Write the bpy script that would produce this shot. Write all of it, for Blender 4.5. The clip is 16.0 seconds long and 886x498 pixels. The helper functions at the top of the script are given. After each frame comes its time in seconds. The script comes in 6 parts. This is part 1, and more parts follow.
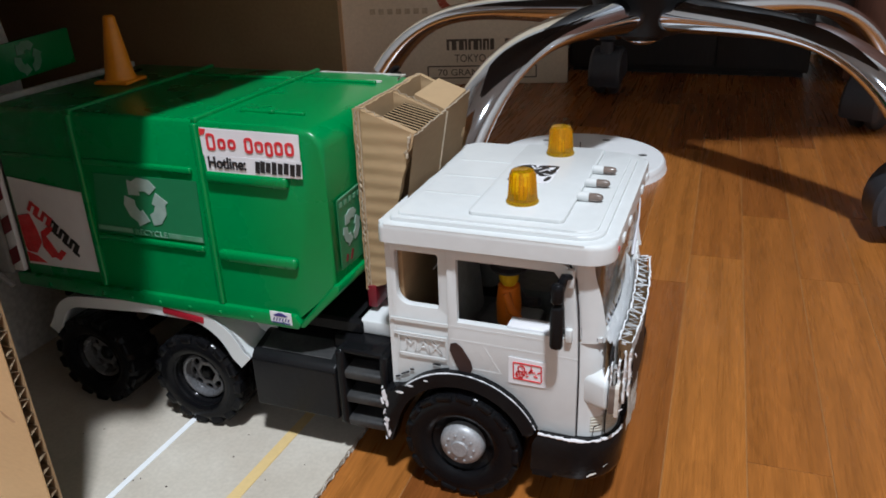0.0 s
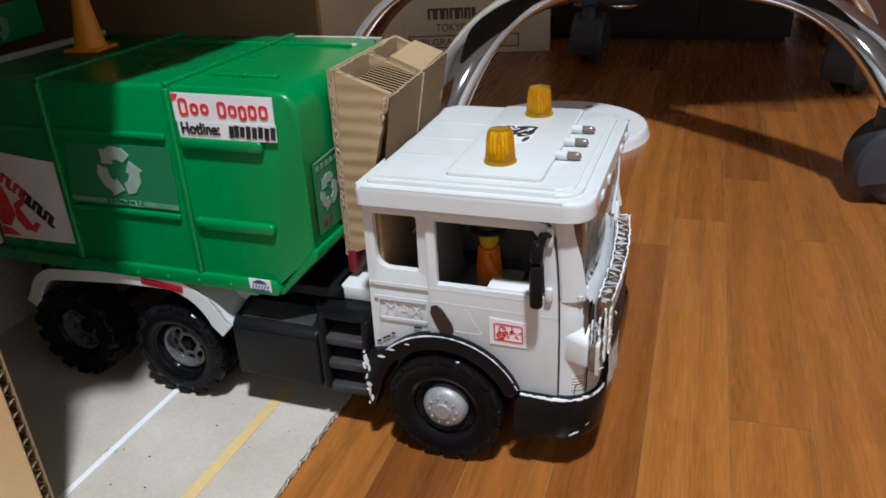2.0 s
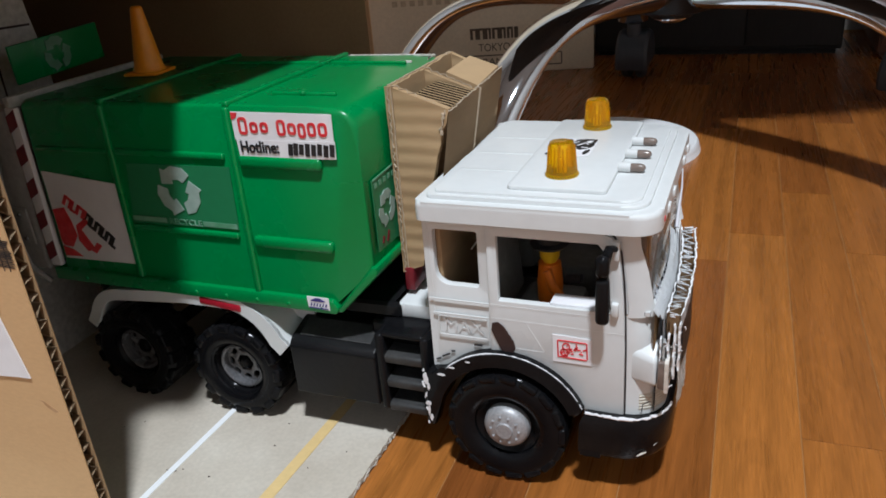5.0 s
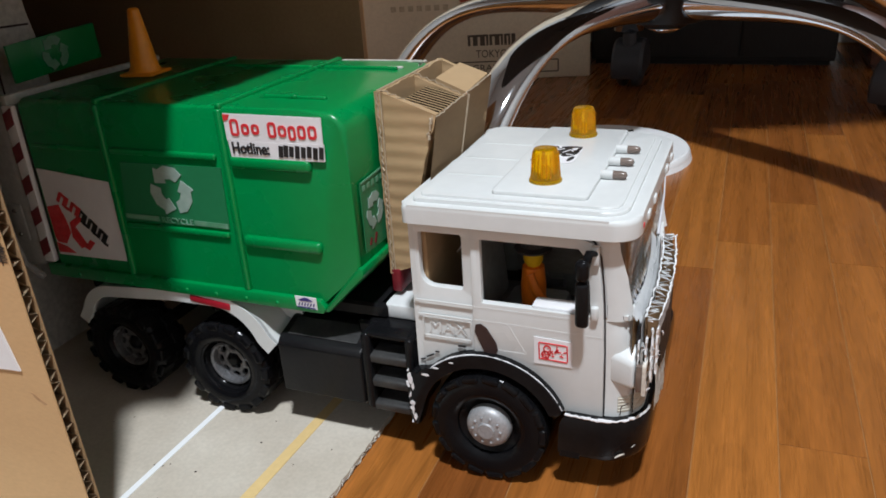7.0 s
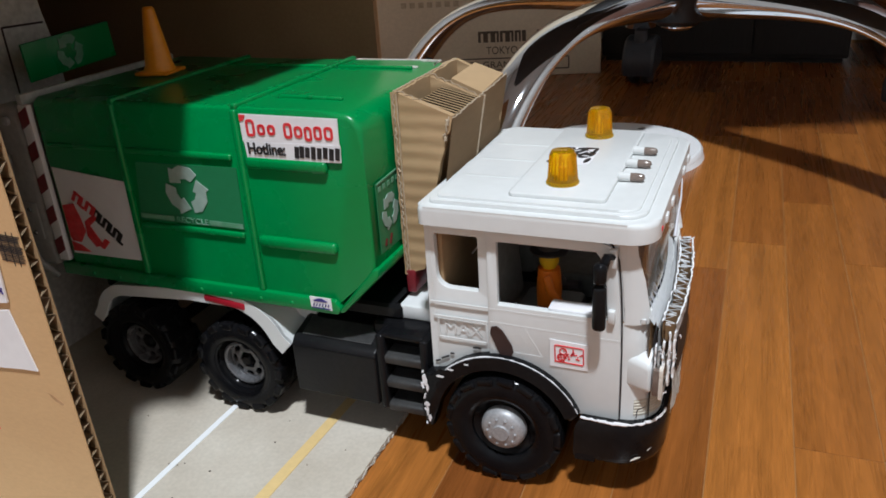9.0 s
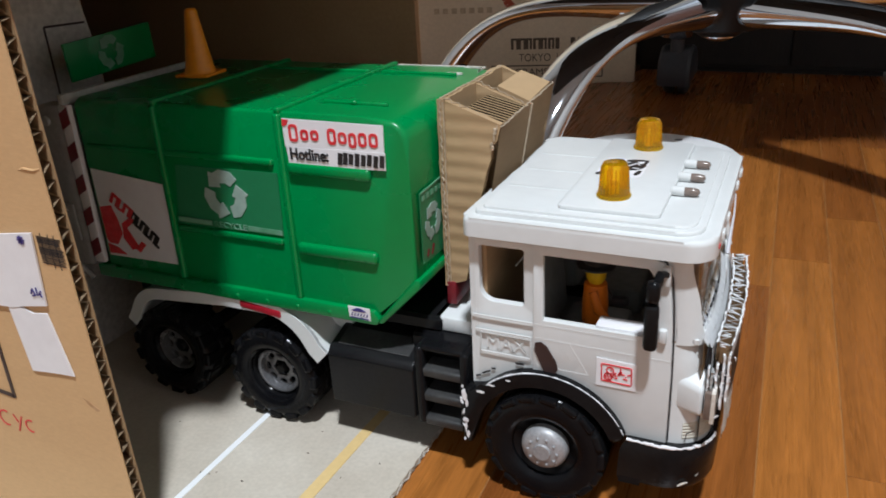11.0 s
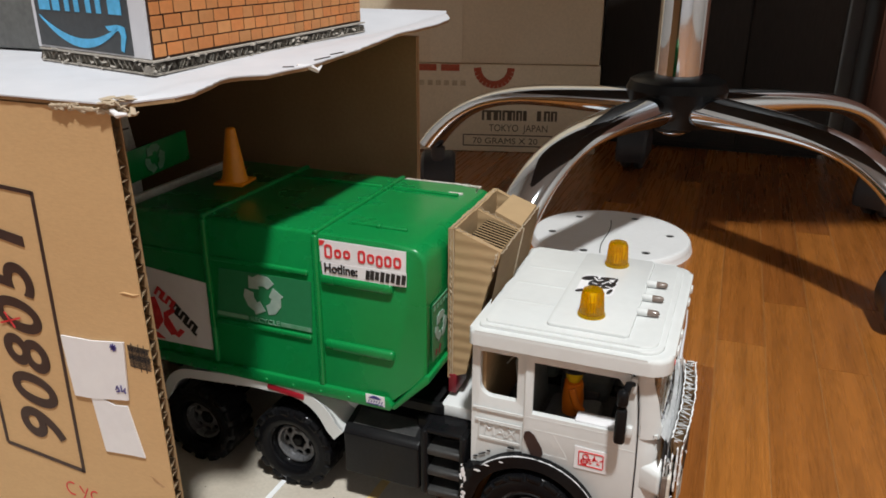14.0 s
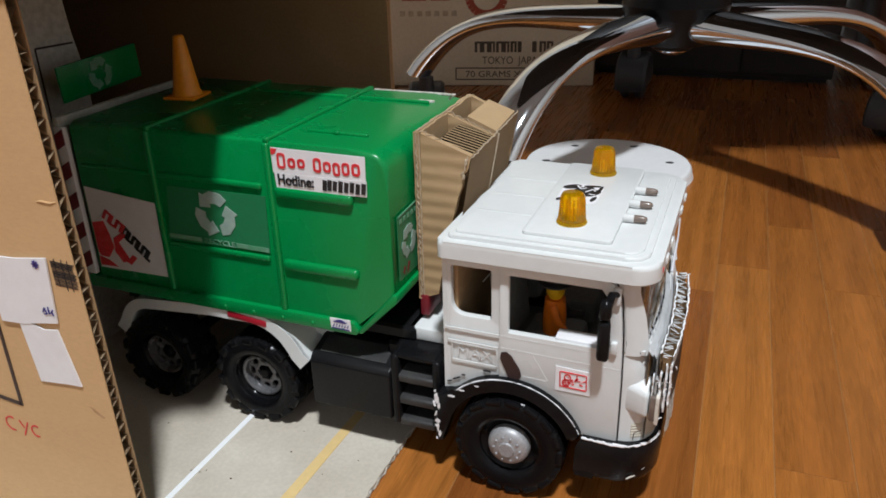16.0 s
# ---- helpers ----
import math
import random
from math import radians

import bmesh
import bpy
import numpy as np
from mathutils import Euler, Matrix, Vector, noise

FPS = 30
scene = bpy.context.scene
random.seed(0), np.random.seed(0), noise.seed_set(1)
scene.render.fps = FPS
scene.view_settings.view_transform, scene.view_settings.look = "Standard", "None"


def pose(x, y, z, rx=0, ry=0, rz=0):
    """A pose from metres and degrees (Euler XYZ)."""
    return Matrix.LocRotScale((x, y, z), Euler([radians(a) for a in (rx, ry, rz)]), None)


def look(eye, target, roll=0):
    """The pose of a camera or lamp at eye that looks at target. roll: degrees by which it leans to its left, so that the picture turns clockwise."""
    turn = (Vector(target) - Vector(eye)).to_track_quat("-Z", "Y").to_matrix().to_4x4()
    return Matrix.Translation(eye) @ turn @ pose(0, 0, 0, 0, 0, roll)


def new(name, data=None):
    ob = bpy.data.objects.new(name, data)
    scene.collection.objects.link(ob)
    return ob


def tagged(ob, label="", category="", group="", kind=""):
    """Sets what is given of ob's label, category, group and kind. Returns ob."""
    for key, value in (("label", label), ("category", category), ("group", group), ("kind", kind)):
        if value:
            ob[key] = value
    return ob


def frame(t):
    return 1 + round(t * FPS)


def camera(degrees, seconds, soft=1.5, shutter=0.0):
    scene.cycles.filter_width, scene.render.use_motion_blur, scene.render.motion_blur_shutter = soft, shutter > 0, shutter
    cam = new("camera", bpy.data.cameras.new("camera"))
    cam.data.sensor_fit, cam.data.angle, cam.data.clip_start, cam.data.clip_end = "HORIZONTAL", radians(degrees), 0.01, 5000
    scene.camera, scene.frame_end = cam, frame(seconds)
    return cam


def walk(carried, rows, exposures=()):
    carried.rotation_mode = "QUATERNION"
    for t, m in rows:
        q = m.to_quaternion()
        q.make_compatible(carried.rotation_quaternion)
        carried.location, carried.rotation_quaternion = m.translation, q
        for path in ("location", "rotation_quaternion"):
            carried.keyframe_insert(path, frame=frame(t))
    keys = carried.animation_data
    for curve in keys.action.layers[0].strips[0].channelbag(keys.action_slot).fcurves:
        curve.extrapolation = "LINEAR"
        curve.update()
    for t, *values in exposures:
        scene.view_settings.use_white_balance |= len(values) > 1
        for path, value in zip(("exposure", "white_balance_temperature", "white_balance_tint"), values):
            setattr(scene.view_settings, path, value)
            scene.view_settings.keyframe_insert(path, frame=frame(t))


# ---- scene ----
# All plan numbers below are in model units of 72 mm; the helpers turn them into metres.
U = 0.072

# camera and walk
cam = camera(60.02, 16.0, soft=1.7, shutter=0.6)
PATH = [
    (0, (0.09345, -0.25838, 0.24398), (-0.03756, 0.08304, 0.08190), -2.04),
    (0.5, (0.09500, -0.25946, 0.24288), (-0.03272, 0.08199, 0.07827), -2.14),
    (1, (0.09518, -0.25740, 0.23975), (-0.02983, 0.08317, 0.07128), -2.26),
    (1.5, (0.09578, -0.25898, 0.24177), (-0.02816, 0.08039, 0.07011), -2.50),
    (2, (0.09684, -0.25748, 0.23780), (-0.02686, 0.08086, 0.06394), -2.80),
    (2.5, (0.09777, -0.25877, 0.24060), (-0.02814, 0.07936, 0.06792), -3.32),
    (3, (0.10142, -0.26131, 0.24253), (-0.02772, 0.07645, 0.07153), -3.90),
    (3.5, (0.10733, -0.25831, 0.23419), (-0.02659, 0.07869, 0.06537), -4.44),
    (4, (0.08759, -0.25034, 0.23475), (-0.05332, 0.08463, 0.06760), -5.00),
    (4.2, (0.08692, -0.25300, 0.23372), (-0.05551, 0.08165, 0.06721), -5.09),
    (6.3, (0.09344, -0.26044, 0.23532), (-0.05144, 0.07755, 0.07793), -4.21),
    (6.5, (0.09591, -0.26152, 0.23519), (-0.04781, 0.07652, 0.07685), -4.01),
    (7, (0.09449, -0.26131, 0.23573), (-0.04849, 0.07603, 0.07524), -3.67),
    (7.5, (0.09417, -0.26085, 0.23539), (-0.04933, 0.07531, 0.07290), -3.57),
    (8, (0.09316, -0.26127, 0.23654), (-0.05082, 0.07414, 0.07294), -3.48),
    (8.5, (0.09137, -0.26104, 0.23805), (-0.05352, 0.07423, 0.07495), -3.52),
    (10.8, (0.08198, -0.25774, 0.23755), (-0.07265, 0.07455, 0.07733), -3.23),
    (11, (0.07811, -0.25631, 0.23732), (-0.07835, 0.07554, 0.07796), -2.97),
    (11.5, (0.07222, -0.25910, 0.24244), (-0.08666, 0.07290, 0.08580), -2.13),
    (12, (0.05674, -0.25482, 0.24701), (-0.10319, 0.07834, 0.09395), -1.27),
    (12.5, (0.05846, -0.26198, 0.25101), (-0.09594, 0.07516, 0.10103), -0.00),
    (13, (0.08033, -0.28655, 0.27771), (-0.05986, 0.05964, 0.13455), -0.58),
    (13.5, (0.07735, -0.30815, 0.29077), (-0.05880, 0.03937, 0.14690), -0.26),
    (14, (0.07445, -0.31104, 0.29691), (-0.06166, 0.03653, 0.15313), 0.12),
    (14.5, (0.07592, -0.30742, 0.29029), (-0.06035, 0.03827, 0.14221), -0.55),
    (15, (0.09006, -0.29604, 0.27300), (-0.04500, 0.04696, 0.11774), -0.93),
    (15.5, (0.08605, -0.28164, 0.26068), (-0.05007, 0.05845, 0.10002), -1.40),
    (16, (0.08300, -0.28087, 0.26379), (-0.05366, 0.05640, 0.09774), -1.49),
]
EXPOSURE = [(0, 0.0, 6150, 10), (4, 0.0, 6100, 10), (6.5, 0.03, 6350, 10), (8.5, 0.05, 6300, 10), (11, 0.08, 6250, 10), (11.5, 0.13, 6500, 10), (12.5, 0.13, 6600, 10),
            (13.5, 0.02, 6900, 10), (14.5, 0.02, 6900, 10), (15, 0.05, 6850, 10), (15.5, 0.05, 6650, 10), (16, 0.03, 6450, 10)]
walk(cam, [(t, look(eye, target, roll)) for t, eye, target, roll in PATH], EXPOSURE)

# ---------------------------------------------------------------- light
world = bpy.data.worlds.new("room_air")
world.use_nodes = True
world.node_tree.nodes["Background"].inputs["Color"].default_value = (1.0, 0.9, 0.78, 1)
world.node_tree.nodes["Background"].inputs["Strength"].default_value = 0.02
scene.world = world


def ceiling_lamp(x, y, z, size, watts, colour):
    data = bpy.data.lights.new("ceiling_lamp", "AREA")
    data.shape, data.size, data.energy, data.color = "DISK", size, watts, colour
    lamp = new("ceiling_lamp_light", data)
    lamp.matrix_world = look((x * U, y * U, z * U), (x * U, y * U, 0))
    return lamp


ceiling_lamp(6.3, -12.6, 35.0, 0.18, 92.0, (0.90, 0.955, 1.0))
scene.view_settings.exposure = 0.0


# ---------------------------------------------------------------- materials
def material(name, colour, rough=0.5, metal=0.0, second=None, scale=40.0, mix=0.5, bump=0.0, bump_scale=300.0,
             stretch=(1, 1, 1), random_value=0.0, transmission=0.0, ior=1.45, coat=0.0, rough_var=0.08, fine=0.15):
    """A Principled surface with coarse variation towards a second colour, fine grain, uneven gloss and relief."""
    m = bpy.data.materials.new(name)
    m.use_nodes = True
    nt = m.node_tree
    b = nt.nodes["Principled BSDF"]
    link = nt.links.new
    second = second or tuple(c * 0.8 for c in colour)
    tex = nt.nodes.new("ShaderNodeTexCoord")
    mapping = nt.nodes.new("ShaderNodeMapping")
    mapping.inputs["Scale"].default_value = stretch
    link(tex.outputs["Object"], mapping.inputs["Vector"])
    info = nt.nodes.new("ShaderNodeObjectInfo")
    spread = nt.nodes.new("ShaderNodeVectorMath")
    spread.operation = "SCALE"
    spread.inputs[0].default_value = (3.1, 7.7, 5.3)
    link(info.outputs["Random"], spread.inputs["Scale"])
    link(spread.outputs[0], mapping.inputs["Location"])
    big = nt.nodes.new("ShaderNodeTexNoise")
    big.inputs["Scale"].default_value, big.inputs["Detail"].default_value = scale, 5.0
    small = nt.nodes.new("ShaderNodeTexNoise")
    small.inputs["Scale"].default_value, small.inputs["Detail"].default_value = bump_scale, 4.0
    link(mapping.outputs[0], big.inputs["Vector"])
    link(mapping.outputs[0], small.inputs["Vector"])
    ramp = nt.nodes.new("ShaderNodeMapRange")
    ramp.inputs["From Min"].default_value, ramp.inputs["From Max"].default_value = 0.35, 0.68
    ramp.inputs["To Max"].default_value = mix
    link(big.outputs["Fac"], ramp.inputs["Value"])
    blend = nt.nodes.new("ShaderNodeMix")
    blend.data_type = "RGBA"
    blend.inputs["A"].default_value, blend.inputs["B"].default_value = (*colour, 1), (*second, 1)
    link(ramp.outputs[0], blend.inputs["Factor"])
    value = nt.nodes.new("ShaderNodeMapRange")
    value.inputs["From Min"].default_value, value.inputs["From Max"].default_value = 0.3, 0.7
    value.inputs["To Min"].default_value, value.inputs["To Max"].default_value = 1 - fine, 1 + fine
    link(small.outputs["Fac"], value.inputs["Value"])
    tone = nt.nodes.new("ShaderNodeHueSaturation")
    link(blend.outputs["Result"], tone.inputs["Color"])
    if random_value:
        own = nt.nodes.new("ShaderNodeMapRange")
        own.inputs["To Min"].default_value, own.inputs["To Max"].default_value = 1 - random_value, 1 + random_value
        link(info.outputs["Random"], own.inputs["Value"])
        both = nt.nodes.new("ShaderNodeMath")
        both.operation = "MULTIPLY"
        link(own.outputs[0], both.inputs[0])
        link(value.outputs[0], both.inputs[1])
        link(both.outputs[0], tone.inputs["Value"])
    else:
        link(value.outputs[0], tone.inputs["Value"])
    link(tone.outputs[0], b.inputs["Base Color"])
    gloss = nt.nodes.new("ShaderNodeMapRange")
    gloss.inputs["To Min"].default_value = max(0.02, rough - rough_var)
    gloss.inputs["To Max"].default_value = min(1.0, rough + rough_var)
    link(big.outputs["Fac"], gloss.inputs["Value"])
    link(gloss.outputs[0], b.inputs["Roughness"])
    b.inputs["Metallic"].default_value = metal
    b.inputs["IOR"].default_value = ior
    b.inputs["Transmission Weight"].default_value = transmission
    b.inputs["Coat Weight"].default_value = coat
    b.inputs["Coat Roughness"].default_value = 0.12
    if bump:
        relief = nt.nodes.new("ShaderNodeBump")
        relief.inputs["Strength"].default_value, relief.inputs["Distance"].default_value = bump, 0.0008
        link(small.outputs["Fac"], relief.inputs["Height"])
        link(relief.outputs[0], b.inputs["Normal"])
    return m


WHITE = material("white_plastic", (0.665, 0.68, 0.675), 0.3, second=(0.60, 0.61, 0.60), scale=25, bump=0.05, bump_scale=180, fine=0.02)
LID_WHITE = material("white_lid_plastic", (0.80, 0.81, 0.82), 0.4, second=(0.74, 0.75, 0.75), scale=25, bump=0.05, bump_scale=180, fine=0.02)
GREEN = material("green_plastic", (0.0, 0.212, 0.050), 0.28, second=(0.0, 0.185, 0.042), scale=30, bump=0.02, bump_scale=120, fine=0.04)
BLACK = material("black_plastic", (0.006, 0.006, 0.007), 0.17, second=(0.016, 0.016, 0.016), scale=60, bump=0.15, bump_scale=500, ior=1.22)
SATIN = material("dark_satin_plastic", (0.009, 0.009, 0.010), 0.36, second=(0.014, 0.014, 0.014), scale=60, bump=0.12, bump_scale=700, ior=1.27)
RUBBER = material("tyre_plastic", (0.005, 0.005, 0.006), 0.15, second=(0.010, 0.010, 0.010), scale=70, bump=0.1, bump_scale=600, ior=1.22)
SILVER = material("silver_plastic", (0.38, 0.38, 0.39), 0.48, 0.35, scale=80, bump=0.1, bump_scale=700)
RIM = material("grey_rim_plastic", (0.16, 0.16, 0.167), 0.27, 0.45, scale=80, bump=0.1, bump_scale=700)
LIFT_GREY = material("scuffed_grey_plastic", (0.30, 0.295, 0.285), 0.5, second=(0.22, 0.215, 0.205), scale=45, bump=0.15, fine=0.1)
GREY = material("grey_plastic", (0.115, 0.115, 0.11), 0.45, scale=50, bump=0.1)
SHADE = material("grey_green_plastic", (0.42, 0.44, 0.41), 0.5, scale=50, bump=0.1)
AMBER = material("amber_plastic", (1.0, 0.54, 0.0), 0.12, second=(0.95, 0.47, 0.0), transmission=0.75, scale=120, fine=0.06, ior=1.4)
SMOKE = material("smoked_plastic", (0.25, 0.19, 0.16), 0.12, transmission=0.3, scale=90)
ORANGE = material("orange_plastic", (0.85, 0.30, 0.012), 0.36, second=(0.75, 0.25, 0.01), scale=60, bump=0.1, fine=0.05)
KRAFT = material("kraft_cardboard", (0.585, 0.372, 0.186), 0.65, second=(0.52, 0.322, 0.157), scale=10, mix=0.6, bump=0.1, bump_scale=420, stretch=(1, 1, 2.5), fine=0.035)
KRAFT_OLD = material("worn_kraft_cardboard", (0.42, 0.285, 0.155), 0.75, second=(0.36, 0.235, 0.12), scale=16, mix=0.7, bump=0.15, bump_scale=120, stretch=(1, 1, 3), fine=0.04)
HOPPER_KRAFT = material("ridged_kraft_cardboard", (0.42, 0.285, 0.155), 0.75, second=(0.36, 0.235, 0.12), scale=16, mix=0.7, bump=0.15, bump_scale=120, stretch=(1, 1, 3), fine=0.04)


def ridges(m, scale, depth):
    """Soft level ridges of the fluting showing through the liner."""
    nt = m.node_tree
    tex = nt.nodes.new("ShaderNodeTexCoord")
    wave = nt.nodes.new("ShaderNodeTexWave")
    wave.bands_direction = "Z"
    wave.inputs["Scale"].default_value, wave.inputs["Distortion"].default_value = scale, 1.6
    wave.inputs["Detail"].default_value, wave.inputs["Detail Scale"].default_value = 2.0, 0.6
    nt.links.new(tex.outputs["Object"], wave.inputs["Vector"])
    bump = nt.nodes.new("ShaderNodeBump")
    bump.inputs["Strength"].default_value, bump.inputs["Distance"].default_value = 0.7, depth
    nt.links.new(wave.outputs["Fac"], bump.inputs["Height"])
    b = nt.nodes["Principled BSDF"]
    for l in b.inputs["Normal"].links:
        nt.links.new(l.from_socket, bump.inputs["Normal"])
    nt.links.new(bump.outputs[0], b.inputs["Normal"])


ridges(HOPPER_KRAFT, 47.0, 0.0004)
# the kraft colour darkened, painting shade inside the garage and the grille core
KRAFT_SHADED = material("kraft_cardboard_shaded", (0.34, 0.215, 0.11), 0.85, second=(0.28, 0.17, 0.083), scale=20, mix=0.7, bump=0.2, bump_scale=420, fine=0.06)
FLUTE = material("corrugated_core", (0.40, 0.29, 0.18), 0.85, second=(0.28, 0.19, 0.11), scale=300, bump=0.3, bump_scale=800, fine=0.2)
BOARD = material("grey_board", (0.545, 0.495, 0.42), 0.7, second=(0.44, 0.385, 0.315), scale=22, mix=0.9, bump=0.2, bump_scale=500, fine=0.06)
PAPER = material("white_paper", (0.60, 0.60, 0.635), 0.6, second=(0.54, 0.54, 0.575), scale=25, bump=0.25, bump_scale=60, fine=0.03)
WORN_GREY = material("worn_grey_board", (0.40, 0.365, 0.32), 0.85, second=(0.26, 0.225, 0.19), scale=140, bump=0.5, bump_scale=500, fine=0.15)
CREASED = material("torn_kraft", (0.46, 0.37, 0.27), 0.85, second=(0.36, 0.27, 0.18), scale=160, bump=0.5, bump_scale=500, fine=0.12)
TORN = material("torn_paper", (0.72, 0.69, 0.64), 0.85, second=(0.5, 0.42, 0.33), scale=220, mix=0.8, bump=0.5, bump_scale=700, fine=0.1)
LABEL = material("sticker_paper", (0.78, 0.77, 0.785), 0.5, second=(0.70, 0.68, 0.70), scale=60, bump=0.1, bump_scale=200, fine=0.02)
CLEAR = material("sticker_film_green", (0.020, 0.18, 0.072), 0.36, second=(0.015, 0.185, 0.068), scale=60, fine=0.04)
FAINT = material("worn_pale_print", (0.17, 0.33, 0.23), 0.45, second=(0.06, 0.25, 0.12), scale=90, mix=0.9, fine=0.08)
PRINT = material("pale_print", (0.33, 0.42, 0.375), 0.45, second=(0.21, 0.34, 0.27), scale=110, fine=0.08)
RED = material("red_ink", (0.62, 0.02, 0.03), 0.5, second=(0.75, 0.10, 0.10), scale=250, fine=0.1)
MAROON = material("maroon_plastic", (0.16, 0.008, 0.016), 0.4, scale=80)
INK = material("black_ink", (0.012, 0.011, 0.012), 0.5, second=(0.05, 0.045, 0.045), scale=260, fine=0.1)
# near-black that paints the shade of gaps which are not cut
GAP_SHADE = material("gap_shade_black", (0.006, 0.005, 0.004), 0.95, second=(0.010, 0.008, 0.006), scale=200, ior=1.03)
FLAP = material("grey_white_board", (0.70, 0.69, 0.66), 0.8, second=(0.62, 0.605, 0.575), scale=14, bump=0.15)
REFLECT = material("red_reflector_plastic", (0.36, 0.012, 0.026), 0.3, second=(0.28, 0.01, 0.02), scale=120, fine=0.08)
CARTON_FAINT = material("faded_carton_print", (0.50, 0.40, 0.27), 0.7, scale=120)
DUST = material("dusty_black_plastic", (0.030, 0.030, 0.031), 0.42, second=(0.055, 0.054, 0.052), scale=90, mix=0.8, bump=0.15, bump_scale=500, ior=1.3)
INK_BROWN = material("brown_black_ink", (0.035, 0.018, 0.016), 0.45, second=(0.05, 0.03, 0.028), scale=160, fine=0.1)
VIOLET = material("violet_ink", (0.05, 0.04, 0.20), 0.5, scale=200)
SKY_BLUE = material("sky_blue_print", (0.08, 0.42, 0.72), 0.45, scale=120)
SLATE = material("slate_print", (0.035, 0.04, 0.045), 0.4, second=(0.05, 0.055, 0.06), scale=90)
YELLOW = material("yellow_tape", (0.66, 0.48, 0.22), 0.6, second=(0.60, 0.42, 0.18), scale=25, bump=0.05, fine=0.04)
INDICATOR = material("pale_lens_plastic", (0.56, 0.54, 0.47), 0.3, second=(0.48, 0.45, 0.38), scale=90, fine=0.08)
STAIN = material("brown_stain", (0.36, 0.20, 0.09), 0.8, second=(0.44, 0.27, 0.14), scale=200, mix=1.0)
CHROME = material("chrome", (0.82, 0.88, 0.95), 0.05, 1.0, second=(0.78, 0.80, 0.82), scale=40, rough_var=0.03, fine=0.02)
CASTER = material("caster_plastic", (0.035, 0.038, 0.045), 0.42, second=(0.05, 0.053, 0.06), scale=60, bump=0.15, bump_scale=600)
FABRIC = material("black_upholstery", (0.03, 0.03, 0.032), 0.9, scale=60, bump=0.5, bump_scale=900)
CARTON = material("pale_carton", (0.71, 0.60, 0.44), 0.75, second=(0.64, 0.53, 0.37), scale=9, mix=0.7, bump=0.2, bump_scale=300, fine=0.05)
CARTON_TOP = material("plain_carton", (0.70, 0.595, 0.44), 0.75, second=(0.64, 0.53, 0.37), scale=7, mix=0.7, bump=0.2, bump_scale=300, fine=0.05)
CARTON_INK = material("carton_print", (0.10, 0.075, 0.05), 0.7, second=(0.15, 0.11, 0.075), scale=160, fine=0.15)
CARTON_RED = material("carton_red_print", (0.42, 0.075, 0.035), 0.7, second=(0.36, 0.12, 0.07), scale=160, fine=0.15)
BACKDROP_BLACK = material("backdrop_black_paint", (0.024, 0.022, 0.021), 0.55, second=(0.034, 0.030, 0.028), scale=12, stretch=(1, 1, 0.15), ior=1.3)
BROWN_WOOD = material("dark_brown_wood", (0.12, 0.052, 0.034), 0.45, second=(0.085, 0.035, 0.023), scale=14, stretch=(1, 1, 0.1))
WALL = material("cream_wall_paint", (0.50, 0.48, 0.45), 0.8, scale=4, mix=0.3, bump=0.1, bump_scale=200, fine=0.03)
WALL_PALE = material("pale_wall_paint", (0.56, 0.57, 0.58), 0.8, scale=4, mix=0.3, bump=0.1, bump_scale=200, fine=0.03)
CEILING = material("ceiling_paint", (0.40, 0.395, 0.385), 0.85, scale=4, mix=0.2, bump=0.1, bump_scale=200, fine=0.03)
SUBFLOOR = material("pale_joint", (0.33, 0.16, 0.055), 0.6, scale=20)
BRICK_A = material("orange_brick_print", (0.62, 0.21, 0.06), 0.6, second=(0.60, 0.27, 0.10), scale=14, mix=1.0, random_value=0.12, fine=0.06)
PALE_GREY = material("pale_grey_plastic", (0.34, 0.34, 0.33), 0.45, scale=50, bump=0.1)
MORTAR = material("dark_brick_line", (0.05, 0.022, 0.012), 0.7, scale=120)
SKIN_YELLOW = material("yellow_toy_plastic", (0.72, 0.42, 0.01), 0.4, scale=60, fine=0.05)
VEST = material("orange_toy_plastic", (0.75, 0.17, 0.006), 0.45, scale=60, fine=0.05)
CUSHION = material("grey_cabin_plastic", (0.14, 0.148, 0.14), 0.5, scale=60, bump=0.1)
GLASS = material("clear_plastic_pane", (0.97, 0.97, 0.97), 0.03, transmission=1.0, ior=1.12, fine=0.0, second=(0.93, 0.93, 0.93))
SCREEN = material("glossy_clear_pane", (0.93, 0.92, 0.90), 0.04, transmission=1.0, ior=1.5, fine=0.0, second=(0.88, 0.86, 0.83))


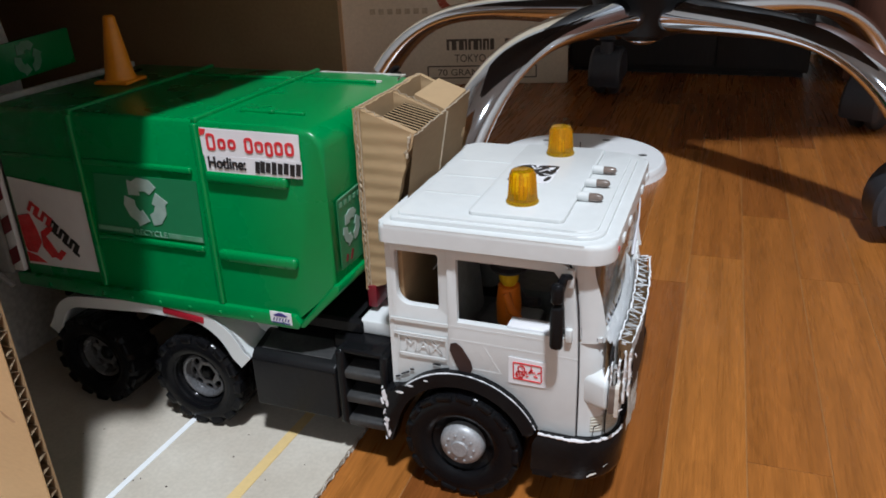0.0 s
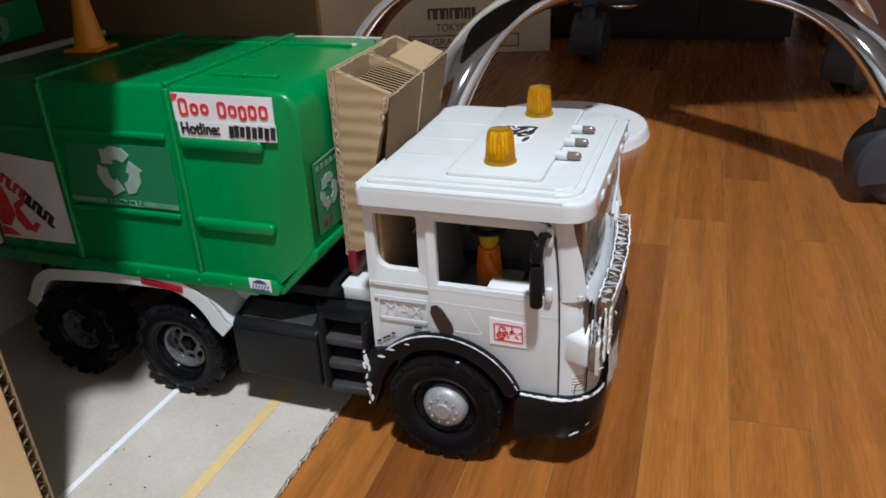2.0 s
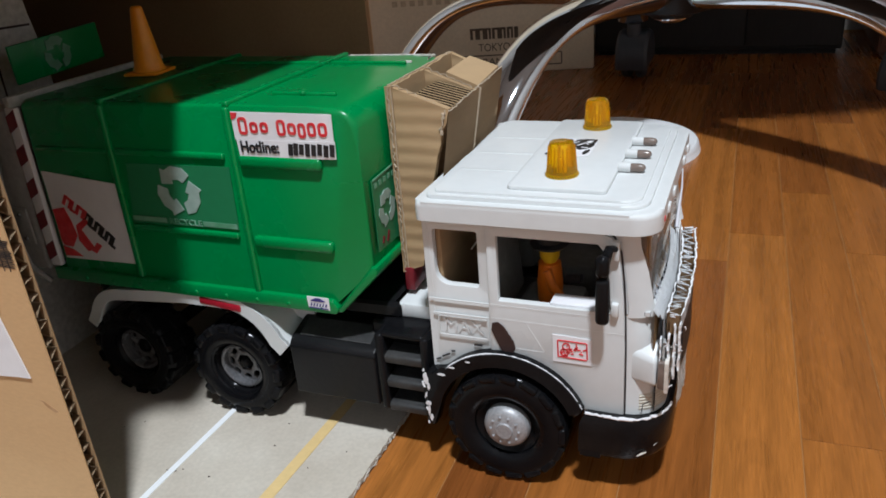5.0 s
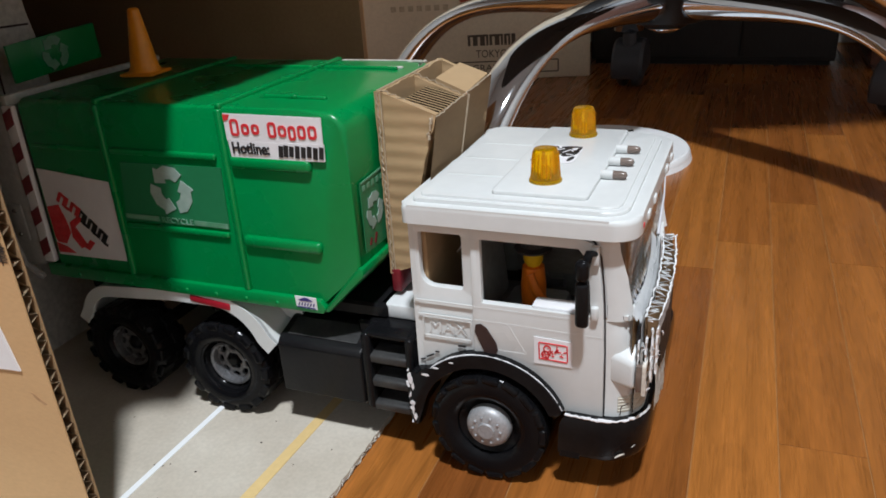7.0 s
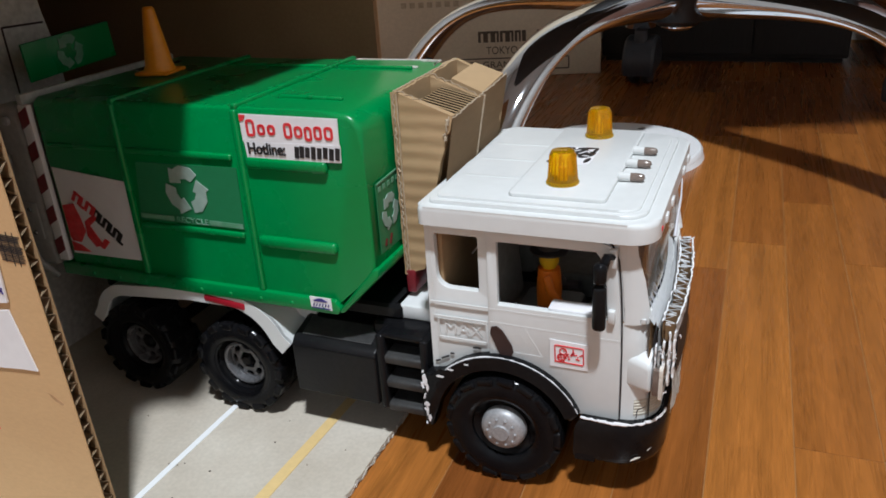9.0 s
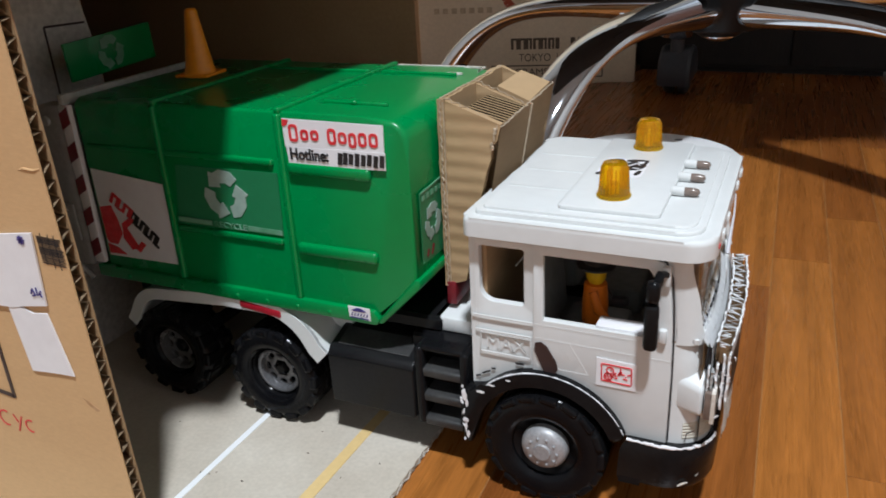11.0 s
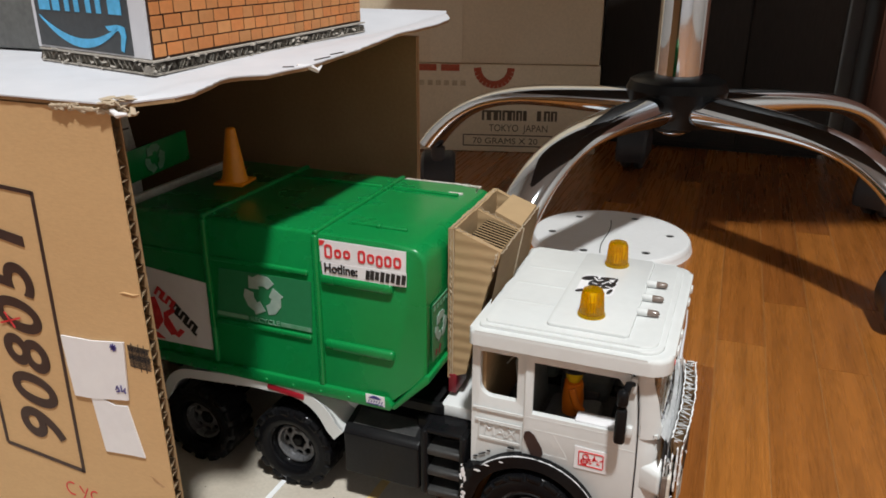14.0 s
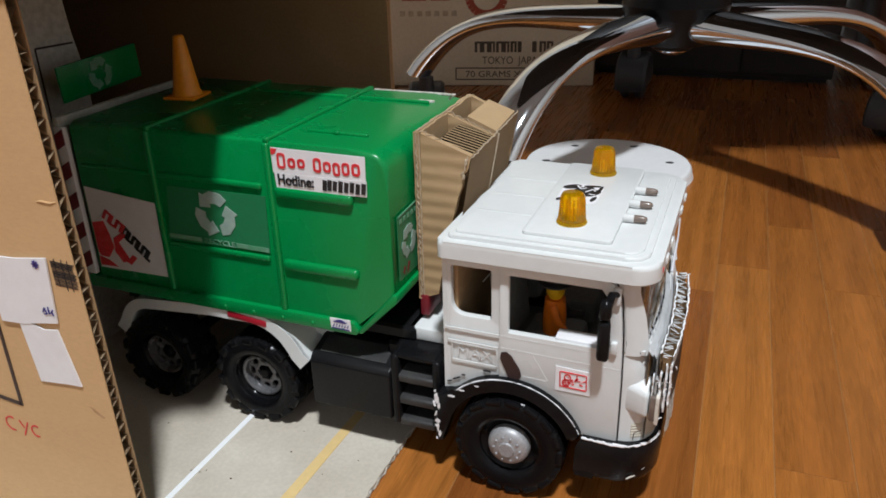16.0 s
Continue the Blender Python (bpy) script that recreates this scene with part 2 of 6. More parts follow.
def wood(joined=False):
    """Varnished strip flooring: long grain, pores, tone that differs strip by strip."""
    m = bpy.data.materials.new("varnished_wood")
    m.use_nodes = True
    nt = m.node_tree
    b = nt.nodes["Principled BSDF"]
    link = nt.links.new
    tex = nt.nodes.new("ShaderNodeTexCoord")
    info = nt.nodes.new("ShaderNodeObjectInfo")
    own = nt.nodes.new("ShaderNodeNewGeometry").outputs["Random Per Island"] if joined else info.outputs["Random"]
    shift = nt.nodes.new("ShaderNodeVectorMath")
    shift.operation = "SCALE"
    shift.inputs[0].default_value = (9.0, 17.0, 5.0)
    link(own, shift.inputs["Scale"])
    heights = []
    for scale, stretch, detail in ((11.0, (2.0, 0.5, 1), 2.0), (60.0, (5.0, 0.16, 1), 6.0), (500.0, (2.0, 0.10, 1), 3.0)):
        mapping = nt.nodes.new("ShaderNodeMapping")
        mapping.inputs["Scale"].default_value = stretch
        link(tex.outputs["Object"], mapping.inputs["Vector"])
        link(shift.outputs[0], mapping.inputs["Location"])
        n = nt.nodes.new("ShaderNodeTexNoise")
        n.inputs["Scale"].default_value, n.inputs["Detail"].default_value = scale, detail
        n.inputs["Distortion"].default_value = 1.6 if scale < 20 else 0.6
        link(mapping.outputs[0], n.inputs["Vector"])
        heights.append(n.outputs["Fac"])
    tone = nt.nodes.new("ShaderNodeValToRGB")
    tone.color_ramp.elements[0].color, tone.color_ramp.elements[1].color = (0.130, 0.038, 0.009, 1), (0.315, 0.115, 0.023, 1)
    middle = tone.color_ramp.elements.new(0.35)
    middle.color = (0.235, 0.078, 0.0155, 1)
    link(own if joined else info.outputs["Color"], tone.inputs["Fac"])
    grain = nt.nodes.new("ShaderNodeMath")
    grain.operation = "MULTIPLY_ADD"
    grain.inputs[1].default_value, grain.inputs[2].default_value = 0.46, 0.575
    link(heights[1], grain.inputs[0])
    pores = nt.nodes.new("ShaderNodeMath")
    pores.operation = "MULTIPLY_ADD"
    pores.inputs[1].default_value = 0.9
    link(heights[2], pores.inputs[0])
    link(grain.outputs[0], pores.inputs[2])
    wide = nt.nodes.new("ShaderNodeMath")
    wide.operation = "MULTIPLY_ADD"
    wide.inputs[1].default_value, wide.inputs[2].default_value = 0.45, -0.245
    link(heights[0], wide.inputs[0])
    total = nt.nodes.new("ShaderNodeMath")
    link(pores.outputs[0], total.inputs[0])
    link(wide.outputs[0], total.inputs[1])
    mapping = nt.nodes.new("ShaderNodeMapping")
    mapping.inputs["Scale"].default_value = (1.0, 0.16, 1.0)
    link(tex.outputs["Object"], mapping.inputs["Vector"])
    link(shift.outputs[0], mapping.inputs["Location"])
    rings = nt.nodes.new("ShaderNodeTexWave")
    rings.inputs["Scale"].default_value, rings.inputs["Distortion"].default_value = 15.0, 7.0
    rings.inputs["Detail"].default_value, rings.inputs["Detail Scale"].default_value = 3.0, 0.7
    link(mapping.outputs[0], rings.inputs["Vector"])
    figure = nt.nodes.new("ShaderNodeMath")
    figure.operation = "MULTIPLY_ADD"
    figure.inputs[1].default_value = 0.20
    link(rings.outputs["Fac"], figure.inputs[0])
    lowered = nt.nodes.new("ShaderNodeMath")
    lowered.inputs[1].default_value = -0.175
    link(total.outputs[0], lowered.inputs[0])
    link(lowered.outputs[0], figure.inputs[2])
    hsv = nt.nodes.new("ShaderNodeHueSaturation")
    link(tone.outputs[0], hsv.inputs["Color"])
    heart = nt.nodes.new("ShaderNodeMapRange")
    for key, value in (("From Min", 0.585), ("From Max", 0.60), ("To Min", 0.0), ("To Max", -0.13)):
        heart.inputs[key].default_value = value
    link(heights[0], heart.inputs["Value"])
    depth = nt.nodes.new("ShaderNodeMath")
    link(figure.outputs[0], depth.inputs[0])
    link(heart.outputs[0], depth.inputs[1])
    link(depth.outputs[0], hsv.inputs["Value"])
    link(hsv.outputs[0], b.inputs["Base Color"])
    gloss = nt.nodes.new("ShaderNodeMapRange")
    gloss.inputs["To Min"].default_value, gloss.inputs["To Max"].default_value = 0.20, 0.36
    link(heights[1], gloss.inputs["Value"])
    link(gloss.outputs[0], b.inputs["Roughness"])
    relief = nt.nodes.new("ShaderNodeBump")
    relief.inputs["Strength"].default_value, relief.inputs["Distance"].default_value = 0.12, 0.0006
    link(heights[1], relief.inputs["Height"])
    link(relief.outputs[0], b.inputs["Normal"])
    return m


WOOD = wood()
WOOD_REST = wood(True)


# ---------------------------------------------------------------- building helpers (model units)
def thing(name, at, label, category, group="", kind="", turn=0.0):
    ob = new(name)
    ob.empty_display_size = 0.01
    ob.matrix_basis = pose(at[0] * U, at[1] * U, at[2] * U, 0, 0, turn)
    return tagged(ob, label, category, group, kind)


def part(name, bm, mats, parent=None, label="", smooth=35.0, at=(0, 0, 0), turn=(0, 0, 0)):
    """Links a bmesh in model units as one mesh object, under a thing or a part."""
    bmesh.ops.scale(bm, vec=(U, U, U), verts=bm.verts)
    bmesh.ops.recalc_face_normals(bm, faces=bm.faces)
    me = bpy.data.meshes.new(name)
    bm.to_mesh(me)
    bm.free()
    for m in mats if isinstance(mats, (list, tuple)) else [mats]:
        me.materials.append(m)
    if smooth:
        me.shade_smooth()
        me.set_sharp_from_angle(angle=radians(smooth))
    ob = new(name, me)
    ob.matrix_basis = pose(at[0] * U, at[1] * U, at[2] * U, *turn)
    ob.parent = parent
    if label:
        ob["label"] = label
    return ob


def add_box(bm, lo, hi, bevel=0.0, seg=2, m=None, mat=0):
    size = [b - a for a, b in zip(lo, hi)]
    mid = [(a + b) / 2 for a, b in zip(lo, hi)]
    made = bmesh.ops.create_cube(bm, size=1.0, matrix=Matrix.Translation(mid) @ Matrix.Diagonal((*size, 1)))
    verts = made["verts"]
    faces = {f for v in verts for f in v.link_faces}
    for f in faces:
        f.material_index = mat
    if bevel:
        edges = list({e for v in verts for e in v.link_edges})
        out = bmesh.ops.bevel(bm, geom=edges, offset=bevel, segments=seg, profile=0.5, affect="EDGES")
        verts = list({v for f in out["faces"] for v in f.verts} | {v for v in verts if v.is_valid})
        for f in out["faces"]:
            f.material_index = mat
    if m is not None:
        bmesh.ops.transform(bm, matrix=m, verts=verts)
    return verts


def box(lo, hi, bevel=0.0, seg=2, m=None):
    bm = bmesh.new()
    add_box(bm, lo, hi, bevel, seg, m)
    return bm


def add_prism(bm, outline, place, depth, mat=0):
    """An outline of (a, b), set into space by place(a, b), pushed by the vector depth."""
    bottom = [bm.verts.new(place(a, b)) for a, b in outline]
    top = [bm.verts.new(Vector(place(a, b)) + Vector(depth)) for a, b in outline]
    n = len(outline)
    faces = [bm.faces.new(bottom), bm.faces.new(top[::-1])]
    faces += [bm.faces.new((bottom[i], top[i], top[(i + 1) % n], bottom[(i + 1) % n])) for i in range(n)]
    for f in faces:
        f.material_index = mat
    return bottom + top


def prism(outline, place, depth, bevel=0.0, seg=2):
    bm = bmesh.new()
    add_prism(bm, outline, place, depth)
    if bevel:
        bmesh.ops.bevel(bm, geom=bm.edges[:], offset=bevel, segments=seg, profile=0.5, affect="EDGES")
    return bm


def pierced(outer, holes, place, depth, bevel=0.0):
    """A plate with holes through it."""
    bm = bmesh.new()
    edges = []
    for loop in (outer, *holes):
        vs = [bm.verts.new(place(a, b)) for a, b in loop]
        edges += [bm.edges.new((vs[i], vs[(i + 1) % len(vs)])) for i in range(len(vs))]
    rims = list(edges)
    bmesh.ops.triangle_fill(bm, use_beauty=True, use_dissolve=False, edges=edges)
    back = bmesh.ops.extrude_face_region(bm, geom=bm.faces[:])
    bmesh.ops.translate(bm, vec=Vector(depth), verts=[g for g in back["geom"] if isinstance(g, bmesh.types.BMVert)])
    if bevel:
        bmesh.ops.bevel(bm, geom=[e for e in rims if e.is_valid], offset=bevel, segments=2, profile=0.5, affect="EDGES")
    return bm


def arc(cx, cy, r, a0, a1, n):
    return [(cx + r * math.cos(radians(a0 + (a1 - a0) * i / n)), cy + r * math.sin(radians(a0 + (a1 - a0) * i / n))) for i in range(n + 1)]


def rounded(x0, x1, y0, y1, r, n=5):
    """A rounded rectangle; r is one radius, or four from (x0, y0) round to (x0, y1)."""
    r = r if isinstance(r, (list, tuple)) else [r] * 4
    return (arc(x0 + r[0], y0 + r[0], r[0], 180, 270, n) + arc(x1 - r[1], y0 + r[1], r[1], 270, 360, n)
            + arc(x1 - r[2], y1 - r[2], r[2], 0, 90, n) + arc(x0 + r[3], y1 - r[3], r[3], 90, 180, n))


def add_lathe(bm, profile, m=None, seg=32, mat=0, closed=False):
    """Turns (radius, height) about z, then moves by m."""
    rings = []
    made = []
    for r, h in profile:
        if r < 1e-6:
            ring = [bm.verts.new((0, 0, h))]
        else:
            ring = [bm.verts.new((r * math.cos(math.tau * i / seg), r * math.sin(math.tau * i / seg), h)) for i in range(seg)]
        rings.append(ring)
        made += ring
    pairs = list(zip(rings, rings[1:])) + ([(rings[-1], rings[0])] if closed else [])
    for a, b in pairs:
        for i in range(seg):
            j = (i + 1) % seg
            loop = [a[i % len(a)], a[j % len(a)], b[j % len(b)], b[i % len(b)]]
            loop = [v for k, v in enumerate(loop) if v not in loop[:k]]
            if len(loop) > 2:
                bm.faces.new(loop).material_index = mat
    if m is not None:
        bmesh.ops.transform(bm, matrix=m, verts=made)
    return made


def lathe(profile, m=None, seg=32):
    bm = bmesh.new()
    add_lathe(bm, profile, m, seg)
    return bm


def add_tube(bm, points, radii, seg=14, up=(0, 0, 1), flat=1.0, mat=0):
    """A tube through points; radii one each; flat: width over height."""
    rings = []
    pts = [Vector(p) for p in points]
    for i, p in enumerate(pts):
        way = (pts[min(i + 1, len(pts) - 1)] - pts[max(i - 1, 0)]).normalized()
        side = way.cross(Vector(up)).normalized()
        above = side.cross(way).normalized()
        rings.append([bm.verts.new(p + side * math.cos(math.tau * k / seg) * radii[i] * flat + above * math.sin(math.tau * k / seg) * radii[i]) for k in range(seg)])
    for a, b in zip(rings, rings[1:]):
        for k in range(seg):
            bm.faces.new((a[k], a[(k + 1) % seg], b[(k + 1) % seg], b[k])).material_index = mat
    for ring in (rings[0], rings[-1]):
        bm.faces.new(ring).material_index = mat


def tube(points, radii, seg=14, up=(0, 0, 1), flat=1.0):
    bm = bmesh.new()
    add_tube(bm, points, radii, seg, up, flat)
    return bm


def lettering(name, text, size, m, mat, parent, label="", thick=0.003, slant=0.0, bold=0.0):
    """Words in the built-in font; m places their lower left corner."""
    curve = bpy.data.curves.new(name, "FONT")
    curve.body, curve.size, curve.extrude = text, size * U, thick * U
    curve.shear, curve.offset = slant, bold * size * U
    carrier = bpy.data.objects.new(name, curve)
    scene.collection.objects.link(carrier)
    bpy.context.view_layer.update()
    me = bpy.data.meshes.new_from_object(carrier.evaluated_get(bpy.context.evaluated_depsgraph_get()))
    bpy.data.objects.remove(carrier)
    bpy.data.curves.remove(curve)
    me.materials.clear()
    me.materials.append(mat)
    ob = new(name, me)
    m = m.copy()
    m.translation = m.translation * U
    ob.matrix_basis = m
    ob.parent = parent
    if label:
        ob["label"] = label
    return ob


def marks(bm, frame_of, strokes, lift, thick=0.004):
    """Flat strokes (a0, b0, a1, b1, width) as slim bars on the plane of frame_of(a, b, lift)."""
    for a0, b0, a1, b1, w in strokes:
        way = Vector((a1 - a0, b1 - b0))
        n = Vector((-way.y, way.x)).normalized() * w / 2
        loop = [(a0 + n.x, b0 + n.y), (a0 - n.x, b0 - n.y), (a1 - n.x, b1 - n.y), (a1 + n.x, b1 + n.y)]
        low = [bm.verts.new(frame_of(a, b, lift)) for a, b in loop]
        top = [bm.verts.new(frame_of(a, b, lift + thick)) for a, b in loop]
        bm.faces.new(low), bm.faces.new(top[::-1])
        for i in range(4):
            bm.faces.new((low[i], top[i], top[(i + 1) % 4], low[(i + 1) % 4]))


def strokes(name, frame_of, lines, lift, mat, parent, label="", thick=0.004):
    """Each stroke a slim mesh of its own."""
    for line in lines:
        bm = bmesh.new()
        marks(bm, frame_of, [line], lift, thick)
        part(name, bm, mat, parent, label, smooth=0)


def ring_of_arrows(frame_of, a, b, r, lift):
    """Three bent arrows chasing round (a, b), as a slim raised print."""
    bm = bmesh.new()
    for k in range(3):
        turn = radians(90 + 120 * k)

        def spot(rad, ang):
            return a + rad * math.cos(turn + ang), b + rad * math.sin(turn + ang)

        band = [spot(r * 1.10, radians(-44)), spot(r * 1.20, radians(-22)), spot(r * 1.20, radians(8)), spot(r * 1.12, radians(30)), spot(r * 1.30, radians(36)),
                spot(r * 0.88, radians(68)), spot(r * 0.40, radians(30)), spot(r * 0.58, radians(22)), spot(r * 0.58, radians(-12)), spot(r * 0.56, radians(-40))]
        low = [bm.verts.new(frame_of(p, q, lift)) for p, q in band]
        top = [bm.verts.new(frame_of(p, q, lift + 0.004)) for p, q in band]
        bm.faces.new(low), bm.faces.new(top[::-1])
        for i in range(len(band)):
            j = (i + 1) % len(band)
            bm.faces.new((low[i], top[i], top[j], low[j]))
    return bm


def torn_sheet(outline, place, depth, rough, seed, step=0.06):
    """A sheet whose edges are torn unevenly."""
    rng = random.Random(seed)
    loop = []
    for (a0, b0), (a1, b1) in zip(outline, outline[1:] + outline[:1]):
        n = max(1, int(math.hypot(a1 - a0, b1 - b0) / step))
        loop += [(a0 + (a1 - a0) * i / n + rng.uniform(-rough, rough), b0 + (b1 - b0) * i / n + rng.uniform(-rough, rough)) for i in range(n)]
    return prism(loop, place, depth)


# ---------------------------------------------------------------- room
def room():
    def wall(name, lo, hi, label, mat=WALL, category="wall"):
        ob = part(name, box(lo, hi), mat, smooth=0)
        tagged(ob, label, category, kind="structure")

    wall("wall_north", (-27, 16.5, -1), (31, 18, 39), "plain grey-brown painted wall behind the dark furniture")
    # never in view; its pale paint is there to throw fill light forward
    wall("wall_south", (-27, -34.5, -1), (31, -33, 39), "unseen pale wall, added to bounce light onto the near sides", WALL_PALE)
    wall("wall_west", (-28.5, -34.5, -1), (-27, 18, 39), "plain grey-brown painted side wall")
    wall("wall_east", (31, -34.5, -1), (32.5, 18, 39), "plain grey-brown painted side wall")
    wall("ceiling", (-28.5, -34.5, 39), (32.5, 18, 40), "plain pale grey painted ceiling", CEILING, "ceiling")
    return tagged(part("floor", box((-27, -33, -0.6), (31, 16.5, -0.004)), SUBFLOOR, smooth=0),
                  "reddish brown varnished strip wood floor", "floor", kind="structure")


FLOOR = room()

# ---------------------------------------------------------------- toy lorry
TRUCK = thing("toy_garbage_truck", (0, 0, 0), "green and white toy garbage truck half inside a cardboard garage", "toy truck")
NEAR, FAR = 0.05, 1.58


def side(a, b, lift=0.0):
    return (a, NEAR - lift, b)


def tyre_mesh(r, w, rim_r):
    bm = bmesh.new()
    k = w
    profile = [(rim_r, 0.30 * k), (rim_r, 0.10 * k), (rim_r + 0.02, 0.035 * k), (rim_r + 0.05, 0.005 * k), (rim_r + 0.085, 0.0), (r - 0.065, 0.012 * k), (r - 0.038, 0.045 * k), (r - 0.02, 0.12 * k),
               (r - 0.012, 0.2 * k), (r - 0.012, 0.8 * k), (r - 0.030, 0.95 * k), (r - 0.055, k), (rim_r, k)]
    add_lathe(bm, profile, seg=44, closed=True)
    return bm


def lugs_on(hub, r, w, lugs, lug_len, proud):
    """Tread blocks in two staggered rows; alike ones share a mesh."""
    for s in (0, 1):
        h0, h1 = (-0.002, 0.47 * w) if s == 0 else (0.5 * w, w)
        lean = Matrix.Rotation(radians(6 if s else -6), 4, "X")
        first = None
        for i in range(lugs):
            if first is None:
                one = first = part("tread_block", box((-0.052, -lug_len / 2, -(h1 - h0) / 2), (proud, lug_len / 2, (h1 - h0) / 2), 0.018, 3), RUBBER, hub, smooth=0)
            else:
                one = new("tread_block", first.data)
                one.parent = hub
            m = Matrix.Translation((r - 0.016, 0, (h0 + h1) / 2)) @ lean
            m.translation = m.translation * U
            one.matrix_basis = Matrix.Rotation(math.tau * (i + 0.5 * s) / lugs, 4, "Z") @ m


def wheel(at, r, w, front):
    """A wheel whose outer face looks along -y (the far side's looks along +y)."""
    hub = new("wheel")
    hub.empty_display_size = 0.01
    hub.parent = TRUCK
    flip = 180 if at[1] > 0.8 else 0
    hub.matrix_basis = pose(at[0] * U, at[1] * U, at[2] * U, -90, 0, flip)
    rim_r = 0.2
    part("tyre", tyre_mesh(r, w, rim_r), RUBBER, hub)
    lugs_on(hub, r, w, 17 if front else 15, 0.112 if front else 0.098, -0.004 if front else 0.008)
    if front:
        bm = lathe([(0, -0.024), (0.05, -0.024), (0.055, -0.012), (0.10, -0.004), (0.125, 0.008), (0.138, 0.03), (0.142, 0.06), (0.142, 0.12)], seg=40)
        for i in range(10):
            a = math.tau * i / 10
            add_lathe(bm, [(0, -0.018), (0.007, -0.016), (0.010, -0.004)], Matrix.Translation((0.088 * math.cos(a), 0.088 * math.sin(a), 0)), seg=8)
        part("hubcap", bm, SILVER, hub, "silver plastic hub cap with a ring of bolts")
        part("rim", lathe([(0.13, 0.075), (0.165, 0.07), (0.195, 0.045), (0.205, 0.18)], seg=36), RUBBER, hub)
    else:
        outer = arc(0, 0, 0.150, 0, 357, 48)
        holes = []
        for i in range(8):
            c, k = math.cos(math.tau * i / 8), math.sin(math.tau * i / 8)
            oval = [(0.112 + 0.020 * math.cos(math.tau * j / 14), 0.031 * math.sin(math.tau * j / 14)) for j in range(14)]
            holes.append([(p * c - q * k, p * k + q * c) for p, q in oval])
        bm = pierced(outer, [arc(0, 0, 0.068, 0, 300, 5), *holes], lambda a, b: (a, b, 0.12), (0, 0, 0.025), 0.004)
        add_lathe(bm, [(0.138, 0.112), (0.148, 0.078), (0.160, 0.070), (0.172, 0.074), (0.174, 0.13), (0.14, 0.14)], seg=44, closed=True)
        part("rim", bm, RIM, hub, "grey plastic rim with oval slots")
        part("dish", lathe([(0.212, 0.012), (0.205, 0.04), (0.19, 0.09), (0.16, 0.115), (0.155, 0.20), (0.0, 0.20)], seg=44), RUBBER, hub, "glossy black dish round the rim")
        part("hub", lathe([(0, 0.10), (0.03, 0.102), (0.045, 0.115), (0.055, 0.15), (0.1, 0.16)], seg=24), BLACK, hub)
    return hub


for y in (-0.035, 1.665):
    wheel((0.0, y, 0.385), 0.385, 0.30, True)
    for x in (-1.99, -2.90):
        wheel((x, y + (0.09 if y < 0.8 else -0.09), 0.405), 0.365, 0.30, False)
for x, z in ((0.0, 0.385), (-1.995, 0.405), (-2.90, 0.405)):
    part("axle", lathe([(0.0, 0.0), (0.05, 0.0), (0.05, 1.2), (0.0, 1.2)], Matrix.Translation((x, 0.2, z)) @ Matrix.Rotation(radians(-90), 4, "X"), 14), BLACK, TRUCK)


def chassis():
    bm = bmesh.new()
    for y in (0.45, 1.05):
        add_box(bm, (-3.5, y, 0.66), (0.75, y + 0.12, 0.9), 0.015, 1)
    for x in (-3.3, -2.45, -1.6, -0.8, 0.4):
        add_box(bm, (x, 0.5, 0.68), (x + 0.12, 1.1, 0.86), 0.01, 1)
    add_box(bm, (-3.45, 0.25, 0.88), (-0.75, 1.38, 0.985), 0.02, 1)
    add_box(bm, (-0.95, 0.2, 0.45), (-0.5, 1.42, 0.88), 0.02, 1)
    part("chassis", bm, BLACK, TRUCK)
    # white deck between cab and body
    part("deck", box((-0.82, 0.27, 0.885), (-0.46, 1.36, 0.985), 0.02), WHITE, TRUCK)


chassis()


def fender(y0, y1):
    """Mudguard over the two rear wheels."""
    line = [(-3.24, 0.655)] + arc(-2.88, 0.635, 0.315, 160, 95, 8) + [(-2.3, 1.0), (-1.97, 1.0)] + arc(-1.95, 0.565, 0.433, 84, 24, 9) + [(-1.50, 0.69)]
    bm = bmesh.new()
    outer = line
    thick = 0.055
    lower = []
    for i, (a, b) in enumerate(line):
        p, q = Vector(line[max(i - 1, 0)]), Vector(line[min(i + 1, len(line) - 1)])
        way = (q - p).normalized()
        lower.append((a + way.y * thick, b - way.x * thick))
    add_prism(bm, outer + lower[::-1], lambda a, b: (a, y0, b), (0, y1 - y0, 0))
    # turned-down outer flange
    flange = []
    for i, (a, b) in enumerate(line):
        p, q = Vector(line[max(i - 1, 0)]), Vector(line[min(i + 1, len(line) - 1)])
        way = (q - p).normalized()
        deep = 0.085 + 0.03 * max(0.0, a + 1.9) / 0.4
        flange.append((a + way.y * deep, b - way.x * deep))
    e = y0 if y0 < 0.8 else y1 - 0.03
    add_prism(bm, outer + flange[::-1], lambda a, b: (a, e - 0.006, b), (0, 0.03, 0))
    guard = part("mudguard", bm, WHITE, TRUCK, "white mudguard with a red reflector")
    if y0 < 0.8:
        m = Matrix.Translation((-1.985, y0 - 0.004, 0.945)) @ Matrix.Rotation(radians(6), 4, "Y")
        part("reflector", box((-0.165, -0.012, -0.026), (0.165, 0.01, 0.026), 0.012, 2, m), REFLECT, guard, "red reflector strip")
    # inner splash wall
    wall = [(-1.95, 0.97), (-1.45, 0.97), (-1.42, 0.70), (-1.62, 0.80)]
    part("splash_panel", prism(wall, lambda a, b: (a, 0.30 if y0 < 0.8 else 1.3, b), (0, 0.03, 0)), WHITE, TRUCK)


fender(0.05, 0.42)
fender(1.22, 1.59)


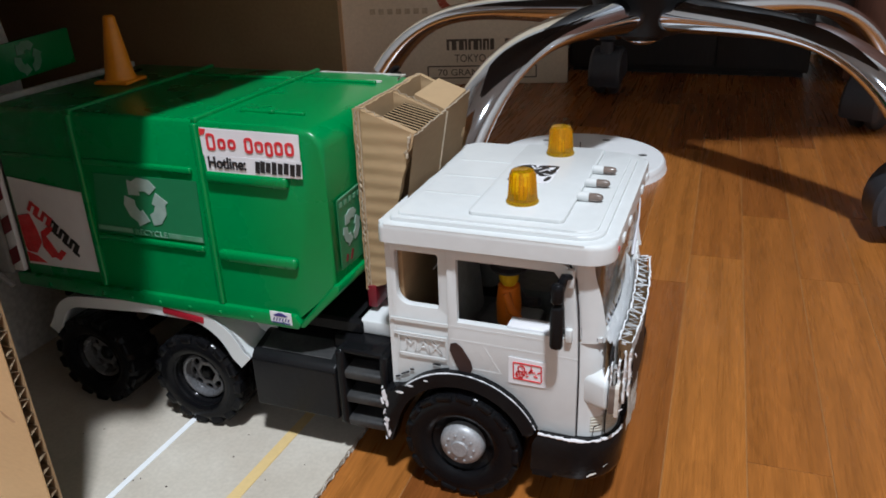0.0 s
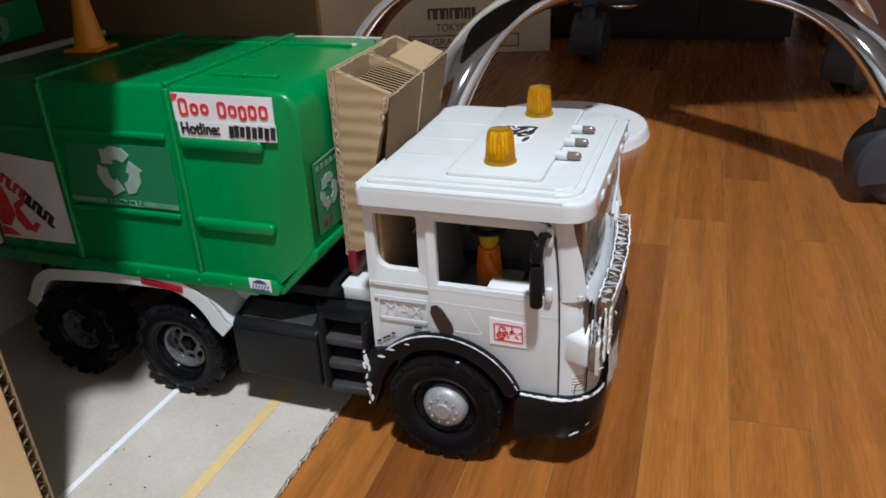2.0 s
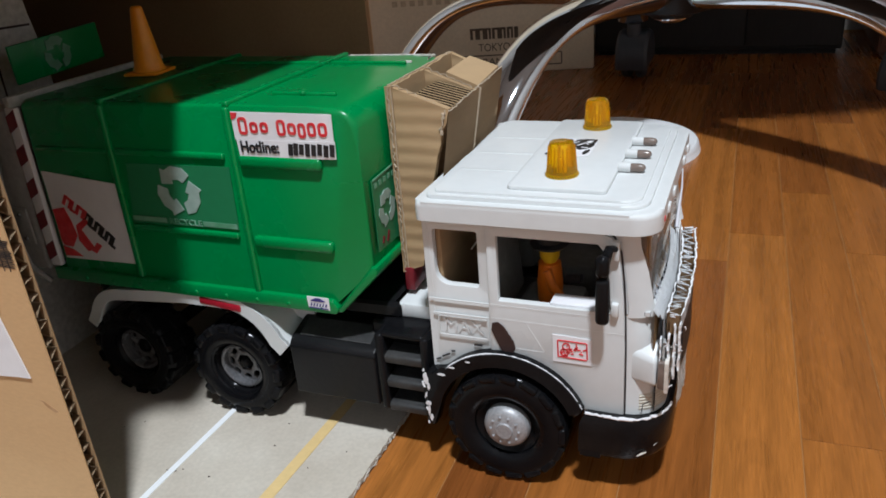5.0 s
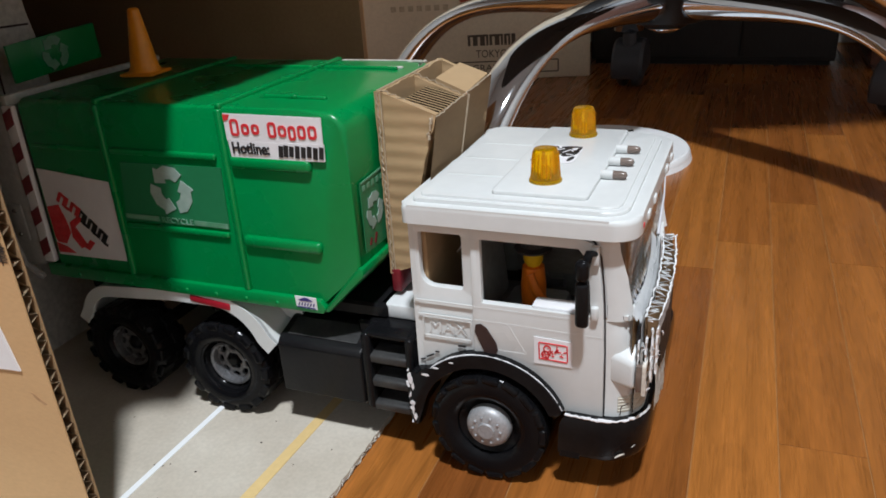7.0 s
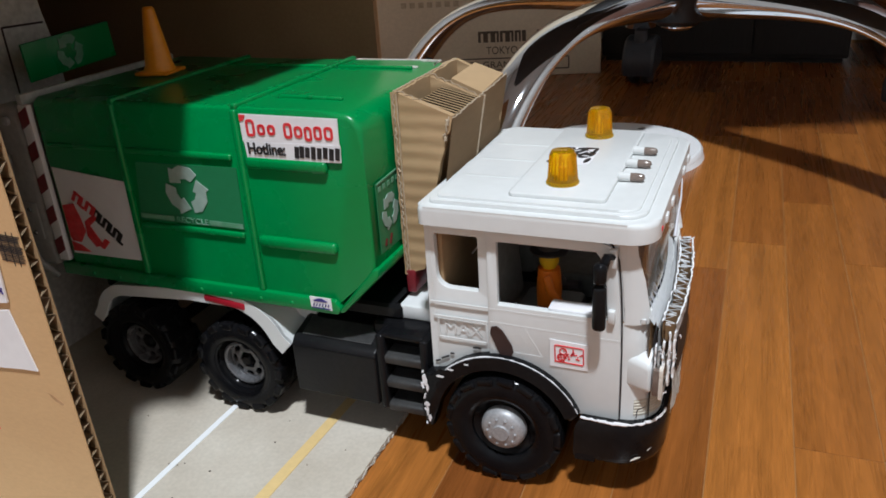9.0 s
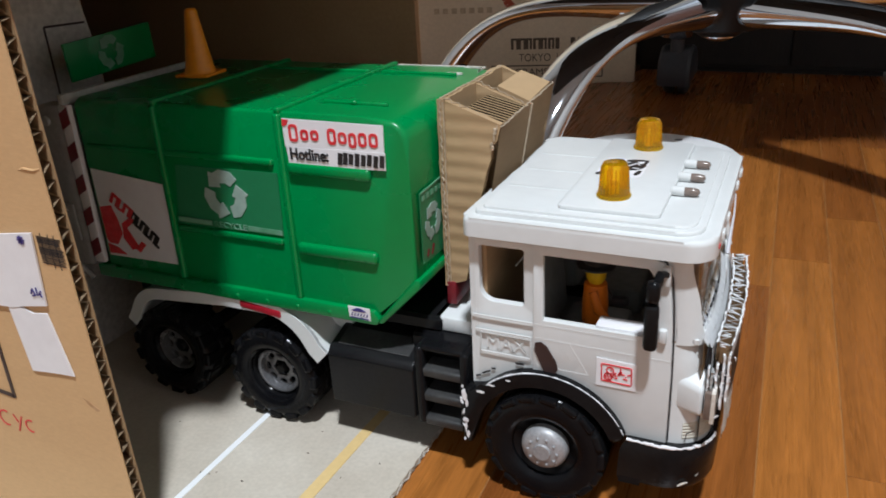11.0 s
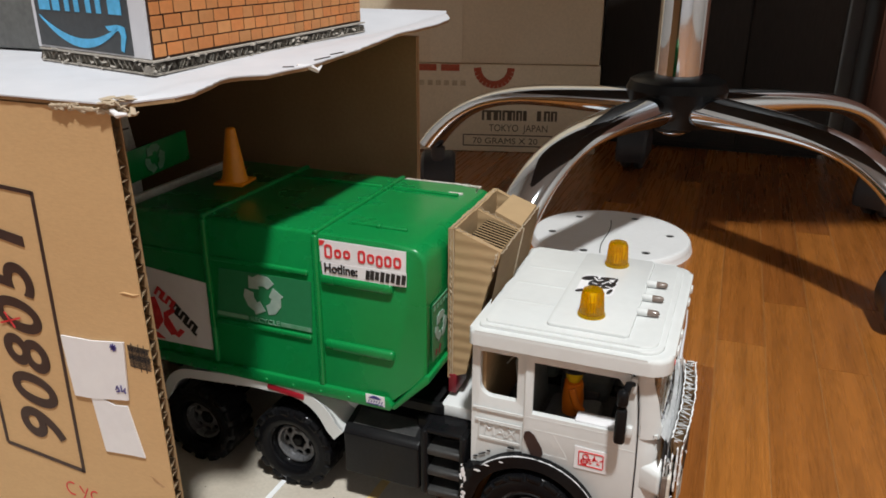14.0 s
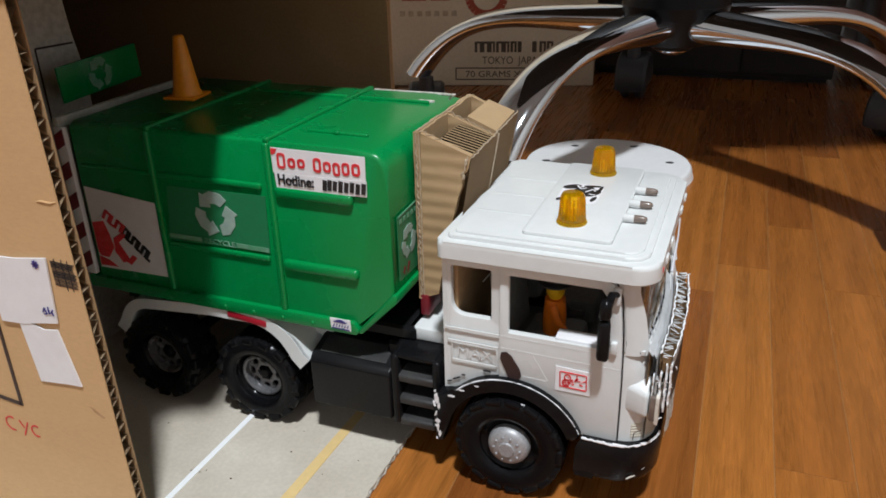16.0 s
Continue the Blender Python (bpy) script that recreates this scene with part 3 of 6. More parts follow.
def tank_and_steps():
    for y0, y1, d in ((0.05, 0.48, 1), (1.58, 1.15, -1)):
        # box-shaped tank whose lid slopes up from the outer face
        outline = [(y0, 0.335), (y0, 0.695), (y0 + d * 0.012, 0.722), (y0 + d * 0.05, 0.742), (y0 + d * 0.22, 0.80), (y1, 0.80), (y1, 0.335)]
        tank = part("side_tank", prism(outline, lambda a, b: (-1.495, a, b), (0.625, 0, 0), 0.014, 3), SATIN, TRUCK, "dark grey box-shaped tank", smooth=40)
        part("tank_seam", box((-1.498, min(y0 - d * 0.004, y0 + d * 0.01), 0.688), (-0.868, max(y0 - d * 0.004, y0 + d * 0.01), 0.697), 0.003, 1), BLACK, tank)
        lid = [(y0 + d * 0.06, 0.750), (y0 + d * 0.06, 0.757), (y0 + d * 0.21, 0.808), (y0 + d * 0.21, 0.798)]
        part("tank_lid", prism(lid, lambda a, b: (-1.44, a, b), (0.52, 0, 0), 0.003, 1), DUST, tank, "dusty lid of the tank")
        lo, hi = min(y0, y1), max(y0, y1)
        bm = bmesh.new()
        add_box(bm, (-0.862, lo, 0.31), (-0.80, hi, 0.875), 0.024, 3)
        add_box(bm, (-0.555, lo, 0.30), (-0.50, hi, 0.875), 0.02, 3)
        add_box(bm, (-0.82, lo + 0.015, 0.845), (-0.53, hi, 0.885), 0.016, 3)
        back = (hi - 0.04, hi) if d > 0 else (lo, lo + 0.04)
        add_box(bm, (-0.80, back[0], 0.30), (-0.545, back[1], 0.86))
        steps = part("step_unit", bm, BLACK, TRUCK, "glossy black step unit")
        for z in (0.36, 0.54, 0.72):
            tread = [(y0 + d * 0.012, z - 0.055), (y0 + d * 0.006, z - 0.006), (y0 + d * 0.02, z + 0.006), (y1 - d * 0.04, z + 0.035), (y1 - d * 0.04, z - 0.055)]
            part("step", prism(tread, lambda a, b: (-0.805, a, b), (0.255, 0, 0), 0.007, 2), DUST, steps, "dusty black step")


tank_and_steps()


def cab():
    arch = arc(0, 0.378, 0.435, 23, 145, 22)
    rear_window = rounded(-0.405, -0.142, 1.27, 1.612, [0.085, 0.015, 0.015, 0.015])
    door_window = [(-0.025, 1.21), (0.60, 1.21), (0.592, 1.40), (0.565, 1.56), (0.53, 1.605), (-0.025, 1.605)]
    inner_window = [(-0.035, 1.20), (0.61, 1.20), (0.60, 1.40), (0.575, 1.57), (0.535, 1.615), (-0.035, 1.615)]
    outer = [(-0.465, 0.64), (-0.465, 1.70), (0.705, 1.70), (0.705, 0.55)] + [p for p in arch if p[1] > 0.545 and p[0] > -0.46]
    outer = outer[:4] + [(0.40, 0.55)] + [p for p in arch if p[1] > 0.56] + [(-0.40, 0.64)]
    body = part("cab_body", pierced(outer, [rear_window, inner_window], lambda a, b: (a, NEAR + 0.012, b), (0, 0.045, 0), 0.006), WHITE, TRUCK, "white cab with open windows and dull chrome chips")
    part("cab_side", pierced(outer, [rear_window, inner_window], lambda a, b: (a, FAR - 0.06, b), (0, 0.045, 0), 0.006), WHITE, body)
    # door, a little proud
    low = arc(0, 0.378, 0.492, 100, 22, 18)
    door = [(-0.082, 1.672), (0.54, 1.672), (0.605, 1.645), (0.64, 1.56), (0.668, 1.30), (0.678, 1.0), (0.680, 0.565)] + low[::-1]
    for y in (NEAR - 0.006, FAR - 0.012):
        leaf = part("door", pierced(door, [door_window], lambda a, b: (a, y, b), (0, 0.018, 0), 0.006), WHITE, body)
    # embossed lines of the near side
    def ridge(pts, w=0.011):
        bm = bmesh.new()
        marks(bm, side, [(*p, *q, w) for p, q in zip(pts, pts[1:])], 0.0, 0.007)
        part("moulding", bm, WHITE, body)

    ridge([(-0.45, 1.178), (-0.085, 1.178)])
    ridge([(-0.075, 1.178), (0.62, 1.178)], 0.014)
    ridge([(-0.075, 1.092), (0.675, 1.085)])
    ridge([(-0.43, 1.085), (-0.095, 1.085)])
    ridge([(0.13, 1.085), (0.235, 0.91)], 0.007)
    ridge([(-0.06, 0.915), (0.235, 0.91)], 0.007)
    ridge([(-0.40, 1.07), (-0.10, 1.07), (-0.10, 0.945), (-0.40, 0.945), (-0.40, 1.07)], 0.006)
    # ink strip laid in the door joint to paint its shade
    bm = bmesh.new()
    gap = [(0.56, 1.678), (0.614, 1.652), (0.650, 1.565), (0.668, 1.40), (0.677, 1.25), (0.684, 1.0), (0.686, 0.8), (0.686, 0.58)]
    marks(bm, side, [(*p, *q, 0.009) for p, q in zip(gap, gap[1:])], -0.010, 0.006)
    part("door_gap", bm, INK, body, "ink strip painting the shade in the door gap")
    lettering("raised_letters", "MAX", 0.115, Matrix.Translation((-0.375, NEAR + 0.0085, 0.968)) @ Matrix.Rotation(radians(90), 4, "X") @ Matrix.Diagonal((1.0, 1, 1, 1)),
              WHITE, body, "raised white letters", 0.004)
    blob = [(-0.075, 1.02), (-0.068, 1.065), (-0.035, 1.075), (0.0, 1.05), (0.055, 0.96), (0.065, 0.915), (0.05, 0.88), (0.01, 0.875), (-0.02, 0.895), (-0.045, 0.95)]
    part("dark_patch", prism(blob, lambda a, b: side(a, b, 0.008), (0, -0.006, 0)), INK_BROWN, body, "dark brown painted patch")
    seal = part("square_sticker", prism([(0.283, 1.042), (0.503, 1.034), (0.503, 0.868), (0.283, 0.868)], lambda a, b: side(a, b, 0.008), (0, -0.005, 0)), LABEL, body, "white sticker with a red scribbled seal")
    bm = bmesh.new()
    rng = random.Random(3)
    marks(bm, side, [(0.315, 1.01, 0.47, 1.008, 0.007), (0.475, 1.008, 0.478, 0.905, 0.007), (0.475, 0.9, 0.32, 0.905, 0.007), (0.315, 0.9, 0.312, 1.01, 0.007)], 0.013)
    for i in range(17):
        a, b = 0.335 + 0.0075 * i, rng.uniform(0.925, 0.985)
        marks(bm, side, [(a, b, a + rng.uniform(-0.02, 0.025), b + rng.uniform(-0.035, 0.03), 0.007)], 0.013)
    marks(bm, side, [(*p, *q, 0.007) for p, q in zip(arc(0.35, 0.935, 0.022, 0, 360, 10), arc(0.35, 0.935, 0.022, 0, 360, 10)[1:])], 0.013)
    marks(bm, side, [(*p, *q, 0.007) for p, q in zip(arc(0.36, 0.975, 0.02, 0, 360, 10), arc(0.36, 0.975, 0.02, 0, 360, 10)[1:])], 0.013)
    part("red_scribble", bm, RED, seal)

    # nose: lofted round the front
    def plan(front, r):
        n = 7
        pts = [(0.69, NEAR + 0.006)]
        pts += arc(front - r, NEAR + 0.006 + r, r, -90, 0, n)
        pts += arc(front - r, FAR - 0.006 - r, r, 0, 90, n)
        return pts + [(0.69, FAR - 0.006)]

    bm = bmesh.new()
    rings = [[bm.verts.new((x, y, z)) for x, y in plan(f, r)] for z, f, r in ((0.54, 0.89, 0.20), (0.72, 0.888, 0.20), (1.00, 0.876, 0.20), (1.09, 0.868, 0.19), (1.11, 0.855, 0.19), (1.20, 0.83, 0.18))]
    for a, b in zip(rings, rings[1:]):
        for i in range(len(a) - 1):
            bm.faces.new((a[i], a[i + 1], b[i + 1], b[i]))
    bm.faces.new(rings[-1])
    part("nose", bm, WHITE, body)
    for sign, y in ((1, NEAR + 0.006), (-1, FAR - 0.006)):
        bm = bmesh.new()
        rows = []
        for z, f, r, deg in ((1.19, 0.875, 0.18, 52), (1.29, 0.868, 0.18, 44), (1.45, 0.855, 0.18, 38), (1.60, 0.835, 0.18, 30), (1.70, 0.825, 0.18, 30)):
            pts = [(0.69, 0.0)] + [(f - r + r * math.sin(radians(deg * k / 5)), r - r * math.cos(radians(deg * k / 5))) for k in range(6)]
            pts = pts + [(x - 0.02, d + 0.04) for x, d in pts[::-1]]
            rows.append([bm.verts.new((x, y + sign * d, z)) for x, d in pts])
        for a, b in zip(rows, rows[1:]):
            for i in range(len(a)):
                j = (i + 1) % len(a)
                bm.faces.new((a[i], a[j], b[j], b[i]))
        part("windscreen_pillar", bm, WHITE, body)
    bm = bmesh.new()
    lower = [bm.verts.new((x, y, 1.20)) for x, y in plan(0.80, 0.16)[3:-3]]
    upper = [bm.verts.new((x, y, 1.70)) for x, y in plan(0.775, 0.16)[3:-3]]
    for i in range(len(lower) - 1):
        bm.faces.new((lower[i], lower[i + 1], upper[i + 1], upper[i]))
    bmesh.ops.solidify(bm, geom=bm.faces[:], thickness=0.012)
    pane = part("windscreen", bm, SCREEN, body, "clear curved windscreen")
    pane.visible_shadow = False
    # added brown sheet; its colour stands in for the floor mirrored in the windscreen
    part("dash_card", prism([(x - 0.03 if x > 0.7 else x, y) for x, y in plan(0.83, 0.18)], lambda a, b: (a, b, 1.202), (0, 0, 0.006)), KRAFT_OLD, body, "added brown sheet painting the floor's reflection in the windscreen")
    # rear wall, floor, dashboard
    part("cab_back", pierced([(0.06, 0.62), (1.55, 0.62), (1.55, 1.70), (0.06, 1.70)], [rounded(0.35, 1.25, 1.28, 1.6, 0.05)], lambda a, b: (-0.462, a, b), (0.035, 0, 0)), WHITE, body)
    part("cab_floor", box((-0.43, 0.1, 0.80), (0.86, 1.52, 0.86)), CUSHION, body)
    part("dashboard", box((0.62, 0.12, 0.86), (0.82, 1.50, 1.15), 0.03), CUSHION, body)
    part("inner_lining", box((-0.42, 0.12, 0.88), (-0.38, 1.5, 1.66), 0.01), KRAFT_OLD, body, "brown cardboard lining behind the seats")
    part("side_lining", box((-0.37, 1.44, 0.88), (-0.07, 1.49, 1.66), 0.01), KRAFT_OLD, body, "brown cardboard lining")
    part("loose_thread", tube([(-0.30, 0.5, 1.62), (-0.27, 0.5, 1.5), (-0.28, 0.5, 1.38), (-0.34, 0.5, 1.30)], [0.006] * 4, 6), TORN, body)
    for y in (0.22, 0.9):
        seat = part("cab_seat", box((-0.02, y, 0.86), (0.36, y + 0.46, 1.04), 0.04), CUSHION, body)
        part("seat_back", box((-0.06, y, 1.0), (0.06, y + 0.46, 1.52), 0.04, 2, Matrix.Rotation(radians(-6), 4, "Y")), CUSHION, seat)
    part("door_ledge", box((0.26, NEAR + 0.03, 1.19), (0.55, 0.20, 1.216), 0.006), LABEL, body, "folded white card on the window sill")
    return body


CAB = cab()


def roof():
    tiers = [((-0.475, 0.845, -0.015, 1.645), 1.690, 1.800, 0.05, 0.15), ((-0.425, 0.775, 0.045, 1.585), 1.79, 1.822, 0.045, 0.13), ((-0.39, 0.735, 0.085, 1.545), 1.81, 1.835, 0.04, 0.10)]
    ob = None
    for (x0, x1, y0, y1), z0, z1, r0, r1 in tiers:
        bm = bmesh.new()
        add_prism(bm, rounded(x0, x1, y0, y1, [r0, r1, r1, r0], 6), lambda a, b: (a, b, z0), (0, 0, z1 - z0))
        top = [e for e in bm.edges if all(abs(v.co.z - z1) < 1e-5 for v in e.verts)]
        bmesh.ops.bevel(bm, geom=top, offset=0.03 if ob is None else 0.014, segments=4, profile=0.5, affect="EDGES")
        if ob is None:
            ob = part("cab_roof", bm, WHITE, TRUCK, "white cab roof with stepped edges")
        else:
            part("roof_step", bm, WHITE, ob)
    panel = part("roof_panel", prism(rounded(0.01, 0.55, 0.16, 1.52, 0.03, 3), lambda a, b: (a, b, 1.83), (0, 0, 0.028), 0.008, 2), WHITE, ob)
    for y in (0.47, 0.80, 1.13):
        part("roof_rib", box((-0.36, y - 0.014, 1.828), (-0.01, y + 0.014, 1.8365), 0.0012, 2), WHITE, ob)
    for x, y in ((0.265, 0.385), (0.275, 1.345)):
        beacon = part("beacon", lathe([(0.0, 0.192), (0.05, 0.192), (0.064, 0.188), (0.070, 0.174), (0.082, 0.02), (0.0, 0.02)], seg=32), AMBER, ob, "amber plastic beacon", at=(x, y, 1.856))
        bm = bmesh.new()
        for i in range(20):
            a = math.tau * i / 20
            add_tube(bm, [(0.081 * math.cos(a), 0.081 * math.sin(a), 0.022), (0.071 * math.cos(a), 0.071 * math.sin(a), 0.168)], [0.005, 0.004], 5, (0.3, 0.7, 0.1))
        part("lens_ribs", bm, AMBER, beacon)
        part("beacon_core", lathe([(0.0, 0.10), (0.012, 0.095), (0.016, 0.08), (0.02, 0.005), (0.0, 0.005)], seg=14), SKIN_YELLOW, beacon)
        part("beacon_base", lathe([(0.0, 0.02), (0.088, 0.02), (0.094, 0.012), (0.094, 0.0), (0.0, 0.0)], seg=32), AMBER, beacon)
    for y in (0.545, 0.795, 1.05):
        m = Matrix.Rotation(radians(90), 4, "Y")
        lamp = part("marker_lamp", lathe([(0.0, 0.0), (0.024, 0.0), (0.027, 0.008), (0.027, 0.07), (0.0, 0.073)], m, 20), WHITE, ob, at=(0.545, y, 1.862))
        part("lamp_lens", lathe([(0.0, 0.07), (0.024, 0.07), (0.024, 0.12), (0.018, 0.143), (0.0, 0.152)], m, 20), SMOKE, lamp, "smoky brown bullet lens")
    # sticker with a black and white picture
    decal = part("roof_sticker", prism(rounded(0.08, 0.345, 0.70, 1.06, 0.06), lambda a, b: (a, b, 1.859), (0, 0, 0.003)), LABEL, ob, "worn white roof sticker with black shapes")
    bm = bmesh.new()
    flat = lambda a, b, l: (a, b, 1.862 + l)
    for a, b, ra, rb in ((0.115, 0.745, 0.035, 0.03), (0.135, 0.99, 0.06, 0.05), (0.215, 0.93, 0.075, 0.085), (0.29, 0.90, 0.05, 0.07), (0.265, 1.03, 0.06, 0.02), (0.325, 0.99, 0.014, 0.06), (0.315, 0.79, 0.018, 0.05)):
        add_prism(bm, [(a + ra * math.cos(k), b + rb * math.sin(k + 0.5)) for k in [math.tau * i / 9 for i in range(9)]], lambda p, q: flat(p, q, 0), (0, 0, 0.003))
    part("sticker_figure", bm, INK, decal)
    bm = bmesh.new()
    marks(bm, flat, [(0.165, 1.01, 0.20, 0.95, 0.012), (0.20, 0.95, 0.235, 0.98, 0.010), (0.24, 0.90, 0.28, 0.965, 0.012), (0.28, 0.965, 0.30, 0.93, 0.010), (0.17, 0.90, 0.21, 0.89, 0.010), (0.27, 0.87, 0.31, 0.86, 0.012)], 0.004, 0.002)
    part("white_streak", bm, LABEL, decal)
    # small rain-gutter tabs at the front edge
    for y in (0.30, 0.55, 1.1, 1.35):
        part("roof_tab", box((0.835, y, 1.70), (0.858, y + 0.08, 1.745), 0.008), WHITE, ob)
    part("red_fleck", box((0.842, 0.15, 1.715), (0.850, 0.18, 1.74), 0.003), RED, ob)


roof()


def arch_and_bumper():
    for y0, y1 in ((-0.02, 0.10), (1.53, 1.65)):
        outer = arc(0, 0.385, 0.503, 22, 138, 26) + [(-0.47, 0.71), (-0.515, 0.66), (-0.515, 0.30), (-0.455, 0.30)]
        inner = arc(0, 0.385, 0.420, 165, 18, 26)
        part("wheel_arch", prism(outer + inner, lambda a, b: (a, y0, b), (0, y1 - y0, 0), 0.028, 4), BLACK, TRUCK, "black wheel arch with chipped white edge")
    # bumper: a band round the nose
    def band(front, r, yo, back):
        n = 8
        return ([(back, -yo)] + arc(front - r, -yo + r, r, -90, 0, n) + arc(front - r, 1.63 + yo - r, r, 0, 90, n) + [(back, 1.63 + yo)])

    bm = bmesh.new()
    rows = [[bm.verts.new((x, y, z)) for x, y in band(f, r, yo, bk)] for z, f, r, yo, bk in
            ((0.265, 0.88, 0.26, -0.04, 0.45), (0.285, 0.915, 0.27, -0.01, 0.43), (0.33, 0.93, 0.27, 0.004, 0.43), (0.50, 0.94, 0.27, 0.015, 0.44), (0.545, 0.938, 0.27, 0.013, 0.455), (0.568, 0.928, 0.26, 0.006, 0.475), (0.576, 0.905, 0.24, -0.012, 0.475), (0.570, 0.89, 0.22, -0.03, 0.475))]
    for a, b in zip(rows, rows[1:]):
        for i in range(len(a) - 1):
            bm.faces.new((a[i], a[i + 1], b[i + 1], b[i]))
    bm.faces.new(rows[0])
    bm.faces.new(rows[-1])
    bumper = part("bumper", bm, BLACK, TRUCK, "black bumper with scuffed white edge")
    part("bumper_return", prism([(0.44, 0.27), (0.47, 0.565), (0.56, 0.565), (0.56, 0.27)], lambda a, b: (a, 0.0, b), (0, 1.63, 0)), BLACK, bumper)
    # worn light edge: short uneven flecks along bumper and arch
    rng = random.Random(11)
    bm = bmesh.new()
    path = band(0.925, 0.26, 0.006, 0.475)[:-10]
    dense = []
    for (x0, y0), (x1, y1) in zip(path, path[1:]):
        n = max(1, int(math.hypot(x1 - x0, y1 - y0) / 0.02))
        dense += [(x0 + (x1 - x0) * i / n, y0 + (y1 - y0) * i / n) for i in range(n)]
    i = 0
    while i < len(dense) - 4:
        n = rng.randint(2, 5)
        pts = dense[i:i + n + 1]
        if rng.random() < 0.9 and len(pts) > 1:
            add_tube(bm, [(x, y - 0.002, 0.576 + rng.uniform(-0.004, 0.006)) for x, y in pts], [rng.uniform(0.005, 0.011) for _ in pts], 6)
        i += n
    a = 21.0
    while a < 138:
        d = rng.uniform(2, 8)
        if rng.random() < (0.8 if a > 75 else 0.97):
            wide = 0.008 if a > 95 else 0.0055
            add_tube(bm, [(0.503 * math.cos(radians(q)), -0.004, 0.385 + 0.503 * math.sin(radians(q))) for q in (a, a + d * 0.5, a + d)], [rng.uniform(0.35, 1.0) * wide for _ in range(3)], 6, (0, 1, 0))
        a += d * rng.uniform(0.9, 1.1)
    for k in range(10):
        x, z = rng.uniform(-0.515, -0.49), rng.uniform(0.32, 0.71)
        n = rng.randint(2, 4)
        pts = [(x + rng.uniform(-0.008, 0.008), -0.022, z + 0.016 * i) for i in range(n)]
        add_tube(bm, pts, [rng.uniform(0.002, 0.008) for _ in pts], 6, (0, 1, 0))
    part("worn_edge", bm, LABEL, bumper, "chipped pale edge")
    for a, b, w, h in ((-0.492, 0.655, 0.014, 0.040), (-0.478, 0.600, 0.010, 0.030), (-0.490, 0.475, 0.017, 0.020), (-0.488, 0.430, 0.009, 0.045), (-0.476, 0.375, 0.012, 0.030), (-0.385, 0.70, 0.026, 0.009), (-0.32, 0.76, 0.022, 0.007), (-0.21, 0.815, 0.016, 0.005)):
        loop = [(a + w * math.cos(k) * rng.uniform(0.6, 1.2), b + h * math.sin(k) * rng.uniform(0.6, 1.2)) for k in [math.tau * i / 11 for i in range(11)]]
        part("paint_chip", prism(loop, lambda p, q: (p, -0.021, q), (0, -0.003, 0)), LABEL, bumper, "pale chip in the black paint", smooth=0)
    for a, b, c, e in ((-0.40, 0.785, -0.35, 0.81), (-0.34, 0.83, -0.315, 0.832), (-0.19, 0.895, -0.14, 0.896), (-0.44, 0.76, -0.41, 0.77), (0.235, 0.885, 0.265, 0.868), (0.53, 0.655, 0.545, 0.64)):
        bm = bmesh.new()
        marks(bm, side, [(a, b, c, e, 0.010)], -0.003, 0.005)
        part("black_scrape", bm, INK, bumper, "small black scrape on the white cab", smooth=0)
    # chips on the bumper's face
    bm = bmesh.new()
    add_tube(bm, [(0.765, 0.008, 0.325), (0.79, 0.018, 0.34), (0.815, 0.034, 0.345)], [0.003, 0.006, 0.003], 6)
    add_tube(bm, [(0.85, 0.068, 0.375), (0.865, 0.09, 0.385)], [0.002, 0.004], 6)
    part("chip", bm, TORN, bumper)


arch_and_bumper()


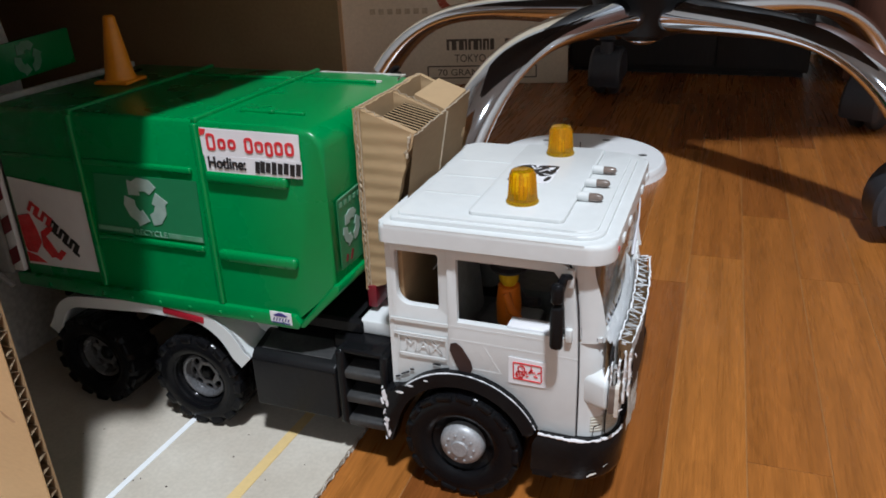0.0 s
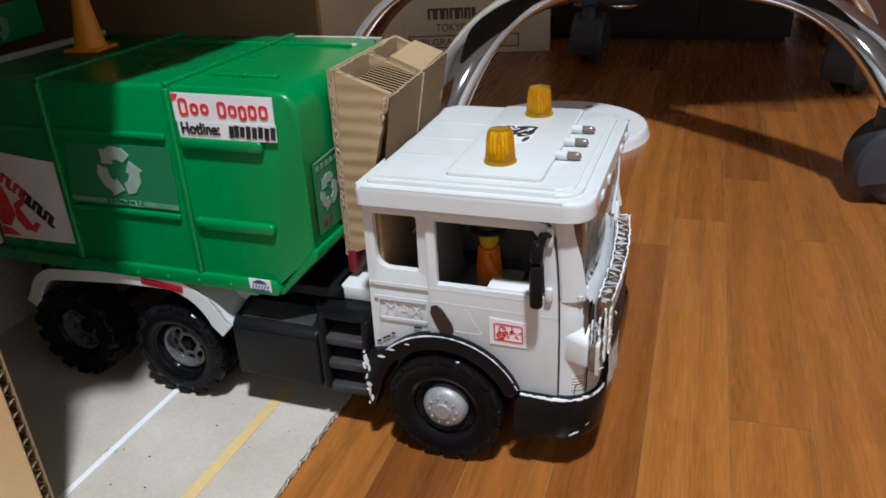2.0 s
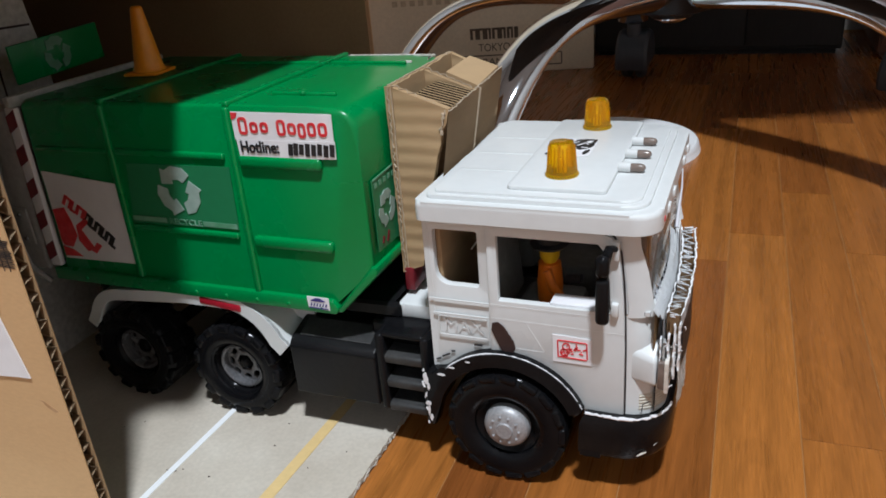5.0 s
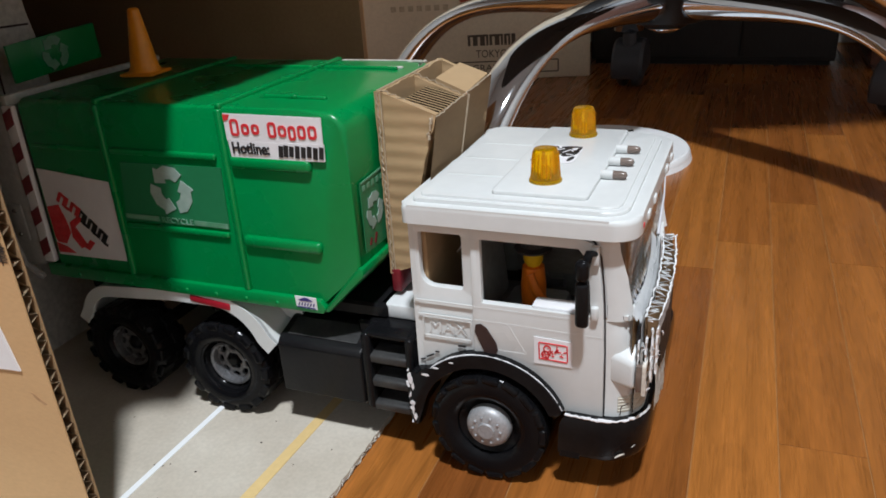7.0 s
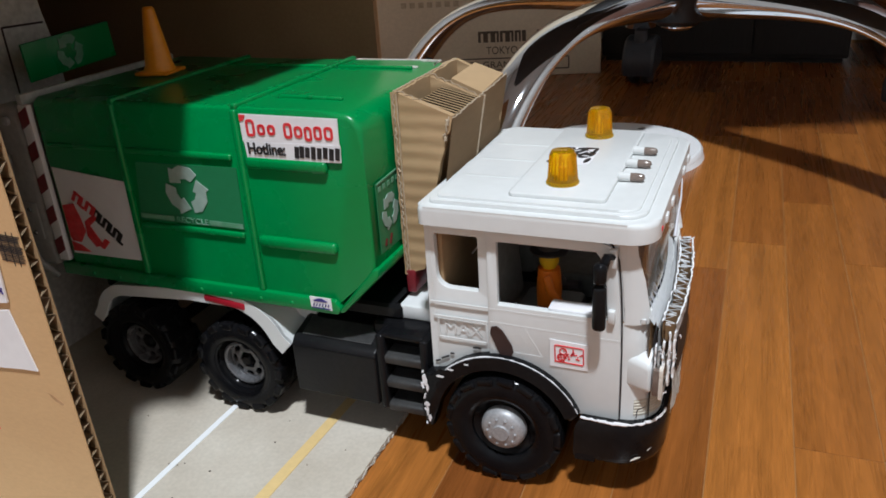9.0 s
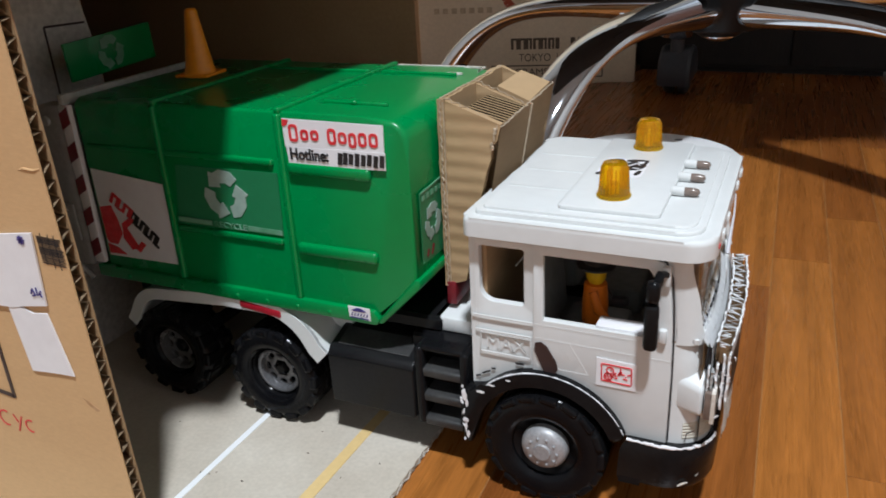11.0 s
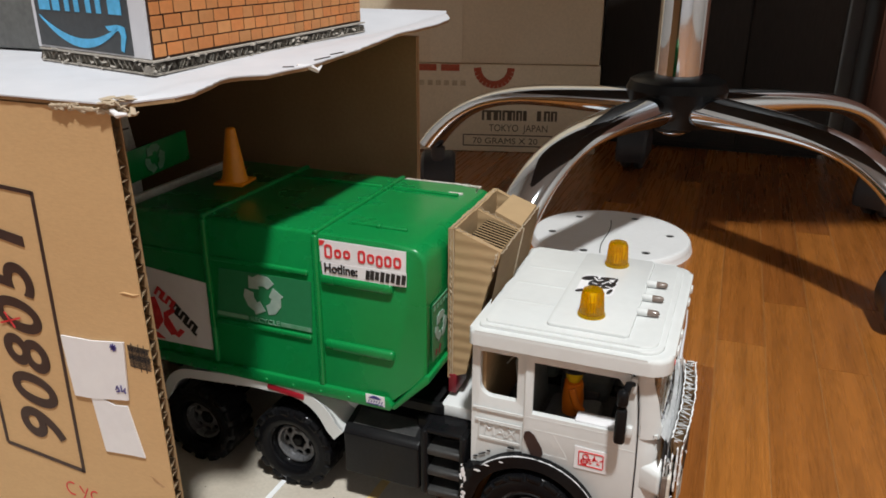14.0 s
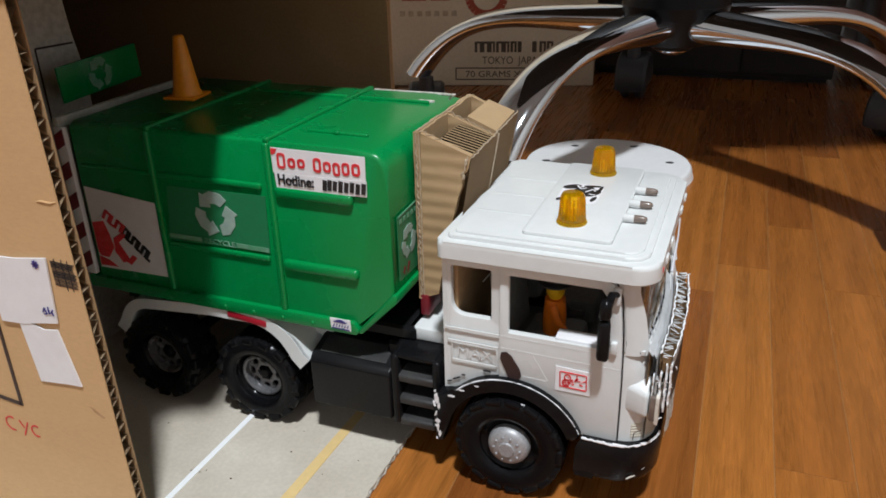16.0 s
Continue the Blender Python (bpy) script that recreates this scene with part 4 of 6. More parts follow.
def headlight(y, s, shift=0.0):
    """Corner light housing on the nose; s is +1 on the near side."""
    P = lambda x, d, z: (x + shift, y - s * d, z)
    pts = [P(0.72, -0.02, 0.80), P(0.72, -0.02, 0.985), P(0.885, 0.032, 0.80), P(0.885, 0.030, 0.955), P(0.90, -0.10, 1.055), P(0.90, -0.10, 0.735)]
    bm = bmesh.new()
    vs = [bm.verts.new(p) for p in pts]
    for loop in ((0, 1, 3, 2), (1, 4, 3), (0, 2, 5), (2, 3, 4, 5), (0, 5, 4, 1)):
        bm.faces.new([vs[i] for i in loop])
    bmesh.ops.bevel(bm, geom=bm.edges[:], offset=0.024, segments=4, profile=0.5, affect="EDGES")
    ob = part("headlight_housing", bm, WHITE, CAB)
    lo, hi = sorted((y - s * 0.045, y + s * 0.16))
    part("headlight", box((0.893 + shift, lo, 0.795), (0.945 + shift, hi, 0.965), 0.012), SMOKE, ob, "smoky rectangular headlight lens")
    part("headlight_frame", pierced(rounded(lo - 0.01, hi + 0.01, 0.78, 0.98, 0.012), [rounded(lo + 0.02, hi - 0.02, 0.81, 0.95, 0.01)], lambda a, b: (0.93 + shift, a, b), (0.02, 0, 0)), TORN, ob, "torn white headlight frame")
    def corner(d, out):
        return 0.69 + (0.2 + out) * math.sqrt(max(0.0, 1 - ((0.2 - d) / 0.2) ** 2)), y + s * (0.012 + d - out * (0.2 - d) / 0.2)

    steps = (0.012, 0.03, 0.05, 0.075, 0.10, 0.13, 0.16)
    bm = bmesh.new()
    loops = []
    for i, d in enumerate(steps):
        top = 0.705 + 0.008 * (i / 6)
        (x0, q0), (x1, q1) = corner(d, -0.02), corner(d, 0.006)
        loops.append([bm.verts.new(p) for p in ((x0, q0, 0.598), (x1, q1, 0.598), (x1, q1, top), (x0, q0, top))])
    for p, q in zip(loops, loops[1:]):
        for k in range(4):
            bm.faces.new((p[k], p[(k + 1) % 4], q[(k + 1) % 4], q[k]))
    bm.faces.new(loops[0]), bm.faces.new(loops[-1])
    lens = part("indicator", bm, INDICATOR, ob, "small ribbed pale indicator lens")
    for k in range(5):
        part("lens_rib", tube([(*corner(d, 0.006), 0.612 + 0.020 * k) for d in steps], [0.0045] * 7, 6), INDICATOR, lens)
    part("crack", tube([(0.815 + shift, y - s * 0.006, 0.605), (0.82 + shift, y - s * 0.006, 0.66), (0.86 + shift, y - s * 0.02, 0.70)], [0.003, 0.003, 0.002], 5, (0, 1, 0)), INK, ob)


headlight(NEAR, 1, -0.035)
headlight(FAR, -1, -0.10)


def mirror(s, y):
    bm = bmesh.new()
    add_box(bm, (0.538, min(y, y - s * 0.055), 1.20), (0.612, max(y, y - s * 0.055), 1.47), 0.026, 3)
    add_box(bm, (0.538, min(y, y - s * 0.065), 1.475), (0.612, max(y, y - s * 0.065), 1.60), 0.03, 3)
    add_tube(bm, [(0.575, y - s * 0.02, 1.44), (0.58, y + s * 0.01, 1.5), (0.585, y, 1.56), (0.60, y + s * 0.02, 1.615), (0.625, y + s * 0.06, 1.60)], [0.028, 0.024, 0.028, 0.024, 0.018], 10)
    ob = part("wing_mirror", bm, BLACK, CAB, "glossy black double wing mirror")
    part("mirror_bracket", box((0.605, min(y + s * 0.05, y + s * 0.09), 1.20), (0.645, max(y + s * 0.05, y + s * 0.09), 1.28), 0.01), WHITE, ob)
    part("mirror_mount", box((0.60, min(y + s * 0.05, y + s * 0.09), 1.53), (0.645, max(y + s * 0.05, y + s * 0.09), 1.64), 0.01), WHITE, ob)


mirror(1, -0.035)
mirror(-1, 1.665)


def front_card():
    """Home-made grille: boards of torn paper and corrugated card standing along the nose, seen by their top edges."""
    def bend(q):
        return 0.872 + 0.085 * math.sin(q * math.pi / 2) - 0.09 * q ** 1.4, 0.055 + 0.75 * q

    def sheet(name, mat, off, low0, low1, top0, top1, thick, rough, seed, label="", q0=0.0, q1=1.0, lean=0.0):
        rng = random.Random(seed)
        bm = bmesh.new()
        rows = []
        n = 30
        for i in range(n + 1):
            q = q0 + (q1 - q0) * i / n
            x, y = bend(q)
            z0 = low0 + (low1 - low0) * q + rng.uniform(-rough, rough)
            z1 = top0 + (top1 - top0) * q + rng.uniform(-rough, rough) * 0.6
            rows.append([bm.verts.new((x + off + lean * k / 5 + (rng.uniform(-rough, rough) * 0.2), y - off * 0.15, z0 + (z1 - z0) * k / 5)) for k in range(6)])
        for a, b in zip(rows, rows[1:]):
            for k in range(5):
                bm.faces.new((a[k], b[k], b[k + 1], a[k + 1]))
        bmesh.ops.solidify(bm, geom=bm.faces[:], thickness=thick)
        return part(name, bm, mat, TRUCK, label, smooth=0)

    sheet("paper_sheet", LID_WHITE, -0.024, 1.215, 1.39, 1.250, 1.425, 0.030, 0.006, 1, "torn white paper sheet", lean=-0.030)
    sheet("thin_sheet", LID_WHITE, -0.002, 1.20, 1.375, 1.238, 1.414, 0.015, 0.004, 9, "pale paper sheet", lean=-0.018)
    sheet("backing_sheet", KRAFT_OLD, -0.045, 1.0, 1.05, 1.21, 1.385, 0.008, 0.004, 12, "brown backing card")
    # brown-black sheet painting the shade in the gap between the boards
    sheet("dark_gap_sheet", INK_BROWN, -0.008, 0.95, 0.95, 1.20, 1.365, 0.006, 0.006, 2)
    core = sheet("paper_liner", LID_WHITE, 0.002, 0.98, 0.95, 1.235, 1.415, 0.016, 0.010, 3, "white liner of the corrugated grille board")
    # dark sheet added low in the zigzag core to paint its shade
    sheet("dark_core_sheet", KRAFT_SHADED, 0.022, 0.95, 0.93, 1.17, 1.335, 0.058, 0.004, 10)
    sheet("outer_liner", LID_WHITE, 0.088, 1.15, 1.315, 1.243, 1.418, 0.012, 0.010, 4, "torn outer liner")
    sheet("front_panel", SLATE, 0.086, 0.90, 0.90, 1.165, 1.345, 0.008, 0.01, 5, "dark glossy card face of the grille", q0=0.1)
    sheet("lower_grille", BLACK, -0.04, 0.585, 0.585, 0.90, 0.93, 0.05, 0.006, 6, "black lower grille", q0=0.05)
    sheet("torn_flap", TORN, 0.076, 0.64, 0.66, 0.93, 0.98, 0.008, 0.03, 7, "hanging torn paper flap", q0=0.10, q1=0.45)
    # zigzag core seen from above
    rng = random.Random(8)
    bm = bmesh.new()
    for lane in (0.022,):
        a, b, rim = [], [], []
        n = 58
        for i in range(n + 1):
            q = i / n
            x, y = bend(q)
            z = 1.245 + 0.176 * q + rng.uniform(-0.014, 0.010)
            o = lane + (0.052 if i % 2 else 0.0) + rng.uniform(-0.018, 0.014)
            a.append(bm.verts.new((x + o, y - o * 0.15, z)))
            b.append(bm.verts.new((x + o, y - o * 0.15, z - 0.11)))
            rim.append((x + o, y - o * 0.15, z + 0.003))
        for i in range(n):
            bm.faces.new((a[i], a[i + 1], b[i + 1], b[i]))
    bmesh.ops.solidify(bm, geom=bm.faces[:], thickness=0.010)
    part("corrugation", bm, KRAFT_SHADED, core, "zigzag corrugated core", smooth=0)
    part("cut_rim", tube(rim, [rng.uniform(0.002, 0.006) for _ in rim], 6), LID_WHITE, core, "white cut rim of the zigzag core")
    for off, up in ((0.090, 0.004), (0.014, 0.002)):
        line = []
        for i in range(41):
            x, y = bend(i / 40)
            o = off + rng.uniform(-0.005, 0.005)
            line.append((x + o, y - o * 0.15, 1.245 + 0.176 * i / 40 + up + rng.uniform(-0.006, 0.006)))
        part("torn_rim", tube(line, [rng.uniform(0.002, 0.007) for _ in line], 6), LID_WHITE, core, "torn white paper rim")
    # cut ends of the boards, standing upright beside the headlight
    for x, w, z0, z1, mat in ((0.862, 0.008, 0.80, 1.10, LID_WHITE), (0.878, 0.014, 0.81, 1.08, PALE_GREY), (0.900, 0.012, 0.80, 1.13, LID_WHITE), (0.930, 0.010, 0.86, 1.19, LID_WHITE), (0.955, 0.010, 0.92, 1.2, LID_WHITE)):
        wild = random.Random(int(x * 1000))
        rows = []
        bm = bmesh.new()
        for i in range(15):
            z = z0 + (z1 - z0) * i / 14
            o, d, g = wild.uniform(-0.003, 0.003), wild.uniform(-0.006, 0.006), wild.uniform(0.6, 1.2)
            rows.append([bm.verts.new(p) for p in ((x + o, 0.028 + d, z), (x + o + w * g, 0.03 + d, z), (x + o + w * g, 0.075, z), (x + o, 0.075, z))])
        for a, b in zip(rows, rows[1:]):
            for k in range(4):
                bm.faces.new((a[k], a[(k + 1) % 4], b[(k + 1) % 4], b[k]))
        bm.faces.new(rows[0]), bm.faces.new(rows[-1])
        part("board_end", bm, mat, core, "ragged cut end of a paper board", smooth=0)
    # frayed near end
    bm = bmesh.new()
    for _ in range(12):
        z = rng.uniform(0.78, 1.24)
        x = 0.885 + rng.uniform(0.0, 0.10)
        y = 0.05 + rng.uniform(-0.015, 0.01)
        d = [rng.uniform(-0.025, 0.025) for _ in range(4)]
        add_tube(bm, [(x, y, z), (x + d[0], y - abs(d[1]) * 0.4, z - abs(d[2])), (x + d[0] + d[1], y + d[3] * 0.3, z - abs(d[2]) - abs(d[3]))], [0.0045, 0.0035, 0.0015], 5)
    for _ in range(3):
        q = rng.uniform(0.9, 1.0)
        x, y = bend(q)
        add_tube(bm, [(x + 0.05, y, 1.41), (x + 0.05 + rng.uniform(-0.05, 0.07), y + rng.uniform(0, 0.03), 1.41 + rng.uniform(0, 0.02))], [0.005, 0.003], 5)
    tagged(part("frayed_edge", bm, LABEL, core, "frayed paper fibres"), kind="stuff")
    # white sill along the windscreen foot; black strip paints the dark gap behind it
    def sill(name, mat, off, w, z0, z1, label=""):
        bm = bmesh.new()
        ring = []
        for i in range(33):
            q = i / 32
            y = 0.075 + 1.48 * q
            x = 0.765 + 0.05 * math.sin(math.pi * q) ** 0.6 + off
            ring.append([bm.verts.new(p) for p in ((x, y, z0), (x + w, y, z0), (x + w, y, z1), (x, y, z1))])
        for a, b in zip(ring, ring[1:]):
            for k in range(4):
                bm.faces.new((a[k], a[(k + 1) % 4], b[(k + 1) % 4], b[k]))
        bm.faces.new(ring[0]), bm.faces.new(ring[-1])
        return part(name, bm, mat, TRUCK, label)

    sill("windscreen_sill", WHITE, 0.012, 0.022, 1.20, 1.225, "white ledge along the foot of the windscreen")
    sill("windscreen_seal", BLACK, -0.002, 0.012, 1.20, 1.222)
    bm = bmesh.new()
    for _ in range(60):
        q = rng.uniform(0.03, 0.55)
        y = 0.075 + 1.48 * q
        x = 0.775 + 0.05 * math.sin(math.pi * q) ** 0.6
        add_tube(bm, [(x + 0.02, y, 1.22 + 0.09 * q), (x - rng.uniform(0.0, 0.03), y + rng.uniform(-0.03, 0.03), 1.25 + 0.09 * q + rng.uniform(0.01, 0.05))], [0.0016, 0.0008], 4)
    part("lint", bm, PAPER, core, "white lint along the windscreen foot")
    part("glue_thread", tube([(0.85, 0.84, 1.40), (0.85, 0.90, 1.47), (0.855, 1.0, 1.60), (0.85, 1.05, 1.70)], [0.012, 0.010, 0.006, 0.004], 6), PAPER, core)


front_card()

# driver doll: one plain mesh
bm = bmesh.new()
add_lathe(bm, [(0.0, 0.0), (0.10, 0.0), (0.105, 0.12), (0.09, 0.26), (0.0, 0.27)], Matrix.Translation((0, 0, 0)), 18, 0)
add_lathe(bm, [(0.0, 0.26), (0.05, 0.26), (0.08, 0.30), (0.085, 0.36), (0.0, 0.40)], None, 18, 1)
add_lathe(bm, [(0.15, 0.375), (0.155, 0.39), (0.10, 0.40), (0.095, 0.46), (0.0, 0.47)], None, 18, 2)
add_tube(bm, [(0.0, -0.09, 0.23), (0.05, -0.11, 0.12), (0.12, -0.10, 0.06)], [0.04, 0.04, 0.03], 10, mat=0)
add_tube(bm, [(0.0, 0.1, 0.22), (0.10, 0.12, 0.10), (0.24, 0.08, 0.13)], [0.04, 0.04, 0.03], 10, mat=2)
bmesh.ops.transform(bm, matrix=Matrix.Diagonal((0.74, 0.74, 0.95, 1)), verts=bm.verts)
doll = part("toy_driver", bm, [VEST, SKIN_YELLOW, INK], None, at=(0.17, 0.45, 1.04))
tagged(doll, "small toy driver in orange with yellow collar and black hat", "toy figure")


# ---------------------------------------------------------------- green body
def container():
    y0, y1 = 0.06, 1.57
    profile = ([(-3.30, 1.05), (-1.09, 1.05), (-0.80, 1.315), (-0.805, 2.0)] + arc(-0.935, 2.155, 0.13, 5, 80, 6) + [(-1.1, 2.292), (-3.26, 2.302), (-3.29, 2.28)])
    bm = bmesh.new()
    add_prism(bm, profile, lambda a, b: (a, y0, b), (0, y1 - y0, 0))
    rims = [e for e in bm.edges if abs(e.verts[0].co.y - e.verts[1].co.y) < 1e-5 and min(v.co.z for v in e.verts) > 1.3]
    bmesh.ops.bevel(bm, geom=rims, offset=0.035, segments=4, profile=0.5, affect="EDGES")
    body = part("body", bm, GREEN, TRUCK, "glossy green plastic refuse body", smooth=50)

    lip = bmesh.new()
    add_prism(lip, [(-3.40, 0.99), (-1.085, 0.99), (-1.06, 1.03), (-1.10, 1.085), (-3.40, 1.085)], lambda a, b: (a, y0 - 0.035, b), (0, y1 - y0 + 0.07, 0))
    bmesh.ops.bevel(lip, geom=lip.edges[:], offset=0.012, segments=2, profile=0.5, affect="EDGES")
    part("bottom_lip", lip, GREEN, body)
    part("front_lip", prism([(-1.10, 1.0), (-1.05, 1.0), (-0.775, 1.285), (-0.775, 1.335), (-0.81, 1.335)], lambda a, b: (a, y0 - 0.02, b), (0, y1 - y0 + 0.04, 0), 0.01), GREEN, body)
    for n in range(9):
        x = -3.1 + 0.24 * n
        part("rivet", lathe([(0, 0.012), (0.012, 0.008), (0.016, 0)], Matrix.Rotation(radians(90), 4, "X"), 8), GREEN, body, at=(x, y0 - 0.034, 1.03))

    def rib(lo, hi, bevel=0.015):
        part("rib", box(lo, hi, bevel, 3), GREEN, body)

    for x in (-2.605, -1.648):
        rib((x - 0.024, y0 - 0.028, 1.08), (x + 0.024, y0 + 0.02, 2.285))
        rib((x - 0.024, y1 - 0.02, 1.08), (x + 0.024, y1 + 0.028, 2.285))
        rib((x - 0.022, y0 - 0.01, 2.28), (x + 0.022, y1 + 0.01, 2.318), 0.012)
    for z in (1.965, 1.445):
        rib((-2.56, y0 - 0.022, z - 0.004), (-1.72, y0 + 0.02, z + 0.036), 0.012)
        rib((-1.61, y0 - 0.036, z - 0.042), (-1.045, y0 + 0.02, z + 0.034), 0.025)
    rib((-3.25, y0 - 0.02, 1.965), (-2.64, y0 + 0.02, 1.995), 0.012)
    rib((-1.50, 0.325, 2.285), (-1.06, 0.355, 2.312), 0.01)
    rib((-1.60, 1.25, 2.285), (-1.02, 1.28, 2.312), 0.01)
    rib((-2.55, 1.25, 2.288), (-1.70, 1.275, 2.312), 0.01)
    rib((-1.30, 0.31, 2.29), (-1.26, 0.37, 2.322), 0.012)
    part("torn_rim", torn_sheet([(-0.945, 1.568), (-1.62, 1.568), (-1.62, 1.586), (-0.93, 1.586), (-0.93, 1.42), (-0.915, 1.42)], lambda a, b: (a, b, 2.285), (0, 0, 0.012), 0.004, 4, 0.03), TORN, body, "torn white paper edge")
    part("paper_scrap", box((-1.12, 1.30, 2.29), (-1.0, 1.325, 2.302)), TORN, body)

    S = lambda a, b, l=0.0: (a, y0 - l, b)
    # upper sticker: red word over black line
    card = part("name_sticker", prism([(-1.607, 2.262), (-0.94, 2.258), (-0.945, 2.10), (-1.605, 2.095)], lambda a, b: S(a, b, 0.012), (0, -0.006, 0)), LABEL, body, "handmade white sticker with red and black writing")
    part("number_sticker", prism([(-1.597, 2.093), (-0.938, 2.103), (-0.943, 2.0), (-1.59, 1.985)], lambda a, b: S(a, b, 0.014), (0, -0.006, 0)), LABEL, body)
    # red word: plain hollow shapes
    for i, (a, w, h0, h1) in enumerate(((-1.535, 0.062, 2.128, 2.232), (-1.46, 0.055, 2.138, 2.205), (-1.39, 0.055, 2.142, 2.205), (-1.275, 0.058, 2.128, 2.222), (-1.205, 0.056, 2.135, 2.205),
                                        (-1.14, 0.052, 2.118, 2.205), (-1.075, 0.055, 2.128, 2.21), (-1.005, 0.058, 2.13, 2.21))):
        outer = rounded(a - w / 2, a + w / 2, h0, h1, 0.022, 4)
        inner = rounded(a - w / 2 + 0.016, a + w / 2 - 0.016, h0 + 0.017, h1 - 0.017, 0.008, 3)
        part("red_shape", pierced(outer, [inner], lambda p, q: S(p, q, 0.019), (0, -0.004, 0)), RED, card, "red marker shape", smooth=0)
    part("red_smudge", prism([(-1.605, 2.258), (-1.56, 2.256), (-1.575, 2.225), (-1.605, 2.215)], lambda p, q: S(p, q, 0.019), (0, -0.003, 0)), RED, card, smooth=0)
    lettering("black_writing", "Hotline:", 0.098, Matrix.Translation((-1.575, y0 - 0.024, 2.022)) @ Matrix.Rotation(radians(90), 4, "X") @ Matrix.Rotation(radians(0.5), 4, "Z") @ Matrix.Diagonal((0.84, 1, 1, 1)), INK, card, "black marker writing", bold=0.022)
    strokes("black_bar", S, [(a, 2.012 + 0.004 * (i % 3), a + 0.008, 2.082 + 0.005 * (i % 2), 0.030) for i, a in enumerate((-1.235, -1.20, -1.163, -1.123, -1.083, -1.043, -1.003, -0.963))], 0.021, INK, card, "black marker bar")
    # recycling film in the middle field
    film = part("recycling_film", prism([(-2.50, 1.905), (-1.70, 1.915), (-1.715, 1.50), (-2.56, 1.495)], lambda a, b: S(a, b, 0.004), (0, -0.004, 0)), CLEAR, body, "pale green film with a white recycling sign")
    part("recycling_sign", ring_of_arrows(S, -2.125, 1.735, 0.142, 0.010), PRINT, film, "faded white recycling arrows")
    strokes("faded_line", S, [(-2.55, 1.528, -2.27, 1.527, 0.032), (-1.98, 1.525, -1.72, 1.523, 0.032)], 0.010, FAINT, film)
    lettering("faded_word", "RECYCLE", 0.055, Matrix.Translation((-2.25, y0 - 0.013, 1.507)) @ Matrix.Rotation(radians(90), 4, "X") @ Matrix.Diagonal((1.15, 1, 1, 1)), FAINT, film, "faded pale word")
    # white sheet with red sign at the rear
    sheet = part("rear_sheet", prism([(-3.27, 1.815), (-2.625, 1.755), (-2.64, 1.175), (-3.27, 1.165)], lambda a, b: S(a, b, 0.006), (0, -0.006, 0)), LABEL, body, "white paper sheet with a red sign and black strokes")
    for loop in ([(-3.262, 1.535), (-3.153, 1.557), (-3.118, 1.455), (-3.099, 1.35), (-3.168, 1.26), (-3.246, 1.265), (-3.262, 1.30)], [(-3.085, 1.43), (-2.994, 1.485), (-2.975, 1.45), (-3.045, 1.398), (-2.961, 1.257), (-3.036, 1.236), (-3.095, 1.317)],
                 [(-2.936, 1.31), (-2.897, 1.289), (-2.963, 1.225), (-3.0, 1.245)], [(-3.262, 1.26), (-3.17, 1.235), (-3.10, 1.19), (-3.262, 1.185)]):
        part("red_shape", prism(loop, lambda a, b: S(a, b, 0.013), (0, -0.004, 0)), RED, sheet, "red painted shape")
    wild = random.Random(21)
    for name, mat, (a0, b0), (a1, b1), n in (("red_scrawl", RED, (-3.13, 1.615), (-2.99, 1.515), 4), ("black_scrawl", INK, (-2.985, 1.50), (-2.80, 1.335), 6)):
        bm = bmesh.new()
        for k in range(n):
            a, b = a0 + (a1 - a0) * k / (n - 1), b0 + (b1 - b0) * k / (n - 1)
            marks(bm, S, [(a - 0.018, b - 0.034, a + 0.028, b + 0.034, 0.026 + 0.012 * (k % 2)), (a + 0.024 - 0.04 * (k % 2), b + 0.03 - 0.06 * (k % 2), a + 0.06 - 0.04 * (k % 2), b - 0.005 - 0.05 * (k % 2), 0.020)], 0.013 + 0.0002 * k)
        part(name, bm, mat, sheet)
    # maker's sticker on the lip
    tag = part("lip_sticker", prism([(-1.275, 1.105), (-1.12, 1.105), (-1.12, 1.02), (-1.27, 1.028)], lambda a, b: S(a, b, 0.038), (0, -0.005, 0)), LABEL, body, "small white sticker with a violet roof mark")
    bm = bmesh.new()
    T = lambda a, b, l: S(a, b, l)
    add_prism(bm, [(-1.25, 1.081), (-1.21, 1.100), (-1.185, 1.100), (-1.145, 1.081), (-1.16, 1.076), (-1.235, 1.076)], lambda a, b: S(a, b, 0.044), (0, -0.003, 0))
    marks(bm, T, [(-1.250 + 0.021 * i, 1.044, -1.242 + 0.021 * i, 1.063, 0.007) for i in range(6)] + [(-1.262, 1.032, -1.13, 1.029, 0.006)], 0.044)
    part("violet_mark", bm, VIOLET, tag)
    # film on the front face
    F = lambda a, b, l=0.0: (-0.80 + l, a, b)
    film = part("front_film", prism([(0.14, 1.845), (0.56, 1.865), (0.56, 1.38), (0.14, 1.40)], lambda a, b: F(a, b, 0.004), (0.005, 0, 0)), CLEAR, body, "pale green film with a recycling sign")
    part("recycling_sign", ring_of_arrows(F, 0.295, 1.63, 0.095, 0.010), PRINT, film)
    bm = bmesh.new()
    marks(bm, F, [(0.18 + 0.06 * i, 1.79, 0.18 + 0.06 * i, 1.82, 0.03) for i in range(6)] + [(0.15, 1.842, 0.55, 1.86, 0.010)], 0.010)
    part("faded_line", bm, FAINT, film)
    strokes("red_bar", F, [(0.20, 1.43, 0.22, 1.47, 0.02), (0.26, 1.42, 0.29, 1.48, 0.02)], 0.010, MAROON, film)
    return body


container()


